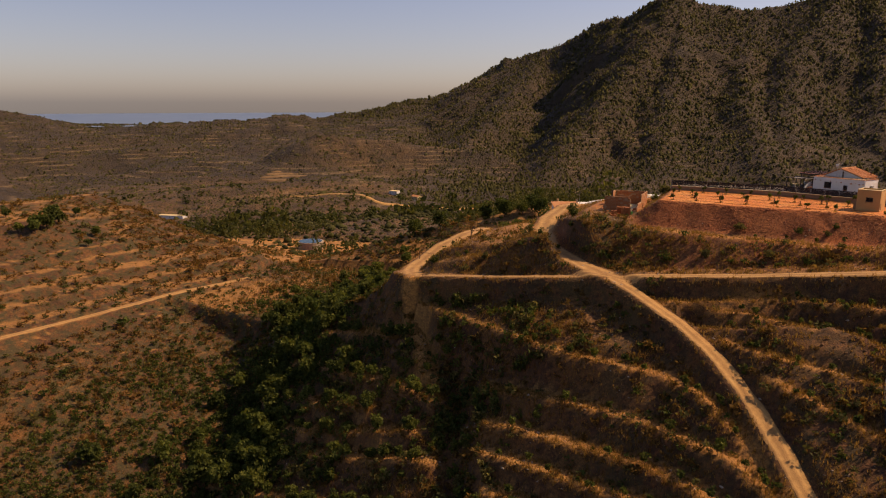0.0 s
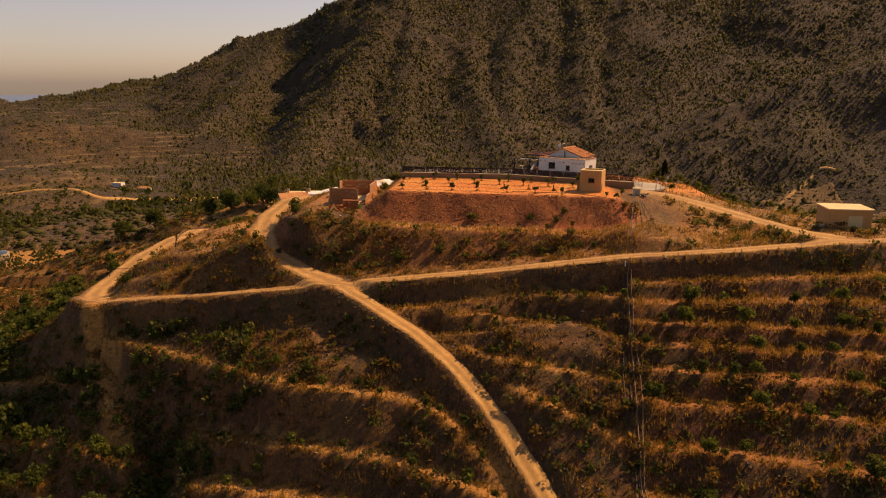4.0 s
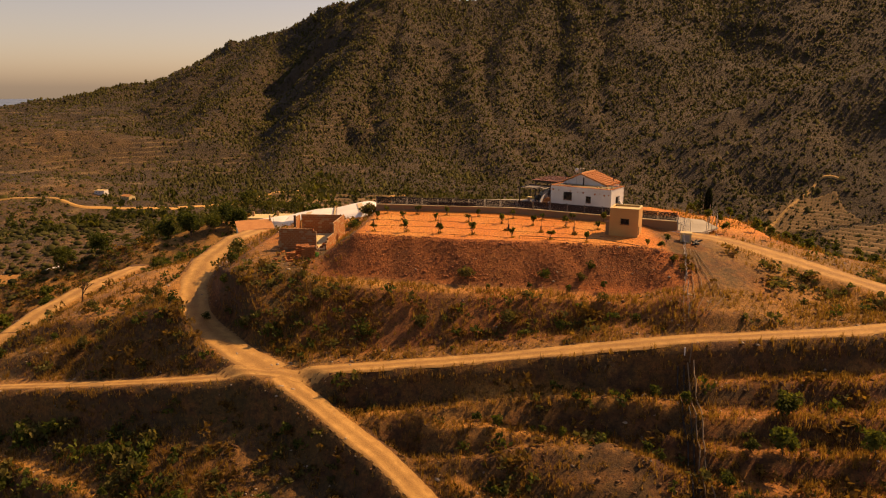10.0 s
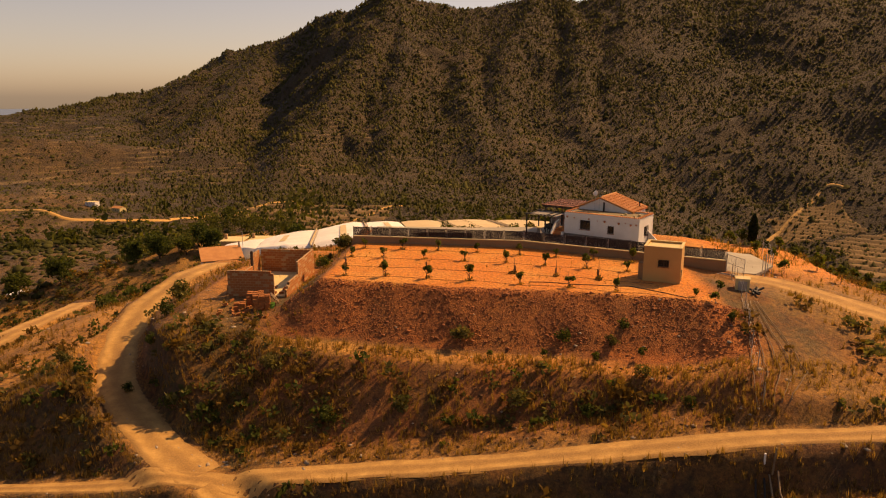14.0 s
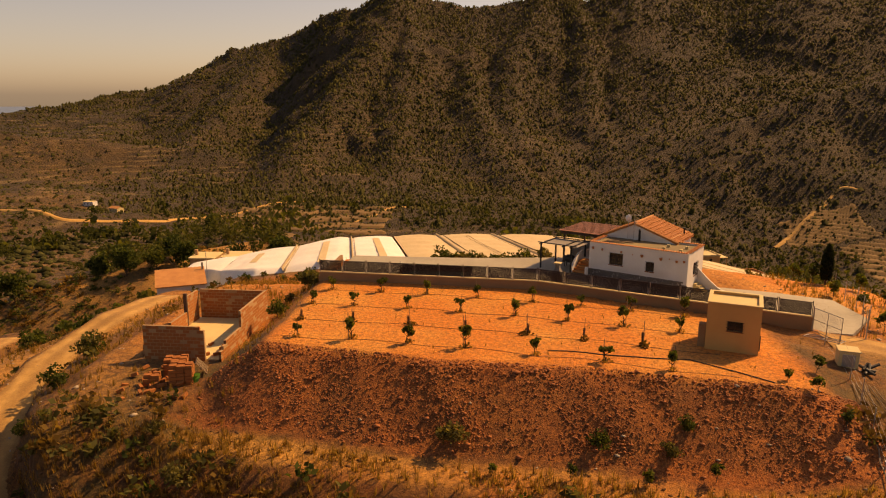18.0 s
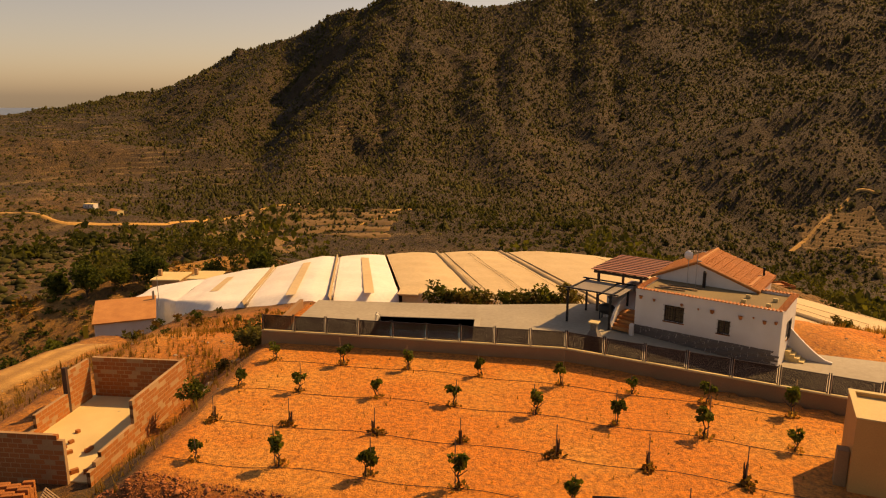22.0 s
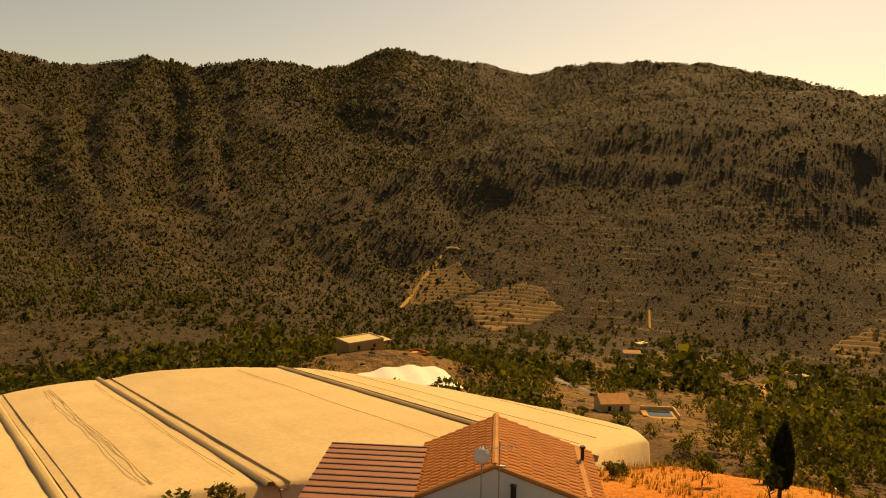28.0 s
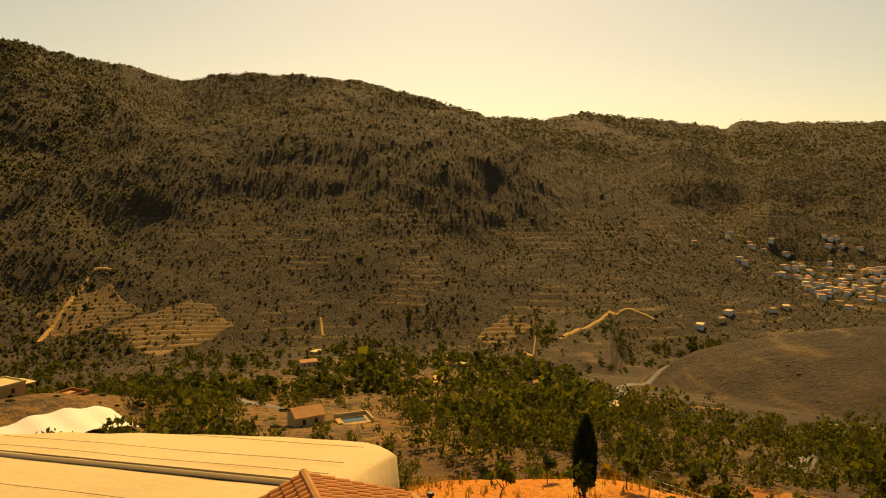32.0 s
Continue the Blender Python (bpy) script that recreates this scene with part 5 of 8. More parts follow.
window(hut, 1.2, 1.35, 0.9, 0.6)
part("side_box", boxes((-0.45, -0.02, 0.3, 0.8, -0.1, 1.5), bev=0.02), WALL_BROWN, hut, "brown meter cabinet")
part("pipe", rod(bmesh.new(), (HW + 0.04, 0.3, 0.2), (HW + 0.04, 0.3, 1.2), 0.03), BLACK, hut)

# ---------------------------------------------------------------- unfinished brick building
ruin = tagged(empty("brick_shell", -22.6, 28.7, -2.75), "unfinished roofless building of red hollow bricks", "building")
part("floor_slab", boxes((-2.95, 2.8, -4.6, 4.6, -0.3, 0.06)), CREAM_TOP, ruin, "pale dusty screed floor")
hollow = []
for ax in (0, 1):
    bb = bmesh.new()
    if ax:
        box(bb, -0.095, 0.095, 0.0, 0.455, 0.0, 0.218, 0.008)
    else:
        box(bb, 0.0, 0.455, -0.095, 0.095, 0.0, 0.218, 0.008)
    me_ = bpy.data.meshes.new("brick")
    bb.to_mesh(me_)
    bb.free()
    me_.materials.append(BRICK)
    hollow.append(me_)


def brick_wall(x0, y0, ax, n, top):
    """Courses of hollow bricks from (x0, y0) along x or y; top gives the number of courses at each brick."""
    w = empty("wall")
    w.parent = ruin
    # one mortar core with the stepped top of the wall
    prof = [(0.0, 0.0)]
    for i in range(n):
        prof += [(0.49 * i, 0.25 * top(i) - 0.012), (0.49 * (i + 1), 0.25 * top(i) - 0.012)]
    prof.append((0.49 * n, 0.0))
    prof = [q for j, q in enumerate(prof) if j == 0 or q != prof[j - 1]]
    core = bmesh.new()
    f = core.faces.new([core.verts.new((x0 - 0.09, y0 + u, h) if ax else (x0 + u, y0 - 0.09, h)) for u, h in prof])
    for q in bmesh.ops.extrude_face_region(core, geom=[f])["geom"]:
        if isinstance(q, bmesh.types.BMVert):
            q.co[1 - ax] += 0.18
    bmesh.ops.recalc_face_normals(core, faces=core.faces)
    for i in range(n):
        k = top(i)
        for c in range(k):
            sh = 0.24 if c % 2 else 0.0
            jx = rs.uniform(-0.008, 0.008)
            if sh and i == n - 1:
                sh = 0.0
            p = (x0 + jx, y0 + 0.49 * i + sh, 0.25 * c + 0.008) if ax else (x0 + 0.49 * i + sh, y0 + jx, 0.25 * c + 0.008)
            shared("brick", hollow[ax], w, Matrix.Translation(p))
    part("mortar_core", core, MORTAR, w)


brick_wall(2.75, -4.9, 1, 20, lambda i: (3, 4, 5, 5, 5, 5, 5, 5)[i] if i < 8 else 10)
brick_wall(-2.9, -4.55, 1, 18, lambda i: 4 if i < 4 else (2 if i < 8 else (5 if i < 14 else 10)))
brick_wall(-2.75, -4.75, 0, 9, lambda i: 10 if i < 8 else 9)
brick_wall(-2.75, 4.6, 0, 11, lambda i: 10)
part("post", boxes((-3.05, -2.8, 2.1, 2.3, 0, 2.75)), WOOD_DARK, ruin)
for i in range(16):
    o = shared("loose_brick", hollow[0], ruin, pose(rs.uniform(-1.5, 2.3), rs.uniform(-4.4, 0.5), 0.07, 0, 0, rs.uniform(0, 180)))
    o.scale = (rs.uniform(0.4, 1), 1, rs.uniform(0.5, 1))

pile = tagged(empty("brick_pile", -21.6, 20.9, ground_z(-21.6, 20.9) - 0.1, 15), "stacked pallet of orange hollow bricks, partly tumbled", "bricks")
for sx, sy, nx_, ny_, nz_ in ((-0.9, 0.4, 3, 6, 5), (-0.2, -1.3, 3, 5, 6), (-1.9, -0.8, 2, 4, 3)):
    for i in range(nx_):
        for j in range(ny_):
            for k in range(nz_ - (1 if (i + j) % 3 == 0 else 0)):
                shared("brick", hollow[0], pile, pose(sx + 0.49 * i + rs.uniform(-0.02, 0.02), sy + 0.21 * j, 0.24 * k, 0, 0, rs.uniform(-2, 2)))
for i in range(30):
    x, y = -21.6 + rs.gauss(-1.0, 1.1), 20.9 + rs.gauss(-0.8, 1.0)
    shared("brick", hollow[0], pile, pile.matrix_basis.inverted() @ pose(x, y, ground_z(x, y), rs.uniform(-25, 25), rs.uniform(-25, 25), rs.uniform(0, 180)))
pal = tagged(empty("wooden_pallet", -20.15, 21.6, ground_z(-20.15, 21.6) + 0.15, 20), "weathered wooden pallet leaning on the bricks", "pallet")
for i in range(7):
    o = part("slat", boxes((-0.5, 0.5, -0.6 + 0.18 * i, -0.5 + 0.18 * i, 0, 0.025)), WOOD, pal)
    o.matrix_basis = pose(0, 0, 0.5, 0, 50, 0)
for i in range(3):
    o = part("bearer", boxes((-0.5 + 0.45 * i, -0.42 + 0.45 * i, -0.6, 0.6, -0.1, -0.002)), WOOD, pal)
    o.matrix_basis = pose(0, 0, 0.5, 0, 50, 0)
gs = bmesh.new()
for i in range(7):
    a = rs.uniform(0, 6.28)
    q = [gs.verts.new((0.1 * math.cos(a + k) * (1 + k), 0.1 * math.sin(a + k) * (1 + k), 0.25 * k)) for k in range(3)]
    q2 = [gs.verts.new((v.co.x + 0.25, v.co.y + 0.05, v.co.z + 0.05)) for v in q]
    for k in range(2):
        gs.faces.new((q[k], q[k + 1], q2[k + 1], q2[k]))
o = tagged(part("plastic_sheet", gs, GREEN_PL), "crumpled bright green plastic sheet by the bricks", "sheet")
o.matrix_basis = pose(-20.2, 20.2, ground_z(-20.2, 20.2))

# ---------------------------------------------------------------- crop nets behind the house


def net_base(s, y):
    z = -5.3 - 0.108 * (y - 63)
    z = z - 0.0026 * np.maximum(0, s - 10) ** 2 - 0.16 * np.maximum(0, -21 - s)
    return z


NET_FRONT = ([-48, -40, -32, -18, -11.2, -11, -2, 8, 20, 30, 40, 46], [80, 73, 64.5, 62, 65.5, 67, 64.5, 63.5, 60, 60, 64, 72])
NET_BACK = ([-48, -42, -30, -12, -1, 13, 32, 38, 44, 46], [85, 89, 92, 102, 107, 111, 110, 98, 82, 76])


def net_strip(parent, s0, s1, material, n, seam=True, seed=0):
    ss = np.linspace(s0 + 0.02, s1 - 0.02, n)
    vv = np.linspace(0, 1, 60)
    S, V = np.meshgrid(ss, vv)
    y0, y1 = np.interp(S, *NET_FRONT), np.interp(S, *NET_BACK)
    Y = y0 + (y1 - y0) * V
    X = S - 0.23 * (Y - 62)
    k = (S - s0) / (s1 - s0)
    Z = net_base(S, Y) + 0.32 * np.sin(np.pi * k) ** 0.8 + 0.10 * fbm(S * 0.5, Y * 0.12, 3, 300 + seed) + 0.05 * np.sin(Y * 1.05) * np.sin(np.pi * k)
    # the edges hang down to the ground
    fall = np.minimum(smooth(0.12 if s1 < -11 else 0.02, 0.0, V) ** (1.3 if s1 < -11 else 1) + smooth(0.985, 1.0, V), 1)
    if s1 > 45:
        fall = np.maximum(fall, smooth(0.93, 1.0, k))
    if s0 < -47:
        fall = np.maximum(fall, smooth(0.3, 0.0, k) ** 1.5)
    Z = Z * (1 - fall) + (land(X, Y) - 0.3) * fall
    me = grid_mesh("net_roof", X, Y, Z)
    me.materials.append(material)
    o = new("net_roof", me)
    o.parent = parent
    if seam:
        yy = np.linspace(float(np.interp(s1, *NET_FRONT)) + 0.5, float(np.interp(s1, *NET_BACK)) - 0.5, 40)
        off = np.array([-0.95, -0.75, -0.5, 0.0, 0.5, 0.62]) * (0.42 if s1 < -11 else 1)
        SS, YY = np.meshgrid(s1 + off, yy)
        ZZ = net_base(SS, YY) + np.array([0.16, 0.42, 0.40, -0.25, -0.25, 0.2])[None]
        me = grid_mesh("gutter", SS - 0.23 * (YY - 62), YY, ZZ)
        me.materials.append(NET_SEAM)
        o = new("gutter", me)
        o.parent = parent


white = tagged(empty("white_net_house"), "white netted crop shelter with sagging sheet roofs", "greenhouse")
for i, (a, b2) in enumerate(((-48, -38), (-38, -28), (-28, -18.6), (-18.6, -11.3))):
    net_strip(white, a, b2, NET_WHITE, 26, i in (1, 2), i)
for i, sm_ in enumerate((-33.5, -23.0, -14.6)):
    # dusty darker lengths of net sewn in along the middle
    y0, y1 = float(np.interp(sm_, *NET_FRONT)), float(np.interp(sm_, *NET_BACK))
    yy = np.linspace(y0 + (1.5 if i else 8), y1 - 6, 50)
    SS, YY = np.meshgrid(sm_ + np.array([-0.55, 0.0, 0.55]), yy)
    k0 = (SS - (-38, -28, -18.6)[i]) / (10, 9.4, 7.3)[i]
    me = grid_mesh("dusty_sheet", SS - 0.23 * (YY - 62), YY, net_base(SS, YY) + 0.32 * np.sin(np.pi * k0) ** 0.8 + 0.13)
    me.materials.append(NET_TAN)
    o = new("dusty_sheet", me)
    o.parent = white
tan = tagged(empty("tan_net_house"), "large sand-coloured netted crop shelter with gutters between its bays", "greenhouse")
for i, (a, b2) in enumerate(((-11, -2), (-2, 9), (9, 30), (30, 46))):
    net_strip(tan, a, b2, NET_TAN, 30 if b2 - a < 12 else 50, i < 3, 10 + i)
for i in range(9):
    s = random.Random(i).uniform(-10, 43)
    y0, y1 = float(np.interp(s, *NET_FRONT)) + 3, float(np.interp(s, *NET_BACK)) - 4
    lo_, hi_ = [(a, b2) for a, b2 in ((-11, -2), (-2, 9), (9, 30), (30, 46)) if a <= s <= b2][0]
    if min(s - lo_, hi_ - s) < 1.2:
        continue
    pts = []
    for q in np.linspace(y0, y1, 30):
        sq = s + 0.12 * math.sin(q * 0.3 + i)
        pts.append((sq - 0.23 * (q - 62), q, float(net_base(np.array(sq), np.array(q))) + 0.32 * math.sin(math.pi * (sq - lo_) / (hi_ - lo_)) ** 0.8 + 0.14))
    tube("seam_cord", pts, 0.025, NET_SEAM, tan, 4)
part("entry_flap", boxes((-12.6, -10.4, 66.3, 69.6, -5.6, -5.45), bev=0.02), NET_TAN, tan)

# ---------------------------------------------------------------- plants


def leaf_material(name, dark, lite, rough=0.8, thin=0.4):
    m, nt, b = mat(name, rough)
    b.inputs["Specular IOR Level"].default_value = 0.15
    rnd = nt.nodes.new("ShaderNodeNewGeometry").outputs["Random Per Island"]
    col = ramp(nt, rnd, [(0.0, dark), (0.65, tuple((a + c) / 2 for a, c in zip(dark, lite))), (1.0, lite)])
    obr = nt.nodes.new("ShaderNodeObjectInfo").outputs["Random"]
    col = mixc(nt, 1.0, col, ramp(nt, obr, [(0.0, (0.75, 0.8, 0.8)), (1.0, (1.1, 1.05, 1.0))]), "MULTIPLY")
    nt.links.new(col, b.inputs["Base Color"])
    if thin:
        # light shines through the blades
        tr = nt.nodes.new("ShaderNodeBsdfTranslucent")
        nt.links.new(mixc(nt, 1.0, col, (1.3, 1.25, 0.8), "MULTIPLY"), tr.inputs["Color"])
        mx = nt.nodes.new("ShaderNodeMixShader")
        mx.inputs[0].default_value = thin
        nt.links.new(b.outputs[0], mx.inputs[1])
        nt.links.new(tr.outputs[0], mx.inputs[2])
        nt.links.new(mx.outputs[0], nt.nodes["Material Output"].inputs[0])
    return m


LEAF = leaf_material("evergreen_leaf", (0.032, 0.046, 0.010), (0.125, 0.142, 0.030), 0.8, 0.45)
LEAF_YOUNG = leaf_material("young_leaf", (0.055, 0.078, 0.014), (0.19, 0.20, 0.042), 0.8, 0.5)
LEAF_OLIVE = leaf_material("grey_green_leaf", (0.072, 0.066, 0.022), (0.21, 0.18, 0.058), 0.8, 0.5)
LEAF_PINE = leaf_material("pine_needle", (0.045, 0.046, 0.015), (0.128, 0.121, 0.039), 0.9, 0.45)
LEAF_GROVE = leaf_material("grove_leaf", (0.040, 0.047, 0.012), (0.135, 0.132, 0.032), 0.8, 0.5)
LEAF_DRY = leaf_material("dry_shrub", (0.095, 0.054, 0.016), (0.28, 0.16, 0.044), 0.8, 0.5)
STRAW = leaf_material("dry_grass", (0.17, 0.095, 0.028), (0.46, 0.27, 0.08), 0.9, 0.55)
CYPRESS = leaf_material("cypress_leaf", (0.010, 0.018, 0.008), (0.03, 0.042, 0.016))
BARK = grainy("bark", (0.10, 0.065, 0.04), (0.06, 0.04, 0.025), 4, 0.95, stain=0.4)


def quick_mesh(name, verts, faces, material):
    me = bpy.data.meshes.new(name)
    verts = np.asarray(verts, np.float32)
    faces = np.asarray(faces, np.int32)
    k = faces.shape[1]
    me.vertices.add(len(verts))
    me.vertices.foreach_set("co", verts.ravel())
    me.loops.add(faces.size)
    me.loops.foreach_set("vertex_index", faces.ravel())
    me.polygons.add(len(faces))
    me.polygons.foreach_set("loop_start", np.arange(0, faces.size, k, dtype=np.int32))
    me.update(calc_edges=True)
    me.materials.append(material)
    return me


def leaves(rng, centres, radii, n, size, droop=0.3, flat=0.8):
    """Quads like folded leaves or leaf sprays over a set of clumps."""
    c = rng.integers(0, len(centres), n)
    d = rng.normal(size=(n, 3))
    d /= np.linalg.norm(d, axis=1)[:, None]
    rad = radii[c] * rng.uniform(0.55, 1.08, n)
    p = centres[c] + d * rad[:, None] * np.array([1, 1, flat])
    a = d + rng.normal(scale=0.7, size=(n, 3)) + np.array([0, 0, -droop])
    a /= np.linalg.norm(a, axis=1)[:, None]
    s = np.cross(a, rng.normal(size=(n, 3)))
    s /= np.linalg.norm(s, axis=1)[:, None]
    L = size * rng.uniform(0.6, 1.3, n)[:, None]
    w = L * 0.36
    v = np.stack([p - a * L * 0.5, p + s * w, p + a * L * 0.6, p - s * w], 1).reshape(-1, 3)
    f = np.arange(4 * n).reshape(-1, 4)
    return v, f


def crown_mesh(name, seed, rx, rz, zc, clumps, n, size, material, droop=0.3):
    rng = np.random.default_rng(seed)
    d = rng.normal(size=(clumps, 3))
    d /= np.linalg.norm(d, axis=1)[:, None]
    cen = d * rng.uniform(0.25, 0.8, clumps)[:, None] * np.array([rx, rx, rz]) + np.array([0, 0, zc])
    rad = rng.uniform(0.32, 0.6, clumps) * rx
    v, f = leaves(rng, cen, rad, n, size, droop)
    return quick_mesh(name, v, f, material)


def trunk_bm(h, r, seed, limbs=3):
    rng = random.Random(seed)
    bm = bmesh.new()
    p = Vector((0, 0, -0.3))
    for i in range(3):
        q = Vector((rng.uniform(-0.12, 0.12) * h, rng.uniform(-0.12, 0.12) * h, h * (i + 1) / 3))
        rod(bm, p, q, r * (1 - 0.2 * i), r * (1 - 0.2 * (i + 1)), 6)
        p = q
    for i in range(limbs):
        a = i * 6.28 / limbs + rng.uniform(-0.4, 0.4)
        s = Vector((0, 0, h * rng.uniform(0.5, 0.8)))
        rod(bm, s, s + Vector((math.cos(a) * h * 0.5, math.sin(a) * h * 0.5, h * 0.45)), r * 0.5, r * 0.2, 5)
    return bm


def make_tree(name, label, category, group, seed, h, trunk_h, rx, n, size, material, clumps=9, droop=0.3, r=0.07):
    t = tagged(empty(name), label, category, group)
    part("trunk", trunk_bm(trunk_h, r, seed), BARK, t, "", True)
    me = crown_mesh("crown", seed, rx, (h - trunk_h * 0.7) / 2, trunk_h * 0.7 + (h - trunk_h * 0.7) / 2, clumps, n, size, material, droop)
    o = new("crown", me)
    o.parent = t
    return t


def place(variants, spots, rng, smin=0.8, smax_=1.25, sink=0.05, used=None):
    """Copies of the variants at plan positions, standing on the ground."""
    P = np.array(spots, float).reshape(-1, 2)
    Z = land(P[:, 0], P[:, 1])
    for i, ((x, y), z) in enumerate(zip(P, Z)):
        v = variants[i % len(variants)]
        s = rng.uniform(smin, smax_)
        if not v.get("placed"):
            v["placed"] = 1
            v.matrix_basis = pose(x, y, z - sink, 0, 0, rng.uniform(0, 360)) @ Matrix.Scale(s, 4)
            continue
        c = copy_thing(v, pose(x, y, z - sink, 0, 0, rng.uniform(0, 360)))
        c.scale = (s, s, s * rng.uniform(0.9, 1.1))
    for v in variants:
        if v.get("placed"):
            del v["placed"]


# young mango trees of the orchard, each with a stake
ROWS_Y = (33.2, 29.3, 25.6, 22.0)
ROW_X = ((-14.1, -10.1, -6.3, -2.3, 2.0, 5.6, 9.1, 12.7), (-14.7, -11.5, -7.4, -3.4, 0.6, 4.3, 8.0, 11.6), (-14.5, -10.8, -6.7, -2.8, 1.3, 5.0, 8.6), (-13.7, -10.1, -6.3, -2.6, 1.7, 5.8, 9.5))
rng_t = random.Random(11)
young = []
for k in range(5):
    t = tagged(empty("mango_sapling"), "young mango tree with drooping dark leaves tied to a stake", "sapling", "saplings of the red orchard")
    part("trunk", trunk_bm(0.75, 0.05, 40 + k, 2), BARK, t, "", True)
    me = crown_mesh("crown", 50 + k, 0.40, 0.34, 0.95, 5, 150 if k != 3 else 230, 0.22, LEAF if k % 2 else LEAF_YOUNG, 0.9)
    o = new("crown", me)
    o.parent = t
    part("stake", rod(bmesh.new(), (0.12, 0.05, -0.2), (0.13, 0.06, 1.45 + 0.1 * k), 0.022, seg=6), WOOD, t)
    me = crown_mesh("undergrowth", 60 + k, 0.5, 0.10, 0.06, 7, 60, 0.18, STRAW, 0.0)
    o = new("undergrowth", me)
    o.parent = t
    young.append(t)
stake0 = tagged(empty("staked_stump"), "bare wrapped sapling trunk beside a tall stake", "sapling", "bare saplings of the red orchard")
part("stake", rod(bmesh.new(), (0, 0, -0.2), (0.02, 0, 1.5), 0.022, seg=6), WOOD, stake0)
bm = bmesh.new()
for i in range(5):
    rod(bm, (0.1 + 0.03 * math.cos(i * 1.3), 0.03 * math.sin(i * 1.3), 0), (0.1 + 0.08 * math.cos(i * 1.3), 0.08 * math.sin(i * 1.3), 0.8), 0.035, 0.02, 5)
part("guard", bm, WOOD_DARK, stake0)
me = crown_mesh("undergrowth", 77, 0.6, 0.12, 0.08, 8, 90, 0.2, LEAF_DRY, 0.0)
o = new("undergrowth", me)
o.parent = stake0


def row_y(r, x):
    return ROWS_Y[r] - 0.04 * (x + 14) - 0.0045 * (x + 14) ** 2


place(young, [(x, row_y(r, x)) for r in (0, 1, 3) for x in ROW_X[r]], rng_t, 0.75, 1.1)
place([stake0], [(x, row_y(2, x)) for x in ROW_X[2]], rng_t, 0.85, 1.1)
# drip hoses along the rows
for r in range(4):
    xs_ = np.arange(-15, 13.5, 0.5)
    pts = [(x, row_y(r, x) + 0.15 * math.sin(x * 0.9 + r) - 0.15, ground_z(x, row_y(r, x)) + 0.03) for x in xs_]
    tagged(tube("drip_hose", pts, 0.013, BLACK, None, 5), "thin black irrigation hose along the tree row", "hose", "drip hoses of the orchard")
pts = [(x, 20.6 - 0.02 * (x - 2) ** 1 + 0.3 * math.sin(x * 0.5), 0) for x in np.arange(2.5, 10.5, 0.4)] + [(10.9 + 0.35 * i, 20.2 - 0.28 * i, 0) for i in range(12)]
tagged(tube("water_pipe", [(x, y, ground_z(x, y) + 0.04) for x, y, _ in pts], 0.032, BLACK, None, 6), "black plastic water pipe lying on the orchard edge", "pipe")

# shrubs and trees
bushy = [make_tree("avocado_tree", "leafy green avocado tree on a terrace", "tree", "avocado trees of the slope", 100 + k, 2.6, 0.8, 1.15, 380, 0.36, LEAF if k % 2 else LEAF_YOUNG, 11, 0.5) for k in range(6)]
small = [make_tree("young_avocado", "small young avocado tree on a terrace edge", "sapling", "young trees of the terraces", 120 + k, 1.5, 0.6, 0.5, 170, 0.22, LEAF if k % 2 else LEAF_YOUNG, 6, 0.6, 0.035) for k in range(4)]
shrub = [make_tree("olive_shrub", "grey-green dense shrub on the dry slope", "shrub", "shrubs of the dry slopes", 140 + k, 1.5, 0.25, 0.85, 420, 0.2, LEAF_OLIVE if k % 2 else LEAF, 9, 0.1, 0.04) for k in range(4)]
rng_p = random.Random(3)
ravine = [(-62, -48), (-72, -28), (-78, -8), (-80, 10), (-86, 32), (-92, 60), (-100, 95)]
spots = []
for (x0, y0), (x1, y1) in zip(ravine, ravine[1:]):
    for i in range(30):
        t_ = rng_p.random()
        spots.append((x0 + (x1 - x0) * t_ + rng_p.gauss(0, 6.5), y0 + (y1 - y0) * t_ + rng_p.gauss(0, 3)))
spots = [(x, y) for x, y in spots if -60 > x or y < 0]
place(bushy, spots, rng_p, 1.0, 1.9, 0.3)
rl = random.Random(31)
for lo_, hi_, gap, kind, s0, s1 in ((0, 4, 3.6, small, 0.7, 1.25), (4, 13, 5.2, bushy, 0.4, 1.0), (13, 18, 4.0, small, 0.8, 1.5), (18, 25, 2.3, bushy, 0.5, 1.1)):
    spots = []
    for pts, wd in LEDGES[lo_:hi_]:
        for (x0, y0, _), (x1, y1, _) in zip(pts, pts[1:]):
            L = math.hypot(x1 - x0, y1 - y0)
            for i in range(int(L / gap + rl.random())):
                t_ = rl.random()
                spots.append((x0 + (x1 - x0) * t_, y0 + (y1 - y0) * t_ - wd * rl.uniform(0.1, 0.6)))
    spots = [(x, y) for x, y in spots if x < 58 and min(float(along(ROADS[k][0], np.array([x]), np.array([y]))[0][0]) for k in ("main", "down")) > 2.0]
    place(kind, spots, rl, s0, s1, 0.12)
place(small, [(-16.2, -0.9), (-9.3, -6.0), (-2.6, -9.6), (3.0, -15.2), (-17.2, -1.6), (7.0, -0.2), (13.4, 0.6)], rng_p, 0.7, 1.3)
# planted ledge under the red bank
place(small, [(-16.7, 13.0), (-12.9, 12.9), (-8.7, 12.6), (-5.2, 12.6), (-0.7, 12.4), (3.3, 12.3), (7.2, 12.2), (10.6, 12.6), (16.8, 16.6), (17.5, 14.5), (15.6, 17.6), (17.9, 19.2)], rng_p, 0.6, 0.85)
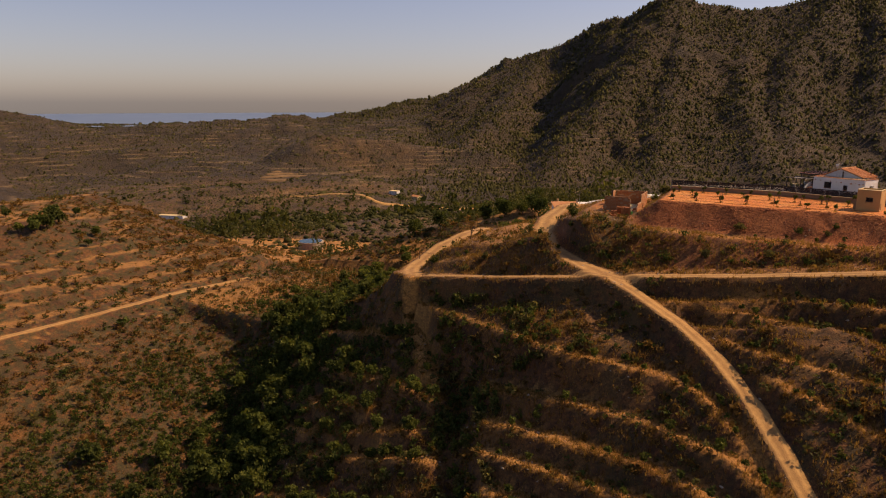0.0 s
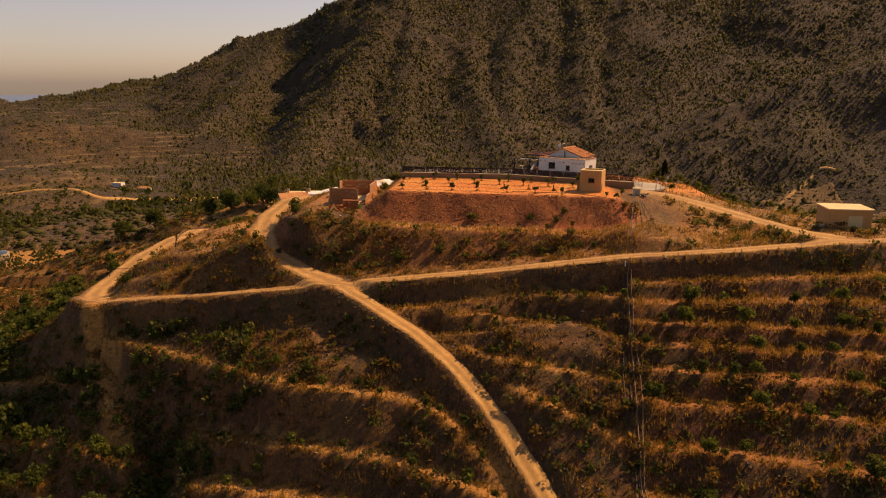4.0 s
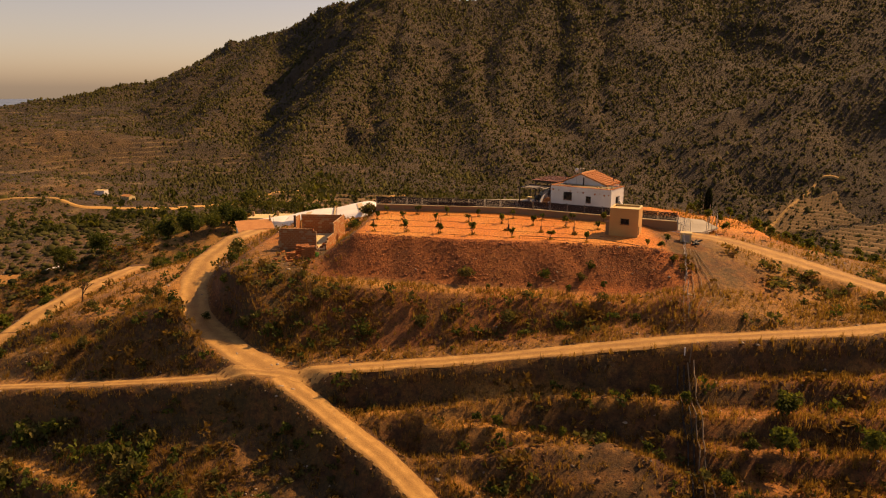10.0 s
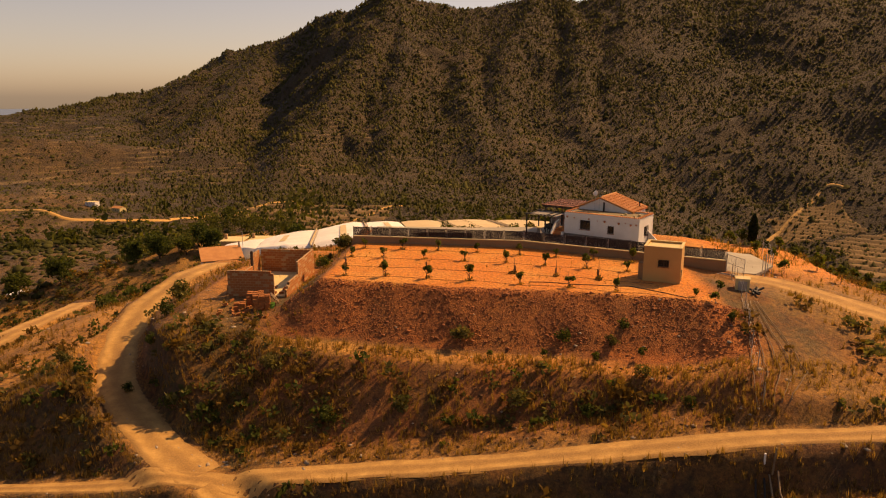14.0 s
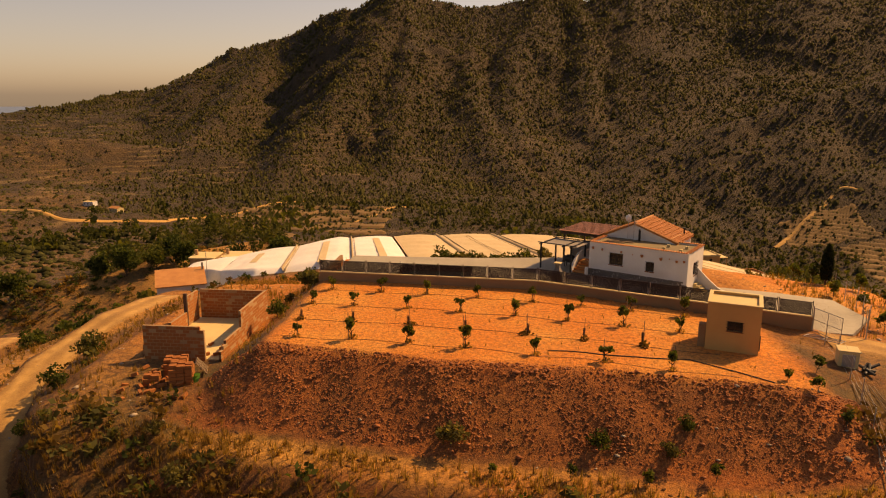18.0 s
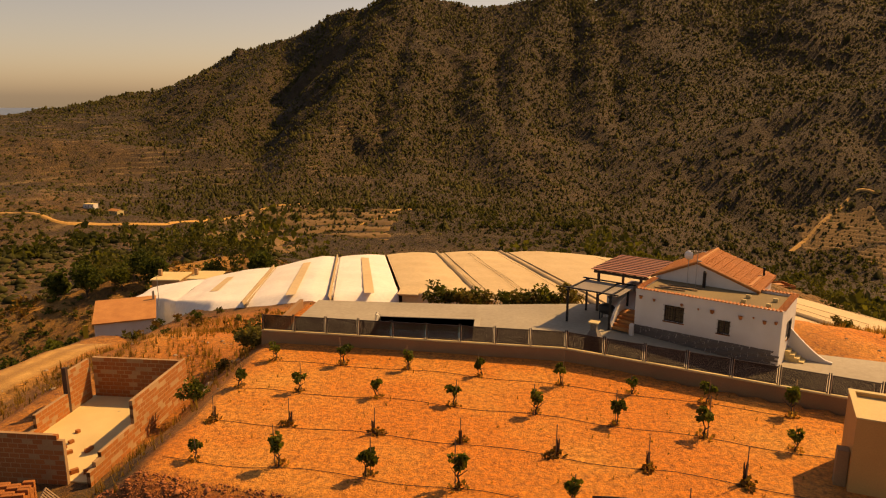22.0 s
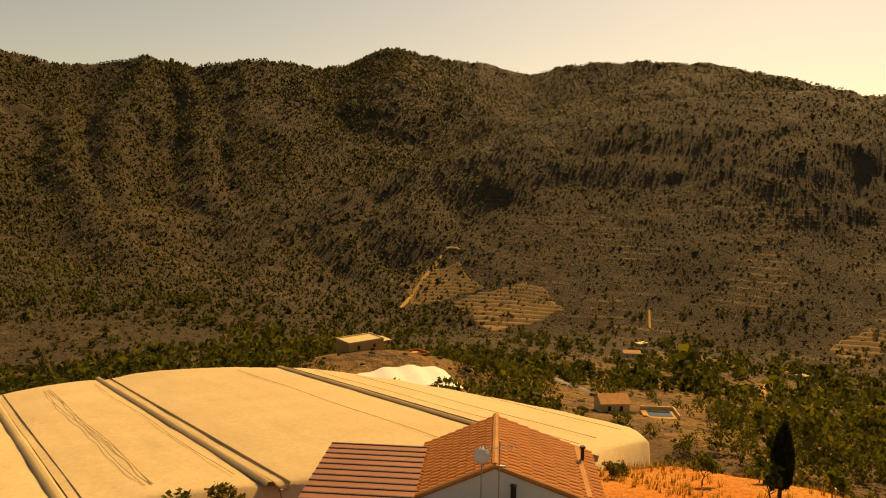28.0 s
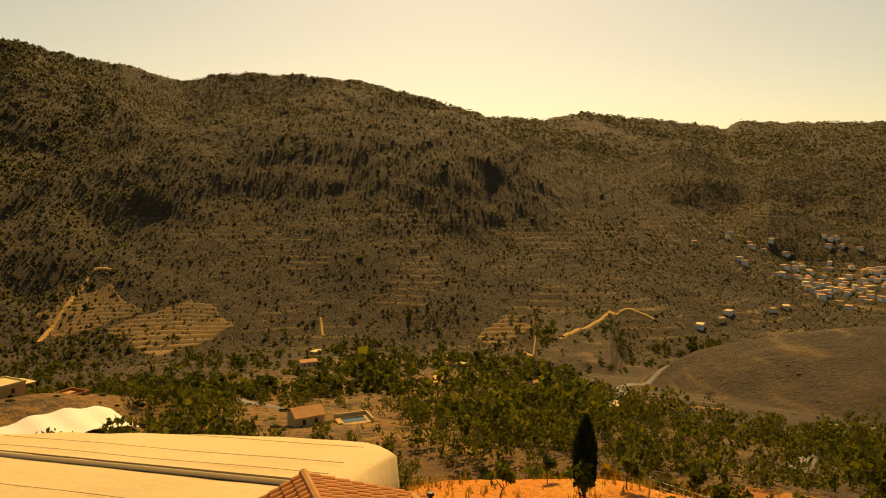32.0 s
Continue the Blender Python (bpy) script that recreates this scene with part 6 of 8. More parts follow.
# bushes of the bank over the track, the ruin and the fence corner
place(shrub, [(-26, 13), (-24, 16), (-22, 12.5), (-28, 18.5), (-30, 20.5), (-20, 14.8), (-25, 10.8), (-17.5, 12), (-29, 15.8), (8.5, 13.6), (5.0, 14.2), (-3, 14.4), (9.5, 14.8), (-18.7, 36.2), (-17.9, 30.5), (1.5, 8.6), (6.2, 8.0), (-7, 8.3), (13, 8), (10.2, 10), (-12.4, 8.4), (25.2, 52.2), (26.3, 52.8), (-45.5, 18), (-33, 12), (-35.5, 13.7), (-30.6, 14.4), (-48, 12), (-52, 10.5), (-42, 10)], rng_p, 0.6, 1.15)
spots = [(x, 55.4 + rng_p.uniform(-0.7, 0.7)) for x in np.arange(-10.6, -2.6, 0.85)] + [(x, 56.2 + rng_p.uniform(-0.7, 0.7)) for x in np.arange(-1.2, 5.2, 0.8)]
place(shrub, spots, rng_p, 1.1, 1.75, 0.2)
place(bushy, [(-34.5, 27.5), (-31.5, 32)], rng_p, 0.7, 0.9)
spots = [(-54.5 + rng_p.gauss(0, 1.6), 44 + 26 * i / 23 + rng_p.gauss(0, 0.6)) for i in range(24)]
spots += [(-55.6 + rng_p.gauss(0, 1.2), 75 + rng_p.gauss(0, 1.5)) for i in range(6)]
place(bushy, spots, rng_p, 0.8, 1.3, 0.3)
spots = [(-64 + rng_p.gauss(0, 3), 106 + rng_p.gauss(0, 3)) for i in range(8)] + [(-81 + rng_p.gauss(0, 2.5), 113 + rng_p.gauss(0, 2)) for i in range(4)]
place(bushy, spots, rng_p, 1.5, 2.4, 0.3)
carob = [make_tree("carob_tree", "broad dark evergreen tree on the grassy ridge", "tree", "trees of the grassy ridge", 180 + k, 6.2, 1.8, 3.0, 1300, 0.52, LEAF, 15, 0.2, 0.22) for k in range(3)]
place(carob, [(-85, 172), (-71, 112), (-76, 109.5), (-66.5, 115), (-62.5, 111.5), (-70, 118), (-96, 103), (-58, 122), (-103, 99), (-47, 118)], rng_p, 0.75, 1.15, 0.3)
place(bushy, [(-178 + rng_p.gauss(0, 7), 22 + rng_p.gauss(0, 8)) for i in range(16)], rng_p, 1.0, 1.9, 0.2)
place(shrub, [(-32.4, 28.5), (-32.0, 27.6), (-17.6, 38.5), (-17.2, 37.4)], rng_p, 1.1, 1.6, 0.1)
# orchard east of the drive
spots = [(28 + 4.2 * i + rng_p.uniform(-0.6, 0.6), 26 + 4.5 * j - 1.2 * i + rng_p.uniform(-0.6, 0.6)) for i in range(8) for j in range(6)]
place(small, [(x, y) for x, y in spots if float(along(ROADS["right"][0], np.array([x]), np.array([y]))[0][0]) > 3 and (x > 40 or y > 40 or y > 46 - 0.6 * x)], rng_p, 1.0, 1.6)

# a bare dark tree by the old track
bare = tagged(empty("bare_tree", -51.3, 25.0, ground_z(-51.3, 25.0) - 0.1), "leafless dark tree on the knoll", "tree")
bm = bmesh.new()
rb = random.Random(8)


def branch(bm, p, d, L, r, lvl):
    q = p + d * L
    rod(bm, p, q, r, r * 0.65, 5)
    if lvl:
        for i in range(3):
            e = (d + Vector((rb.uniform(-0.8, 0.8), rb.uniform(-0.8, 0.8), rb.uniform(-0.1, 0.5)))).normalized()
            branch(bm, q, e, L * 0.68, r * 0.6, lvl - 1)


branch(bm, Vector((0, 0, 0)), Vector((0.15, 0, 1)).normalized(), 1.1, 0.13, 4)
part("bare_limb", bm, BARK, bare)
me = crown_mesh("twigs", 9, 1.5, 0.9, 2.6, 12, 160, 0.2, LEAF_DRY)
o = new("twigs", me)
o.parent = bare

# cypress by the drive
cyp = tagged(empty("cypress", 29.2, 44.3, ground_z(29.2, 44.3)), "slim dark green column cypress", "tree")
part("trunk", rod(bmesh.new(), (0, 0, -0.3), (0, 0, 1.2), 0.1, 0.08), BARK, cyp)
rng = np.random.default_rng(4)
n = 3200
hz = rng.uniform(0.15, 1.0, n)
prof_r = 0.5 * np.interp(hz, [0.1, 0.25, 0.6, 0.85, 1.0], [0.5, 0.95, 1.0, 0.6, 0.08]) * rng.uniform(0.75, 1.08, n)
an = rng.uniform(0, 6.283, n)
top_z = 2.35 - ground_z(29.2, 44.3)
p = np.stack([prof_r * np.cos(an), prof_r * np.sin(an), hz * top_z], 1)
up = np.array([0, 0, 1.0]) + 0.35 * rng.normal(size=(n, 3))
sd_ = np.cross(up, rng.normal(size=(n, 3)))
sd_ /= np.linalg.norm(sd_, axis=1)[:, None]
v = np.stack([p - up * 0.12, p + sd_ * 0.06, p + up * 0.16, p - sd_ * 0.06], 1).reshape(-1, 3)
o = new("crown", quick_mesh("crown", v, np.arange(4 * n).reshape(-1, 4), CYPRESS))
o.parent = cyp

# ---------------------------------------------------------------- small things round the hilltop
gate = tagged(empty("field_gate", 20.95, 27.4, deck_z(20.9), -8), "open galvanised wire gate at the drive", "gate")
for x in (0.0, 3.4):
    part("post", rod(bmesh.new(), (x, 0, -0.4), (x, 0, 1.9), 0.045), GALV, gate)
leaf = empty("gate_leaf")
leaf.parent = gate
leaf.matrix_basis = pose(0.05, 0, 0, 0, 0, -62)
fr = bmesh.new()
for a, c in (((0, 0, 0.15), (2.4, 0, 0.15)), ((0, 0, 1.75), (2.4, 0, 1.75)), ((0, 0, 0.15), (0, 0, 1.75)), ((2.4, 0, 0.15), (2.4, 0, 1.75)), ((1.2, 0, 0.15), (1.2, 0, 1.75)), ((0, 0, 0.95), (2.4, 0, 0.95))):
    rod(fr, a, c, 0.025, seg=6)
part("frame", fr, GALV, leaf)
wm = bmesh.new()
for i in range(24):
    rod(wm, (0.1 * i, 0, 0.15), (0.1 * i, 0, 1.75), 0.004, seg=3)
for i in range(16):
    rod(wm, (0, 0, 0.15 + 0.1 * i), (2.4, 0, 0.15 + 0.1 * i), 0.004, seg=3)
part("wire_mesh", wm, GALV, leaf)
leaf = empty("gate_leaf")
leaf.parent = gate
leaf.matrix_basis = pose(-0.3, -0.7, 0.1, 80, 0, -30)
fr = bmesh.new()
for a, c in (((0, 0, 0), (2.2, 0, 0)), ((0, 0, 1.5), (2.2, 0, 1.5)), ((0, 0, 0), (0, 0, 1.5)), ((2.2, 0, 0), (2.2, 0, 1.5)), ((1.1, 0, 0), (1.1, 0, 1.5)), ((0, 0, 0.75), (2.2, 0, 0.75))):
    rod(fr, a, c, 0.025, seg=6)
part("frame", fr, GALV, leaf)


def wire_fence(line, label, n_wires=6, h=1.6, step=2.6, mesh_step=0.0):
    f = tagged(empty("wire_fence"), label, "fence")
    pts = []
    for (x0, y0), (x1, y1) in zip(line, line[1:]):
        n = max(1, round(math.hypot(x1 - x0, y1 - y0) / step))
        pts += [(x0 + (x1 - x0) * i / n, y0 + (y1 - y0) * i / n) for i in range(n)]
    pts.append(line[-1])
    P = [(x, y, ground_z(x, y)) for x, y in pts]
    for x, y, z in P:
        part("post", rod(bmesh.new(), (x, y, z - 0.3), (x + 0.03, y, z + h), 0.032, seg=6), GALV, f)
    for k in range(n_wires):
        zz = 0.15 + (h - 0.2) * k / (n_wires - 1)
        tube("wire", [(x, y, z + zz) for x, y, z in P], 0.006, GALV, f, 3)
    return f


wire_fence([(24.3, 27.6), (26.5, 31), (28, 36), (28.5, 41)], "tall chain-link fence on galvanised posts beside the drive", 8, 1.9)
wire_fence([(20.6, 24.6), (19.6, 19), (18.2, 12), (17.2, 6.5)], "slack wire fence on leaning posts down the bank", 4, 1.5)

box_ = tagged(empty("utility_box", 20.3, 21.0, ground_z(20.3, 21.0) - 0.1, -15), "cream plastered water-meter box by the drive", "box")
part("body", boxes((-0.55, 0.55, -0.5, 0.5, 0, 1.05), bev=0.03), CREAM_TOP, box_)
part("lid", boxes((-0.6, 0.6, -0.55, 0.55, 1.053, 1.13), bev=0.02), CREAM_TOP, box_)
part("door", boxes((-0.35, 0.35, -0.53, -0.503, 0.15, 0.9)), GALV, box_)
wheel = tagged(empty("scrap_heap", 21.2, 19.9, ground_z(21.2, 19.9)), "dark heap of old pipe fittings beside the box", "scrap")
for i in range(7):
    bm = bmesh.new()
    a = rs.uniform(0, 3.14)
    rod(bm, (rs.uniform(-0.5, 0.5), rs.uniform(-0.4, 0.4), 0.1), (rs.uniform(-0.5, 0.5) + math.cos(a) * 0.6, rs.uniform(-0.4, 0.4) + math.sin(a) * 0.6, rs.uniform(0.1, 0.45)), 0.09, seg=7)
    part("fitting", bm, BLACK, wheel)


def drape(pts, step=0.6, lift=0.08, wob=0.0, seed=0):
    out = []
    r_ = random.Random(seed)
    for (x0, y0), (x1, y1) in zip(pts, pts[1:]):
        n = max(2, int(math.hypot(x1 - x0, y1 - y0) / step))
        for i in range(n):
            t_ = i / n
            out.append((x0 + (x1 - x0) * t_ + r_.uniform(-wob, wob), y0 + (y1 - y0) * t_ + r_.uniform(-wob, wob)))
    out.append(pts[-1])
    P = np.array(out)
    Z = land(P[:, 0], P[:, 1]) + lift
    return [(x, y, z) for (x, y), z in zip(out, Z)]


# bundles of irrigation pipes running straight down the slope
for k, dx in enumerate((0.0, 0.35, -0.5, 0.8)):
    tagged(tube("irrigation_pipe", drape([(15.9 + dx, 2.0), (15.2 + dx * 0.8, -6), (14.6 + dx * 1.4, -13), (14.2 + dx * 0.5, -22), (13.6 + dx, -36)], 0.8, 0.12 + 0.05 * k, 0.05, k), 0.06, WOOD if k % 2 else BLACK, None, 5), "long dark irrigation pipe lying down the slope", "pipe", "pipes down the slope")
for k in range(5):
    tagged(tube("irrigation_pipe", drape([(19.5 + 0.3 * k, 18.5), (18.6 + 0.6 * k, 14), (17.5 + 0.9 * k, 9.5), (16.8 + 0.5 * k, 6.3)], 0.7, 0.12, 0.08, 20 + k), 0.035, WOOD, None, 5), "thin dry pipe lying on the bank", "pipe", "pipes down the bank")
o = tagged(empty("white_marker", 16.0, 2.35, ground_z(16.0, 2.35)), "short white-topped marker post by the track", "post")
part("shaft", rod(bmesh.new(), (0, 0, -0.2), (0, 0, 0.55), 0.06), WHITE, o)
part("pole", rod(bmesh.new(), (0.35, -0.4, -0.6), (0.4, -0.5, 1.2), 0.05), WOOD, o)
sign = tagged(empty("track_barrier", -57.6, 19.6, ground_z(-57.6, 19.6), 10), "rusty pole barrier across the old track", "barrier")
for x in (-1.9, 1.9):
    part("post", rod(bmesh.new(), (x, 0, -0.3), (x, 0, 1.5), 0.06), WOOD_DARK, sign)
part("bar", rod(bmesh.new(), (-1.9, 0, 1.2), (1.9, 0, 1.25), 0.04), WOOD_DARK, sign)
part("plate", boxes((1.65, 2.15, -0.1, -0.065, 1.1, 1.5)), BLACK, sign)
for i, (x, y, s) in enumerate([(-25.4, 36.0, 0.55), (-23.6, 36.8, 0.4), (-19.0, 35.2, 0.45), (-18.6, 33.6, 0.35), (-22.4, 37.2, 0.3), (-18.8, 31.5, 0.3), (41.5, 13.5, 0.6), (40.6, 12.8, 0.4), (42.3, 12.2, 0.35)]):
    bm = bmesh.new()
    bmesh.ops.create_icosphere(bm, subdivisions=2, radius=s)
    for v in bm.verts:
        v.co *= 1 + 0.28 * noise.noise(v.co * 2.2 / s + Vector((i * 3, 0, 0)))
        v.co.z *= 0.6
    o = tagged(part("boulder", bm, PALE_ROCK), "pale rounded boulder on the dirt", "boulder", "boulders of the hilltop")
    o.matrix_basis = pose(x, y, ground_z(x, y) + 0.1 * s, 0, 0, 50 * i)

# ---------------------------------------------------------------- outlying buildings


def gable_house(name, label, x, y, w, d, h, rise, rz, wall_m, roof_m, z=None, windows=2, base=1.5):
    z = ground_z(x, y) if z is None else z
    t = tagged(empty(name, x, y, z, rz), label, "house")
    bm = boxes((-w / 2, w / 2, -d / 2, d / 2, -base, h))
    a = [bm.verts.new(p) for p in ((-w / 2, -d / 2, h), (-w / 2, d / 2, h), (-w / 2, 0, h + rise * 0.96))]
    c = [bm.verts.new(p) for p in ((w / 2, -d / 2, h), (w / 2, d / 2, h), (w / 2, 0, h + rise * 0.96))]
    bm.faces.new(a)
    bm.faces.new(c[::-1])
    part("wall", bm, wall_m, t)
    for s in (-1, 1):
        bm = bmesh.new()
        v = [bm.verts.new(p) for p in ((-w / 2 - 0.3, 0, h + rise), (w / 2 + 0.3, 0, h + rise), (w / 2 + 0.3, s * (d / 2 + 0.35), h - 0.08), (-w / 2 - 0.3, s * (d / 2 + 0.35), h - 0.08))]
        f = bm.faces.new(v)
        r = bmesh.ops.extrude_face_region(bm, geom=[f])
        for q in r["geom"]:
            if isinstance(q, bmesh.types.BMVert):
                q.co.z += 0.12
        part("roof", bm, roof_m, t)
    for i in range(windows):
        u = -w / 2 + w * (i + 0.7) / (windows + 0.4)
        part("window", boxes((u - 0.4, u + 0.4, -d / 2 - 0.03, -d / 2 + 0.05, h * 0.4, h * 0.8)), GLASS, t)
    part("door", boxes((w / 2 - 0.05, w / 2 + 0.03, -0.45, 0.45, 0, 2.0)), WOOD_DARK, t)
    return t


def flat_house(name, label, x, y, w, d, h, rz, wall_m, roof_m=None, z=None, windows=2, base=2.0):
    z = ground_z(x, y) if z is None else z
    t = tagged(empty(name, x, y, z, rz), label, "house")
    part("wall", boxes((-w / 2, w / 2, -d / 2, d / 2, -base, h)), wall_m, t)
    part("roof", boxes((-w / 2 - 0.12, w / 2 + 0.12, -d / 2 - 0.12, d / 2 + 0.12, h + 0.003, h + 0.18)), roof_m or CREAM_TOP, t)
    for i in range(windows):
        u = -w / 2 + w * (i + 0.6) / (windows + 0.2)
        part("window", boxes((u - 0.45, u + 0.45, -d / 2 - 0.03, -d / 2 + 0.05, h * 0.4, h * 0.75)), GLASS, t)
    return t


zc = -12.1
cot = tagged(empty("orange_roof_cottage", -44.9, 69.4, zc, 27), "low cream cottage with an orange single-pitch roof", "house")
bm = bmesh.new()
v = [bm.verts.new(p) for p in ((-3.1, -2.6, -1), (3.1, -2.6, -1), (3.1, 2.6, -1), (-3.1, 2.6, -1), (-3.1, -2.6, 2.3), (3.1, -2.6, 2.3), (3.1, 2.6, 3.3), (-3.1, 2.6, 3.3))]
for f in ((0, 1, 2, 3), (0, 4, 5, 1), (1, 5, 6, 2), (2, 6, 7, 3), (3, 7, 4, 0), (4, 7, 6, 5)):
    bm.faces.new([v[i] for i in f])
part("wall", bm, WHITE, cot)
bm = bmesh.new()
beam(bm, (0, -2.9, 2.32), (0, 2.9, 3.42), 6.6, 0.14)
part("roof", bm, TILE_PALE, cot, "orange tiled single-pitch roof")
part("window", boxes((3.08, 3.14, -1.2, -0.5, 0.8, 1.8)), GLASS, cot)
part("door", boxes((3.08, 3.14, 0.4, 1.3, 0.1, 2.2)), WOOD_DARK, cot)
part("antenna", rod(bmesh.new(), (3.6, 1.5, 2.0), (3.6, 1.5, 6.0), 0.04), GALV, cot)
part("flue", boxes((2.9, 3.15, 1.8, 2.05, 3.2, 4.3)), CONCRETE, cot)
part("yellow_board", boxes((-4.3, -3.8, -2.2, -2.1, 0.2, 2.1)), YELLOW, cot)
part("yard_wall", boxes((-5.6, -3.2, -2.9, -2.7, -2.5, 0.1)), WHITE, cot)
for x, y, w in ((-53.6, 97.2, 4.2), (-48.4, 98.4, 4.0)):
    zz = -15.2
    sh = tagged(empty("farm_shed", x, y, zz, 4), "grey block shed with a sandy flat roof", "shed", "sheds behind the nets")
    part("wall", boxes((-w / 2, w / 2, -2.2, 2.2, -6, 2.4)), MORTAR, sh)
    part("roof", boxes((-w / 2 - 0.2, w / 2 + 0.2, -2.5, 2.5, 2.403, 2.6)), CREAM_TOP, sh)
    part("chimney", boxes((-w / 2 + 0.2, -w / 2 + 0.7, -0.3, 0.2, 2.6, 3.6)), MORTAR, sh)
kio = tagged(empty("white_kiosk", -128, 134, ground_z(-128, 134), -20), "small pale flat-roofed field hut", "hut")
part("wall", boxes((-3.0, 3.0, -2.4, 2.4, -3, 3.0)), CREAM_TOP, kio)
part("roof", boxes((-3.3, 3.3, -2.7, 2.7, 3.003, 3.25)), WHITE, kio)
part("door", boxes((-0.5, 0.5, -2.46, -2.38, 0, 2.0)), WOOD_DARK, kio)
rb_ = tagged(empty("field_warehouse", 45.9, 14.4, -3.35, -4), "plain ochre block warehouse with a pale flat roof", "warehouse")
part("wall", boxes((-2.6, 2.6, -2.2, 2.2, -0.8, 2.85), bev=0.02), CREAM, rb_)
part("roof", boxes((-2.75, 2.75, -2.35, 2.35, 2.853, 3.0)), CREAM_TOP, rb_)
part("door", boxes((-0.2, 1.5, -2.24, -2.16, 0, 2.1)), CREAM_TOP, rb_, "pale sheet door")
part("window", boxes((2.58, 2.64, -0.3, 0.5, 1.0, 1.8)), GLASS, rb_)
part("plinth", boxes((-3.3, 2.9, -3.4, 2.6, -0.9, -0.02)), CONCRETE, rb_)

tank = tagged(empty("round_tank", -164, 124.5, ground_z(-164, 124.5) - 0.3), "round pale stone water tank", "tank")
bm = bmesh.new()
rod(bm, (0, 0, -3), (0, 0, 3.4), 5.2, seg=24)
part("wall", bm, PALE_ROCK, tank)
bm = bmesh.new()
rod(bm, (0, 0, 3.405), (0, 0, 3.5), 4.6, seg=24)
part("water", bm, WATER, tank)

villa = flat_house("far_villa", "cream flat-roofed villa among trees below the nets", 66.5, 219, 12, 8, 3.4, 12, CREAM, z=-40.6)
part("parapet", boxes((-6.1, 6.1, -4.1, -3.85, 3.6, 3.9), (-6.1, 6.1, 3.85, 4.1, 3.6, 3.9), (-6.1, -5.85, -3.85, 3.85, 3.6, 3.9), (5.85, 6.1, -3.85, 3.85, 3.6, 3.9)), CREAM_TOP, villa)
part("porch_roof", boxes((6.2, 9.2, -3.6, 2.4, 2.6, 2.78)), CREAM_TOP, villa)
for px_ in (-3.3, 2.1):
    part("porch_post", boxes((8.8, 9.0, px_, px_ + 0.2, -2, 2.6)), CREAM, villa)
g = flat_house("red_terrace_house", "half-built red-walled house with an open roof", 81, 212, 8.5, 6, 2.4, 18, BRICK, TILE_PALE, z=-44.6)
part("parapet", boxes((-4.4, 4.4, -3.2, -2.9, 2.59, 3.5), (-4.4, 4.4, 2.9, 3.2, 2.59, 3.5), (-4.4, -4.1, -2.9, 2.9, 2.59, 3.5), (4.1, 4.4, -2.9, 2.9, 2.59, 3.5)), BRICK, g)
part("stair_head", boxes((-0.6, 2.6, -0.4, 1.6, 2.59, 3.3)), TILE_PALE, g)
gable_house("hillside_house", "pale house with a faded tile roof beside a small pool", 116, 161, 7.5, 6.5, 3.2, 1.7, -22, CREAM_TOP, TILE_PALE)
p2 = tagged(empty("far_pool", 125.5, 153.5, ground_z(125.5, 153.5) + 0.8, -30), "small walled swimming pool on the slope", "pool")
part("wall", boxes((-4.4, 4.4, -3.4, 3.4, -4, 0)), CREAM, p2)
part("water", boxes((-3.0, 3.0, -2.0, 2.0, 0.004, 0.06)), WATER, p2)
part("parapet", boxes((-4.4, 4.4, 3.1, 3.4, 0.004, 0.9), (4.1, 4.4, -3.4, 3.1, 0.004, 0.9)), CREAM_TOP, p2)
wn_ = tagged(empty("low_net_house"), "white netted shelter on the slope below", "greenhouse")
Xn, Yn = np.meshgrid(np.linspace(56, 84, 20), np.linspace(180, 194, 10))
me = grid_mesh("net_roof", Xn, Yn + 0.1 * (Xn - 68), land(Xn, Yn + 0.1 * (Xn - 68)) + 2.2 + 0.3 * np.sin(Xn * 0.8) - 0.006 * (Xn - 70) ** 2)
me.materials.append(NET_WHITE)
o = new("net_roof", me)
o.parent = wn_
for i, (x, y, w, d, h) in enumerate([(376, 451, 14, 9, 5), (370, 393, 9, 6, 3.5), (483, 558, 12, 7, 4), (249, 173, 9, 6, 3.2), (209, 118, 7, 4, 2.6), (866, 285, 15, 9, 5), (905, 272, 12, 8, 4.5), (939, 271, 14, 9, 5), (1041, 222, 15, 9, 5), (1000, 232, 12, 8, 4.5), (420, 330, 8, 6, 3), (-560, 420, 30, 8, 4), (-390, 640, 12, 8, 5), (-455, 700, 12, 8, 5)]):
    (gable_house if i % 3 == 0 else flat_house)("farmhouse", "small pale farmhouse on the far slope", x, y, w, d, h, *((1.6,) if i % 3 == 0 else ()), 17 * i % 50 - 25, WHITE if i % 2 else CREAM_TOP, TILE_PALE if i % 3 == 0 else None, windows=3, base=4)["group"] = "farmhouses of the valley"
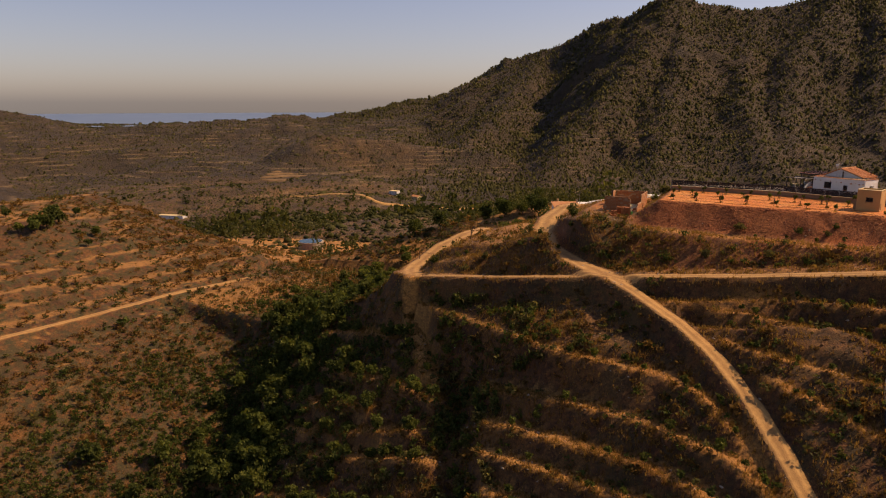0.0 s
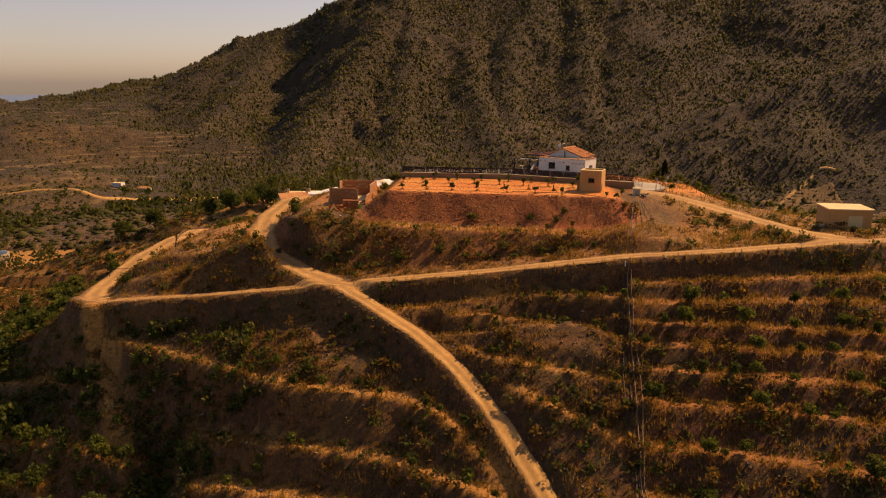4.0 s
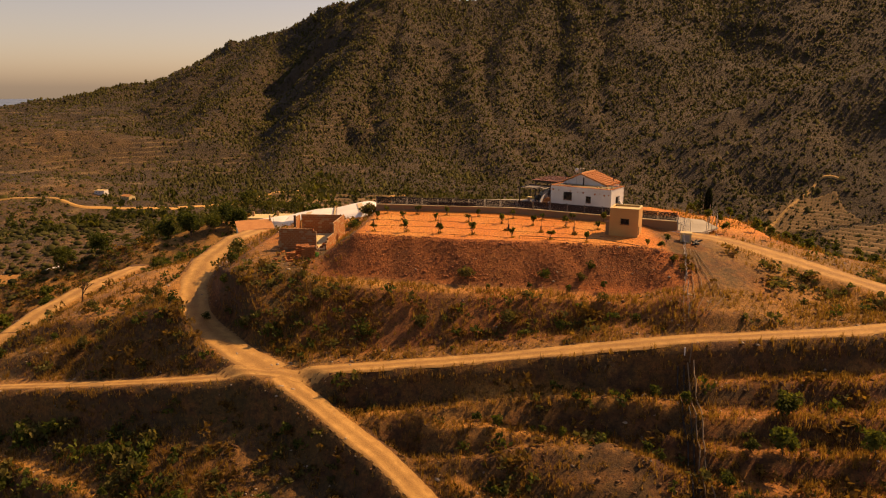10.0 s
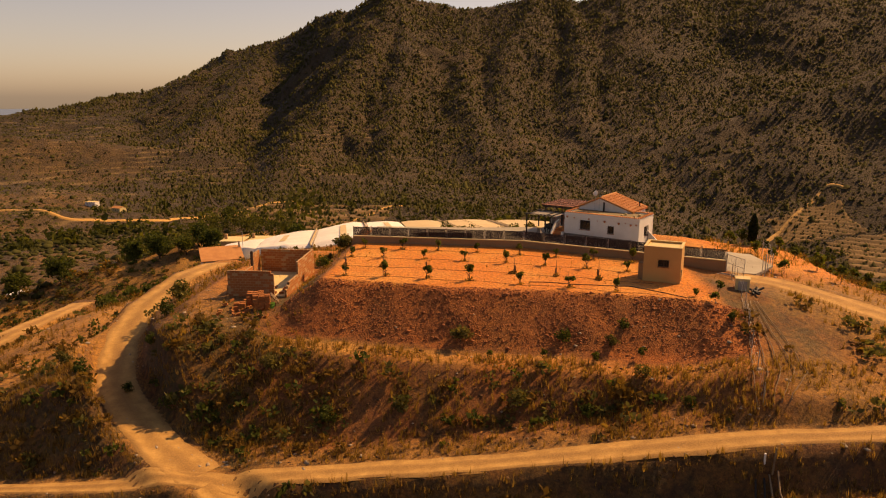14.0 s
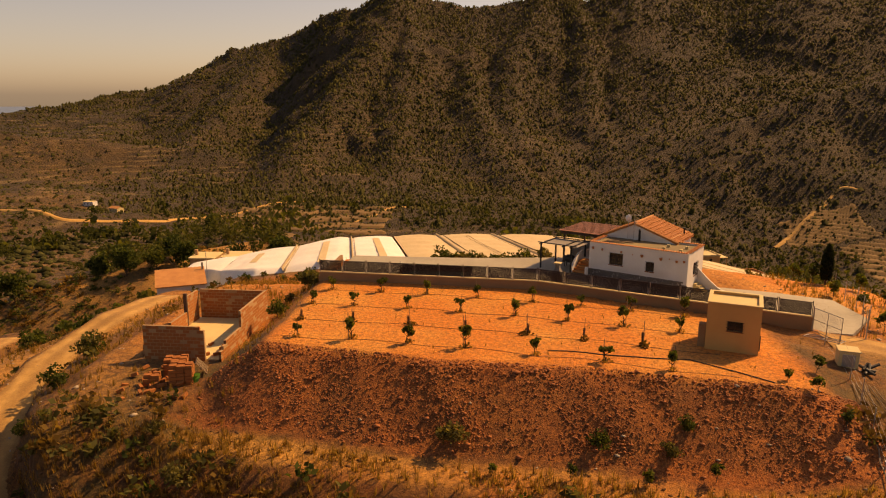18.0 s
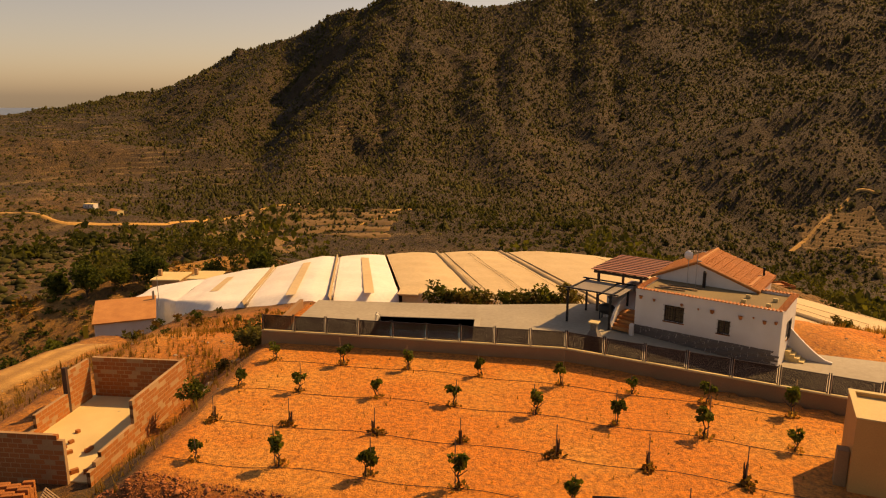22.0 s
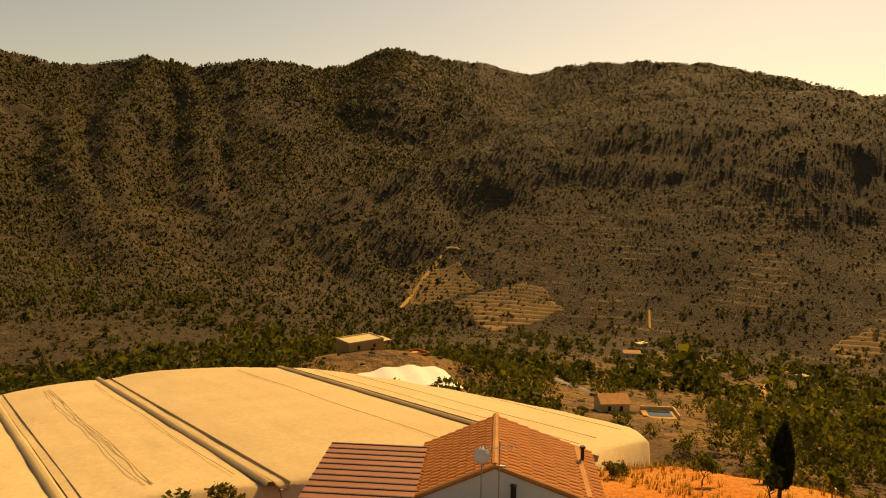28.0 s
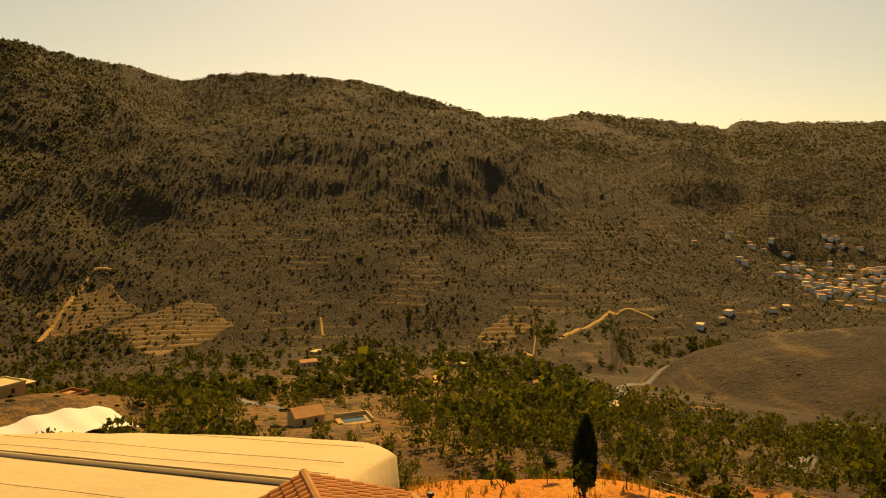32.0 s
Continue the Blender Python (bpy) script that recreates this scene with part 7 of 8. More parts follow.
# the village on the far side of the valley
rv = random.Random(21)
n_v = 0
while n_v < 110:
    az_ = radians(rv.gauss(84.5, 2.4))
    r_ = rv.uniform(1230, 1640)
    if rv.random() < 0.25:
        az_, r_ = radians(rv.uniform(72, 84)), rv.uniform(1150, 1500)
    x, y = O_X + r_ * math.sin(az_), O_Y + r_ * math.cos(az_)
    z = ground_z(x, y)
    if z > -70 or abs(math.degrees(az_) - 84) > 14:
        n_v += 1
        continue
    w, d, h = rv.uniform(8, 15), rv.uniform(7, 11), rv.uniform(4, 7.5)
    t = tagged(empty("village_house", x, y, z, rv.uniform(-40, 40)), "whitewashed village house on the far hillside", "house", "houses of the village")
    part("wall", boxes((-w / 2, w / 2, -d / 2, d / 2, -6, h)), WHITE if rv.random() < 0.8 else CREAM_TOP, t)
    part("roof", boxes((-w / 2 - 0.3, w / 2 + 0.3, -d / 2 - 0.3, d / 2 + 0.3, h + 0.01, h + 0.9), bev=0.4), TILE_PALE if rv.random() < 0.75 else CREAM_TOP, t)
    for i in range(3):
        u = -w / 2 + w * (i + 0.5) / 3
        part("window", boxes((u - 0.6, u + 0.6, -d / 2 - 0.1, -d / 2 + 0.1, h * 0.5, h * 0.75)), GLASS, t)
    n_v += 1

# ---------------------------------------------------------------- far tracks and roads


def far_strip(name, pts, wd, material, label, lift=0.6):
    P = np.array(pts, float)
    s = np.concatenate([[0], np.cumsum(np.hypot(np.diff(P[:, 0]), np.diff(P[:, 1])))])
    q = np.linspace(0, s[-1], max(8, int(s[-1] / 5)))
    cx, cy = np.interp(q, s, P[:, 0]), np.interp(q, s, P[:, 1])
    k = np.ones(5) / 5
    cx, cy = np.convolve(np.pad(cx, 2, mode="edge"), k, "valid"), np.convolve(np.pad(cy, 2, mode="edge"), k, "valid")
    tx, ty = np.gradient(cx), np.gradient(cy)
    ln = np.hypot(tx, ty) + 1e-9
    off = np.linspace(-1, 1, 5)[None] * wd / 2 * (1 + 0.3 * fbm(q * 0.05, q * 0, 2, 5))[:, None]
    X, Y = cx[:, None] - (ty / ln)[:, None] * off, cy[:, None] + (tx / ln)[:, None] * off
    Z = land(X, Y, roads=False) + lift
    Z[:, 0] -= 2.5 * lift
    Z[:, -1] -= 2.5 * lift
    me = grid_mesh(name, X, Y, Z)
    mask_attr(me, "worn", np.ones(X.shape))
    me.materials.append(material)
    tagged(new(name, me), label, "road", kind="structure")


far_strip("far_road", [(197, 114), (235, 128), (268, 140), (330, 166), (392, 185), (430, 176)], 8, ASPHALT, "pale asphalt road climbing past the brown hill")
far_strip("far_road", [(128, 52), (150, 53), (175, 56), (212, 58), (270, 66), (300, 50)], 6, ASPHALT, "pale asphalt road bending below the orchard")
far_strip("far_road", [(134, 190), (150, 225), (182, 290), (200, 330)], 5, ASPHALT, "narrow asphalt lane on the slope")
TR = "pale dirt track winding over the far hillside"
far_strip("far_track", [(317, 807), (350, 840), (388, 873), (410, 895), (430, 917), (452, 890)], 7, TRACK, TR, 1.2)
far_strip("far_track", [(653, 412), (610, 365), (597, 340), (640, 350), (717, 362), (771, 368), (816, 374), (846, 369), (834, 329)], 6, TRACK, TR, 1.2)
far_strip("far_track", [(233, 210), (262, 232), (288, 252), (360, 305), (439, 364), (507, 412), (584, 461)], 4, TRACK, TR, 1.0)
far_strip("far_track", [(507, 412), (446, 348), (367, 281), (290, 221), (238, 194)], 4, TRACK, TR, 1.0)
far_strip("far_track", [(548, 617), (562, 634), (579, 654)], 4, TRACK, TR, 1.0)
far_strip("far_track", [(-520, 560), (-460, 574), (-390, 551), (-334, 617), (-329, 740), (-300, 800), (-253, 855)], 7, TRACK, TR, 1.2)
far_strip("far_track", [(-118, 824), (-140, 800), (-150, 770), (-170, 740)], 6, TRACK, TR, 1.0)
far_strip("far_track", [(280, 105), (270, 95), (262, 112), (255, 128)], 4, TRACK, TR, 0.6)


def field(pts_x, pts_y, label, lift=0.5):
    """A bare terraced plot with stepped rows laid on the slope."""
    X, Y = np.meshgrid(pts_x, pts_y)
    Z = land(X, Y, roads=False)
    q = Z / 3.0
    f = q - np.floor(q)
    Z2 = 3.0 * (np.floor(q) + smooth(0.7, 1.0, f)) + lift + 1.2
    edge = np.minimum(np.minimum(X - X.min(), X.max() - X), np.minimum(Y - Y.min(), Y.max() - Y))
    wob = edge + 10 * fbm(X / 30, Y / 30, 3, 400)
    Z2 = np.where(wob < 6, Z - 3, Z2)
    me = grid_mesh("terraced_field", X, Y, Z2)
    me.materials.append(FIELD)
    tagged(new("terraced_field", me), label, "field", kind="structure")


FIELD = grainy("field_soil", (0.27, 0.155, 0.055), (0.15, 0.088, 0.032), 0.05, 0.95, stain=0.35, fine=0.5)
FL = "dry terraced field on the far slope"
field(np.arange(-330, -120, 2.5), np.arange(690, 810, 2.0), FL)
field(np.arange(-290, -200, 2.5), np.arange(590, 680, 2.0), FL)
field(np.arange(330, 440, 2.5), np.arange(800, 880, 2.0), FL)
field(np.arange(400, 500, 2.5), np.arange(400, 500, 2.0), FL)
field(np.arange(380, 500, 2.5), np.arange(690, 800, 2.0), FL)
field(np.arange(650, 740, 2.5), np.arange(440, 490, 2.0), FL)
field(np.arange(-810, -740, 3.0), np.arange(820, 900, 3.0), FL)

# ---------------------------------------------------------------- woods, scrub, grass and stones


def blob(seed, k=5, rough=0.3):
    """A small irregular clump, widest low down."""
    r_ = np.random.default_rng(seed)
    rings = [(0.0, 0.35), (0.3, 1.0), (0.65, 0.75)]
    v = []
    for z, rad in rings:
        for i in range(k):
            a = 6.283 * (i + 0.5 * (z > 0.2)) / k
            rr_ = rad * (1 + rough * (r_.random() - 0.5) * 2)
            v.append((rr_ * math.cos(a), rr_ * math.sin(a), z + 0.12 * (r_.random() - 0.5)))
    v.append((0.1 * r_.normal(), 0.1 * r_.normal(), 1.0))
    f = []
    for j in range(2):
        for i in range(k):
            a, b_, c, d = j * k + i, j * k + (i + 1) % k, (j + 1) * k + (i + 1) % k, (j + 1) * k + i
            f += [(a, b_, c), (a, c, d)]
    for i in range(k):
        f.append((2 * k + i, 2 * k + (i + 1) % k, 3 * k))
    return np.array(v), np.array(f)


def scatter(name, label, category, shapes, X, Y, Z, sx, sz, material, rng, tilt=None):
    """Many small pieces joined into one sheet of stuff."""
    vs, fs, base = [], [], 0
    n = len(X)
    which = rng.integers(0, len(shapes), n)
    for k, (v, f) in enumerate(shapes):
        idx = np.where(which == k)[0]
        if not len(idx):
            continue
        a = rng.uniform(0, 6.283, len(idx))
        ca, sa = np.cos(a)[:, None], np.sin(a)[:, None]
        x = (v[None, :, 0] * ca - v[None, :, 1] * sa) * sx[idx][:, None] + X[idx][:, None]
        y = (v[None, :, 0] * sa + v[None, :, 1] * ca) * sx[idx][:, None] + Y[idx][:, None]
        z = v[None, :, 2] * sz[idx][:, None] + Z[idx][:, None]
        vs.append(np.stack([x, y, z], -1).reshape(-1, 3))
        fs.append((f[None] + (np.arange(len(idx)) * len(v))[:, None, None] + base).reshape(-1, f.shape[1]))
        base += len(idx) * len(v)
    me = quick_mesh(name, np.concatenate(vs), np.concatenate(fs), material)
    return tagged(new(name, me), label, category, kind="stuff")


rng = np.random.default_rng(77)
# pines and scrub oak over the mountain sides
spike = []
for k in range(6):
    r_ = np.random.default_rng(40 + k)
    v = [(math.cos(a) * r_.uniform(0.75, 1.2), math.sin(a) * r_.uniform(0.75, 1.2), r_.uniform(0.0, 0.3)) for a in (0, 1.57, 3.14, 4.71)]
    v += [(0.35 * r_.normal(), 0.35 * r_.normal(), 1.0), (0.55 * r_.normal(), 0.55 * r_.normal(), r_.uniform(0.6, 0.9))]
    spike.append((np.array(v), np.array([(0, 1, 4), (1, 2, 5), (2, 3, 5), (3, 0, 4), (1, 5, 4), (3, 4, 5)])))
n = 820000
az = np.radians(rng.uniform(-62, 92, n))
r = np.where(rng.random(n) < 0.03, rng.uniform(125, 400, n), np.sqrt(rng.uniform(260.0 ** 2, 2450.0 ** 2, n)))
x, y = O_X + r * np.sin(az), O_Y + r * np.cos(az)
dens = 0.72 + 0.6 * fbm(x / 170, y / 170, 4, 500) + 0.45 * fbm(x / 35, y / 35, 3, 510)
azd_ = np.degrees(az)
wood = smooth(-46, -14, azd_ + 9 * fbm(x / 200, y / 200, 3, 505)) * smooth(640, 820, r)
keep = rng.random(n) < np.clip(dens * (0.22 + 0.42 * wood + 0.5 * smooth(-8, -20, azd_) * smooth(1000, 600, r)), 0.01, 1.0) * np.where((azd_ > 64) & (r < 600), 0.1, 1) * ((r > 260) | (x > 70) | (x < -80) | (y > 128))
x, y, r, wd_ = x[keep][:250000], y[keep][:250000], r[keep][:250000], wood[keep][:250000]
z = land(x, y, roads=False)
big = rng.lognormal(0, 0.35, len(x)) * (1 + 0.08 * wd_) * (1 - 0.2 * smooth(20, 36, np.degrees(np.arctan2(x - O_X, y - O_Y)))) * np.interp(r, [120, 260, 700, 1200, 2500], [0.7, 1.0, 1.25, 1.5, 2.0])
tall = big * np.where(wd_ > 0.4, rng.uniform(1.3, 2.5, len(x)), rng.uniform(0.8, 1.4, len(x))) * (1 - 0.36 * smooth(18, 34, np.degrees(np.arctan2(x - O_X, y - O_Y))))
close = r < 620
# woods on the ridges farthest off
n = 42000
az, rf = np.radians(rng.uniform(46, 92, n)), rng.uniform(2350, 3950, n)
xf, yf_ = O_X + rf * np.sin(az), O_Y + rf * np.cos(az)
ok = rng.random(n) < 0.55 + 0.8 * fbm(xf / 220, yf_ / 220, 3, 515)
xf, yf_ = xf[ok], yf_[ok]
x, y, close = np.concatenate([x, xf]), np.concatenate([y, yf_]), np.concatenate([close, np.zeros(len(xf), bool)])
z = np.concatenate([z, land(xf, yf_, roads=False)])
bf = rng.uniform(3.0, 6.0, len(xf))
big, tall = np.concatenate([big, bf]), np.concatenate([tall, bf * 0.9])
scatter("pine_forest", "dark pines and scrub oaks over the mountain sides", "forest", spike, x[~close], y[~close], z[~close] - 0.4, big[~close], tall[~close], LEAF_PINE, rng)
scatter("hillside_scrub", "scattered dark bushes over the lower valley slopes", "scrub", [blob(k) for k in range(6)], x[close], y[close], z[close] - 0.3, big[close], tall[close], LEAF_PINE, rng)
# greener groves on the valley sides
n = 40000
az = np.radians(rng.uniform(-64, 92, n))
r = 105 + 760 * rng.random(n) ** 1.2
x, y = O_X + r * np.sin(az), O_Y + r * np.cos(az)
dens = (0.24 + 0.2 * smooth(44, 54, np.degrees(az)) * smooth(270, 230, r) + 1.3 * fbm(x / 38, y / 38, 4, 520)) * np.where(np.degrees(az) < -12, 0.3, 1)
ok = (rng.random(n) < dens) & ((x > 64) | (x < -70) | (y > 122)) & ~((np.degrees(az) > 63) & (r > 250) & (r < 560)) & ~((np.degrees(az) < -40) & (r < 150))
ok &= ~((x > 50) & (x < 92) & (y > 165) & (y < 224)) & ~((x > 104) & (x < 134) & (y > 140) & (y < 168))
x, y, r = x[ok][:6400], y[ok][:6400], r[ok][:6400]
cl = []
for k in range(5):
    rg = np.random.default_rng(600 + k)
    d = rg.normal(size=(6, 3))
    d /= np.linalg.norm(d, axis=1)[:, None]
    cen = d * 0.55 + np.array([0, 0, 0.9])
    v, f = leaves(rg, cen, np.full(6, 0.5), 34, 0.62, 0.1, 0.8)
    cl.append((v, f))
gz = land(x, y, roads=False)
sc = rng.lognormal(0, 0.42, len(x)) * np.interp(r, [100, 180, 350, 900], [1.6, 2.3, 2.4, 2.1])
fine = []
for k in range(5):
    rg = np.random.default_rng(640 + k)
    d = rg.normal(size=(9, 3))
    d /= np.linalg.norm(d, axis=1)[:, None]
    fine.append(leaves(rg, d * 0.6 + np.array([0, 0, 0.9]), rg.uniform(0.3, 0.5, 9), 140, 0.22, 0.1, 0.8))
nearer = r < 270
for sel, shp in ((nearer, fine), (~nearer, cl)):
    scatter("valley_grove", "green avocado and olive groves on the valley sides", "grove", shp, x[sel], y[sel], gz[sel] - 0.3, sc[sel], sc[sel] * 1.15, LEAF_GROVE, rng)
# thickets in the ravine and on the shaded terraces
n = 26000
x, y = rng.uniform(-110, -16, n), rng.uniform(-62, 40, n)
axis = np.interp(y, [-62, -36, -10, 12, 32, 60], [-58, -68, -76, -79, -85, -92])
dens = (0.5 + 0.7 * fbm(x / 6, y / 6, 3, 526)) * np.exp(-(((x - axis) / 15) ** 2)) + (0.36 + 0.9 * fbm(x / 7, y / 7, 3, 525)) * smooth(6, 3, y) * smooth(-19, -32, x) + 0.5 * smooth(-62, -70, x) * (0.6 + fbm(x / 8, y / 8, 3, 527)) + 0.5 * smooth(-24, -44, y) * smooth(-50, -58, x)
dr = np.min([along(ROADS[k][0], x, y)[0] - ROADS[k][1] / 2 for k in ROADS], axis=0)
ok = (rng.random(n) < dens) & (dr > 1.2) & ((x < -57) | (y < 4)) & (tread(x, y)[0] > 0.2)
x, y = x[ok][:7400], y[ok][:7400]
sc = rng.uniform(0.35, 1.0, len(x)) * (0.7 + 0.8 * np.exp(-(((x - np.interp(y, [-62, -36, -10, 12, 32, 60], [-58, -68, -76, -79, -85, -92])) / 13) ** 2)) + 0.6 * smooth(6, 3, y) * smooth(-19, -30, x) * smooth(-64, -56, x))
gz = land(x, y)
bush = []
for k in range(5):
    rg = np.random.default_rng(660 + k)
    d = rg.normal(size=(7, 3))
    d /= np.linalg.norm(d, axis=1)[:, None]
    bush.append(leaves(rg, d * 0.58 + np.array([0, 0, 0.85]), rg.uniform(0.3, 0.52, 7), 58, 0.42, 0.1, 0.8))
pick = rng.random(len(x)) + 0.6 * fbm(x / 10, y / 10, 2, 528) < 0.5 - 0.25 * smooth(-68, -60, x)
dry_ = ~pick & (rng.random(len(x)) < 0.45) & (x > -66)
for lab, mt, sel in (("dense dark green bushes filling the ravine", LEAF, pick), ("sunlit yellow-green bushes filling the ravine", LEAF_YOUNG, ~pick & ~dry_), ("dusty olive bushes on the western terraces", LEAF_OLIVE, dry_)):
    scatter("ravine_thicket", lab, "thicket", bush, x[sel], y[sel], gz[sel] - 0.3, sc[sel], sc[sel] * 1.05, mt, rng)
# scrub on the near slopes
n = 54000
x, y = rng.uniform(-125, 75, n), rng.uniform(-62, 62, n)
y = np.where((x < -46) & (rng.random(n) < 0.5), rng.uniform(40, 138, n), y)
gz = land(x, y)
sl = np.hypot(land(x + 0.5, y) - gz, land(x, y + 0.5) - gz) / 0.5
dens = (0.34 + 0.9 * fbm(x / 8, y / 8, 4, 530) + 0.06 * smooth(-12, -40, x) + 0.3 * smooth(-64, -74, x)) * (0.25 + 0.75 * smooth(0.25, 0.7, sl))
dens = dens * (1 - 0.75 * smooth(-38, -34, x) * smooth(-14, -17, x) * smooth(18, 22, y) * smooth(62, 56, y))
dens = dens * (1 - 0.7 * smooth(-64, -58, x) * smooth(-31, -35, x) * smooth(7, 10, y) * smooth(50, 40, y))
inpl = (x > -20) & (x < 24) & (y > front_edge(x) - np.where(np.abs(x) < 18, 7.7, 1.0))
dr = np.min([along(ROADS[k][0], x, y)[0] - ROADS[k][1] / 2 for k in ROADS], axis=0)
ruin_a = (x > -30) & (x < -18) & (y > 18) & (y < 36)
ok = (rng.random(n) < dens) & ~inpl & (dr > 0.5) & ~ruin_a & ~((x > 24) & (y > 20) & (x < 34))
x, y = x[ok][:13500], y[ok][:13500]
sh = []
for k in range(6):
    rg = np.random.default_rng(700 + k)
    d = rg.normal(size=(5, 3))
    d /= np.linalg.norm(d, axis=1)[:, None]
    v, f = leaves(rg, d * 0.5 + np.array([0, 0, 0.45]), np.full(5, 0.42), 34, 0.42, -0.3, 0.75)
    sh.append((v, f))
kind = rng.random(len(x)) + 0.25 * fbm(x / 20, y / 20, 3, 540)
gz = land(x, y)
for nm, lab, mt, sel in (("dry_scrub", "dry brown low scrub on the banks", LEAF_DRY, kind < 0.42), ("olive_scrub", "grey-green low scrub on the banks", LEAF_OLIVE, (kind >= 0.42) & (kind < 0.78)), ("green_scrub", "dark green low bushes on the banks", LEAF, kind >= 0.78)):
    s_ = rng.uniform(0.35, 1.05, sel.sum()) ** 1.3 * 1.05
    scatter(nm, lab, "scrub", sh, x[sel], y[sel], gz[sel] - 0.1, s_, s_ * rng.uniform(0.7, 1.2, sel.sum()), mt, rng)
# low scrub over the hill across the ravine
n = 16000
x, y = rng.uniform(-212, -84, n), rng.uniform(-60, 110, n)
ok = rng.random(n) < 0.5 + 0.9 * fbm(x / 9, y / 9, 4, 545) + 0.25 * fbm(x / 40, y / 40, 2, 546)
ok &= (along(ROADS["left"][0], x, y)[0] > 1.8) & (along(ROADS["left"][0], x - 3.0, y + 0.5)[0] > 2.6)
x, y = x[ok][:7000], y[ok][:7000]
gz = land(x, y)
kind = rng.random(len(x)) + 0.5 * fbm(x / 25, y / 25, 3, 547)
for nm, lab, mt, sel in (("dry_scrub", "dry brown low scrub over the hill across the ravine", LEAF_DRY, kind < 0.62), ("olive_scrub", "grey-green low scrub over the hill across the ravine", LEAF_OLIVE, (kind >= 0.62) & (kind < 0.95)), ("green_scrub", "dark green bushes over the hill across the ravine", LEAF, kind >= 0.95)):
    s_ = rng.lognormal(-0.45, 0.4, sel.sum())
    scatter(nm, lab, "scrub", sh, x[sel], y[sel], gz[sel] - 0.1, s_, s_ * rng.uniform(0.6, 1.1, sel.sum()), mt, rng)
CLOD = grainy("earth_clod", (0.18, 0.082, 0.026), (0.095, 0.042, 0.014), 1.0, 0.95, stain=0.35)
# dry grass
tuft = []
for k in range(5):
    rg = np.random.default_rng(800 + k)
    v, f = [], []
    for i in range(6):
        a = rg.uniform(0, 6.283)
        p = rg.normal(scale=0.12, size=2)
        w = 0.05
        lean = rg.uniform(0.1, 0.5)
        h = rg.uniform(0.6, 1.1)
        v += [(p[0] - w * math.sin(a), p[1] + w * math.cos(a), 0), (p[0] + w * math.sin(a), p[1] - w * math.cos(a), 0), (p[0] + lean * math.cos(a), p[1] + lean * math.sin(a), h)]
        f.append((3 * i, 3 * i + 1, 3 * i + 2))
    tuft.append((np.array(v), np.array(f)))
n = 130000
x, y = rng.uniform(-118, 62, n), rng.uniform(-60, 60, n)
dens = 0.45 + 0.9 * fbm(x / 5, y / 5, 4, 550)
inpl = (x > -16) & (x < 24) & (y > front_edge(x) - 6.0)
dr = np.min([along(ROADS[k][0], x, y)[0] - ROADS[k][1] / 2 for k in ROADS], axis=0)
ok = (rng.random(n) < dens) & ~inpl & (dr > 0.15) & ~((x > -29) & (x < -19) & (y > 22) & (y < 34))
x, y = x[ok], y[ok]
zz = land(x, y)
sl = np.hypot(land(x + 0.4, y) - zz, land(x, y + 0.4) - zz) / 0.4
ok = (sl > 0.3) | (y > 8) | (x < -62) | (rng.random(len(x)) < 0.25)
x, y = x[ok][:42000], y[ok][:42000]
xn, yn = rng.uniform(-64, 60, 150000), rng.uniform(-34, 18, 150000)
dn = tread(xn, yn)[0]
ok = (rng.random(len(xn)) < 0.34 + 0.9 * fbm(xn / 4, yn / 4, 4, 552) + 0.3 * smooth(1.0, 0.1, np.abs(dn - 0.1))) & (yn < front_edge(xn) - 5.5)
ok &= np.min([along(ROADS[k][0], xn, yn)[0] - ROADS[k][1] / 2 for k in ROADS], axis=0) > 0.1
x, y = np.concatenate([x, xn[ok][:52000]]), np.concatenate([y, yn[ok][:52000]])
s_ = rng.uniform(0.22, 0.7, len(x))
scatter("dry_grass", "straw-coloured dry grass tufts over the slopes", "grass", tuft, x, y, land(x, y) - 0.03, s_, s_, STRAW, rng)
# weeds between the saplings
n = 500
x, y = rng.uniform(-15, 20, n), rng.uniform(17, 34, n)
ok = (y > front_edge(x) + 0.5) & (y < np.interp(x, [-16, 2.5, 21], [36, 34.7, 27])) & (rng.random(n) < 0.5 + fbm(x / 3, y / 3, 3, 560))
x, y = x[ok], y[ok]
s_ = rng.uniform(0.1, 0.32, len(x))
scatter("orchard_weeds", "sparse dry weeds on the orange soil", "weeds", tuft, x, y, land(x, y) - 0.02, s_, s_, STRAW, rng)


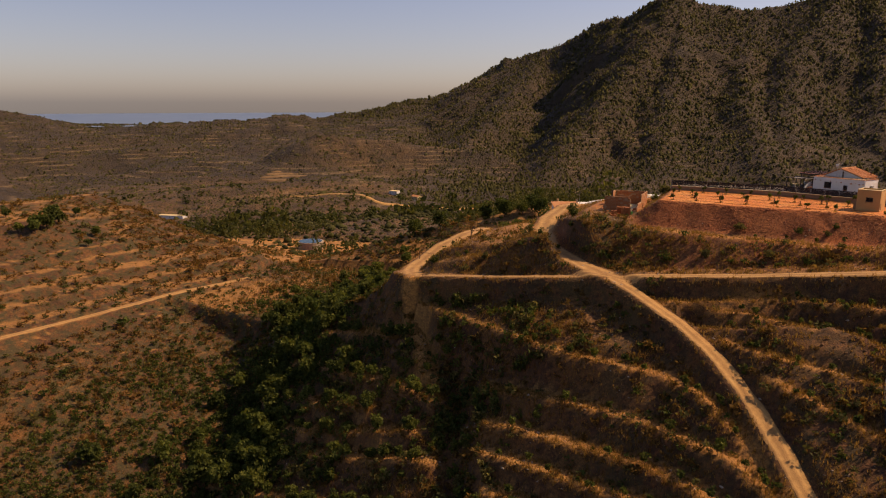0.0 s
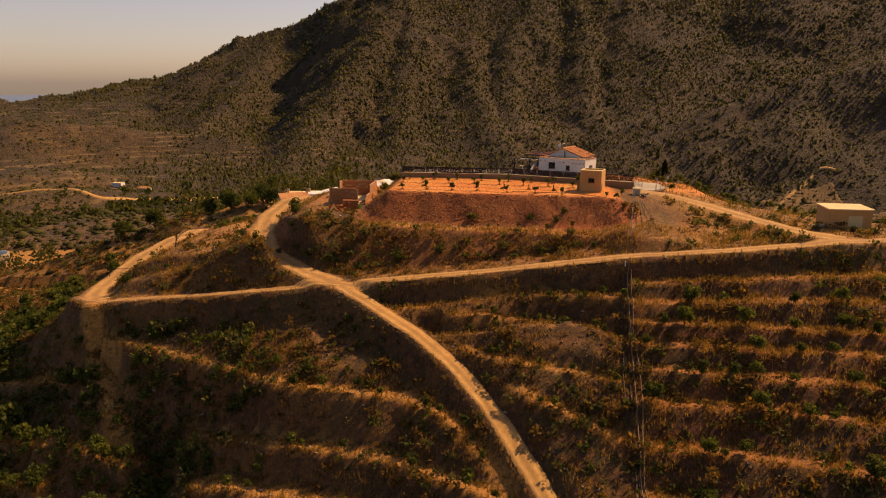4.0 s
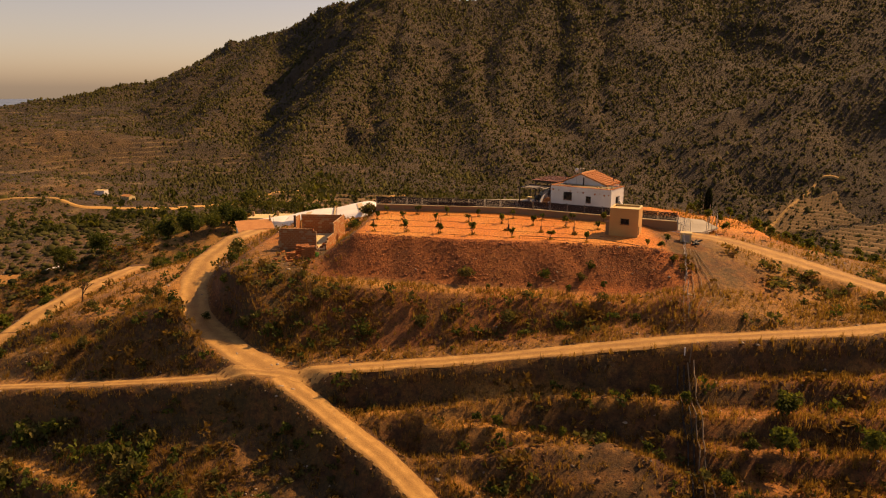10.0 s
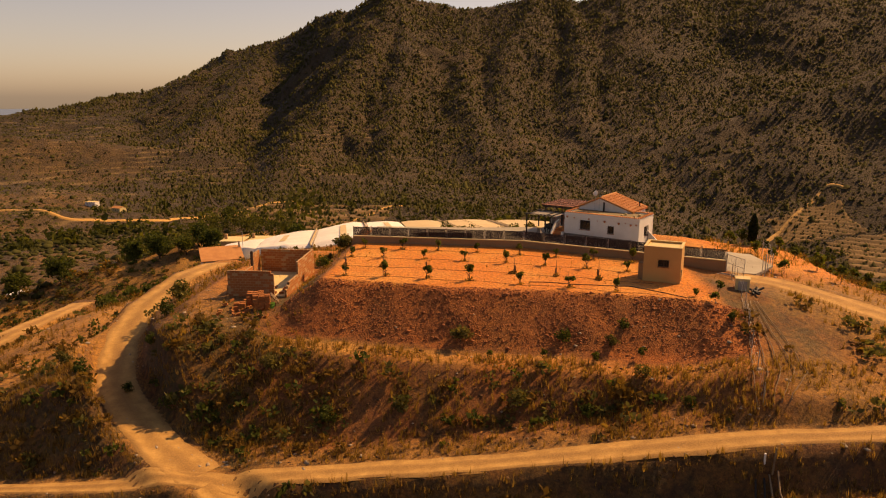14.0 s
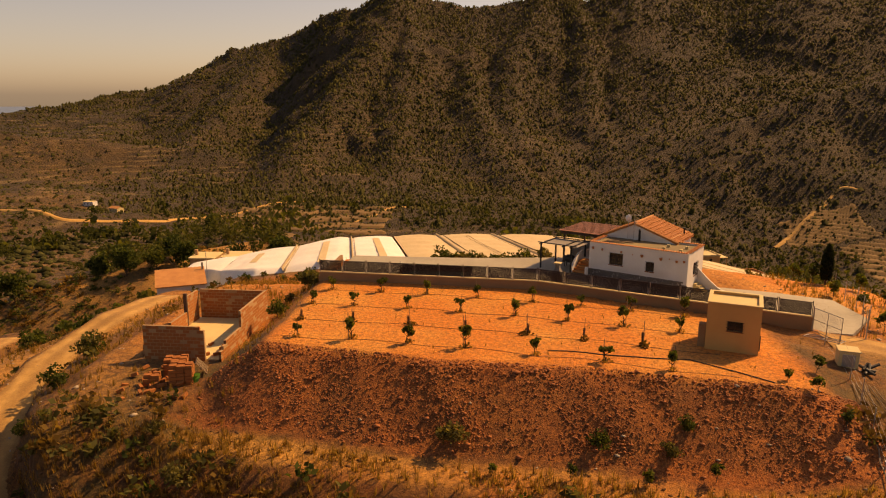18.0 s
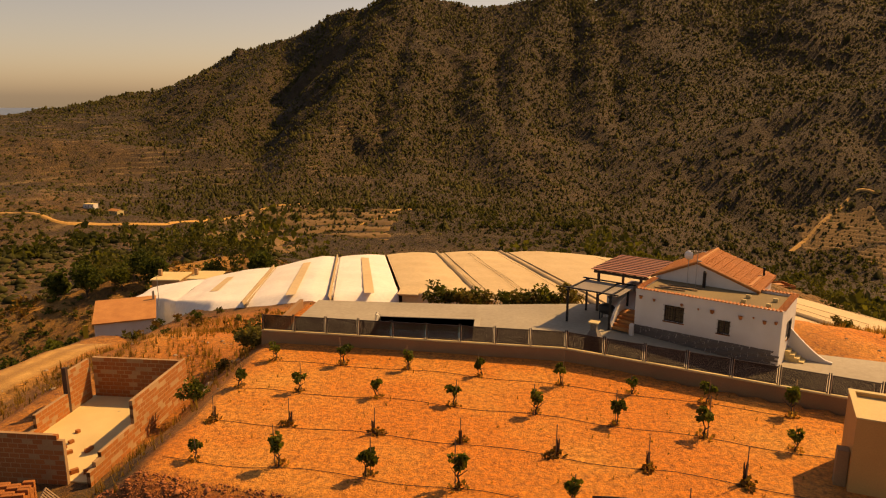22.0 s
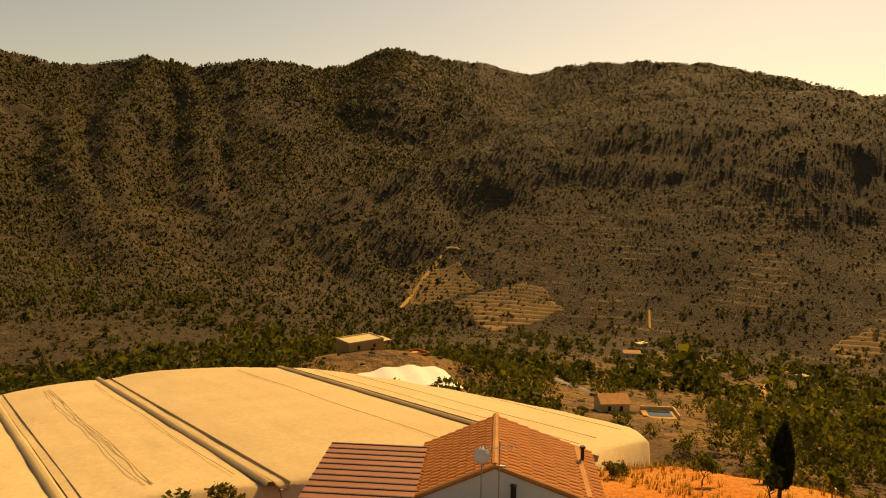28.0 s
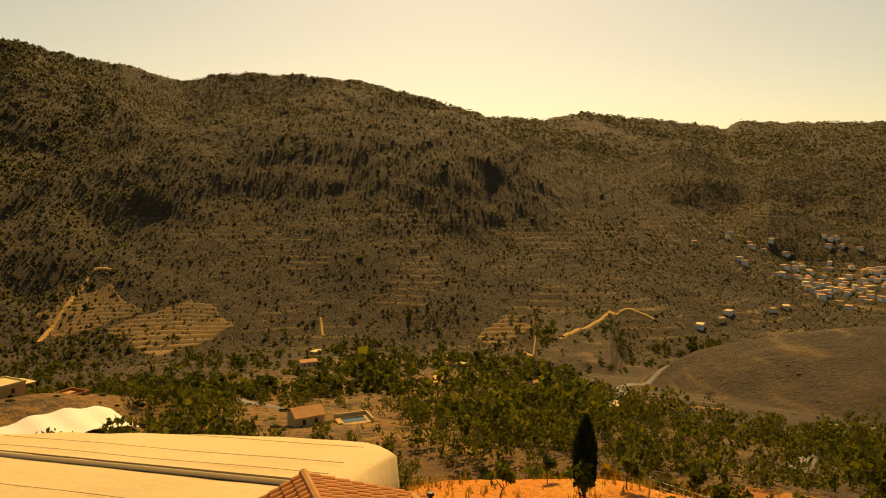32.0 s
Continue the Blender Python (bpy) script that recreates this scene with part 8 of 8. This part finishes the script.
def stone_shape(seed):
    rg = np.random.default_rng(seed)
    v = np.array([(1, 0, 0), (0, 1, 0), (-1, 0, 0), (0, -1, 0), (0, 0, 0.8), (0, 0, -0.6), (0.7, 0.7, 0.35), (-0.7, -0.6, 0.4)], float)
    v = v * (1 + 0.35 * (rg.random((8, 1)) - 0.5)) * np.array([1.1, 0.8, 0.7])
    f = np.array([(0, 6, 4), (6, 1, 4), (1, 2, 4), (2, 7, 4), (7, 3, 4), (3, 0, 4), (0, 1, 6), (2, 3, 7), (1, 0, 5), (2, 1, 5), (3, 2, 5), (0, 3, 5)])
    return v, f


n = 26000
x = rng.uniform(-19, 19, n)
y = front_edge(x) - rng.uniform(-0.2, 4.8, n)
ok = rng.random(n) < 0.62 + 0.6 * fbm(x / 2.5, y / 2.5, 3, 570)
x, y = x[ok][:15000], y[ok][:15000]
s_ = np.minimum(rng.lognormal(-3.15, 0.5, len(x)), 0.26)
scatter("scree", "broken red rocks over the steep orchard bank", "stones", [stone_shape(k) for k in range(6)], x, y, land(x, y), s_, s_, ROCK, rng)
n = 14000
x, y = rng.uniform(-70, 60, n), rng.uniform(-45, 45, n)
ok = rng.random(n) < 0.3 + 0.9 * fbm(x / 6, y / 6, 3, 580)
x, y = x[ok][:4200], y[ok][:4200]
s_ = np.minimum(rng.lognormal(-2.5, 0.55, len(x)), 0.3)
gz = land(x, y)
ok = ~((x > -16) & (x < 21) & (y > 17))
scatter("loose_stones", "loose pale stones on the soil and tracks", "stones", [stone_shape(10 + k) for k in range(5)], x[ok], y[ok], gz[ok], s_[ok], s_[ok], PALE_ROCK, rng)

n = 26000
x, y = rng.uniform(-60, 58, n), rng.uniform(-45, 20, n)
dr = np.min([along(ROADS[k][0], x, y)[0] - ROADS[k][1] / 2 for k in ROADS], axis=0)
ok = (rng.random(n) < 0.42 + 1.1 * fbm(x / 4, y / 4, 3, 590)) & (y < front_edge(x) - 5) & (dr > 0.1)
x, y = x[ok][:10000], y[ok][:10000]
s_ = np.minimum(rng.lognormal(-2.3, 0.5, len(x)), 0.35)
scatter("earth_clods", "dry brown clods of earth over the slopes", "clods", [stone_shape(20 + k) for k in range(5)], x, y, land(x, y), s_, s_ * 0.9, CLOD, rng)
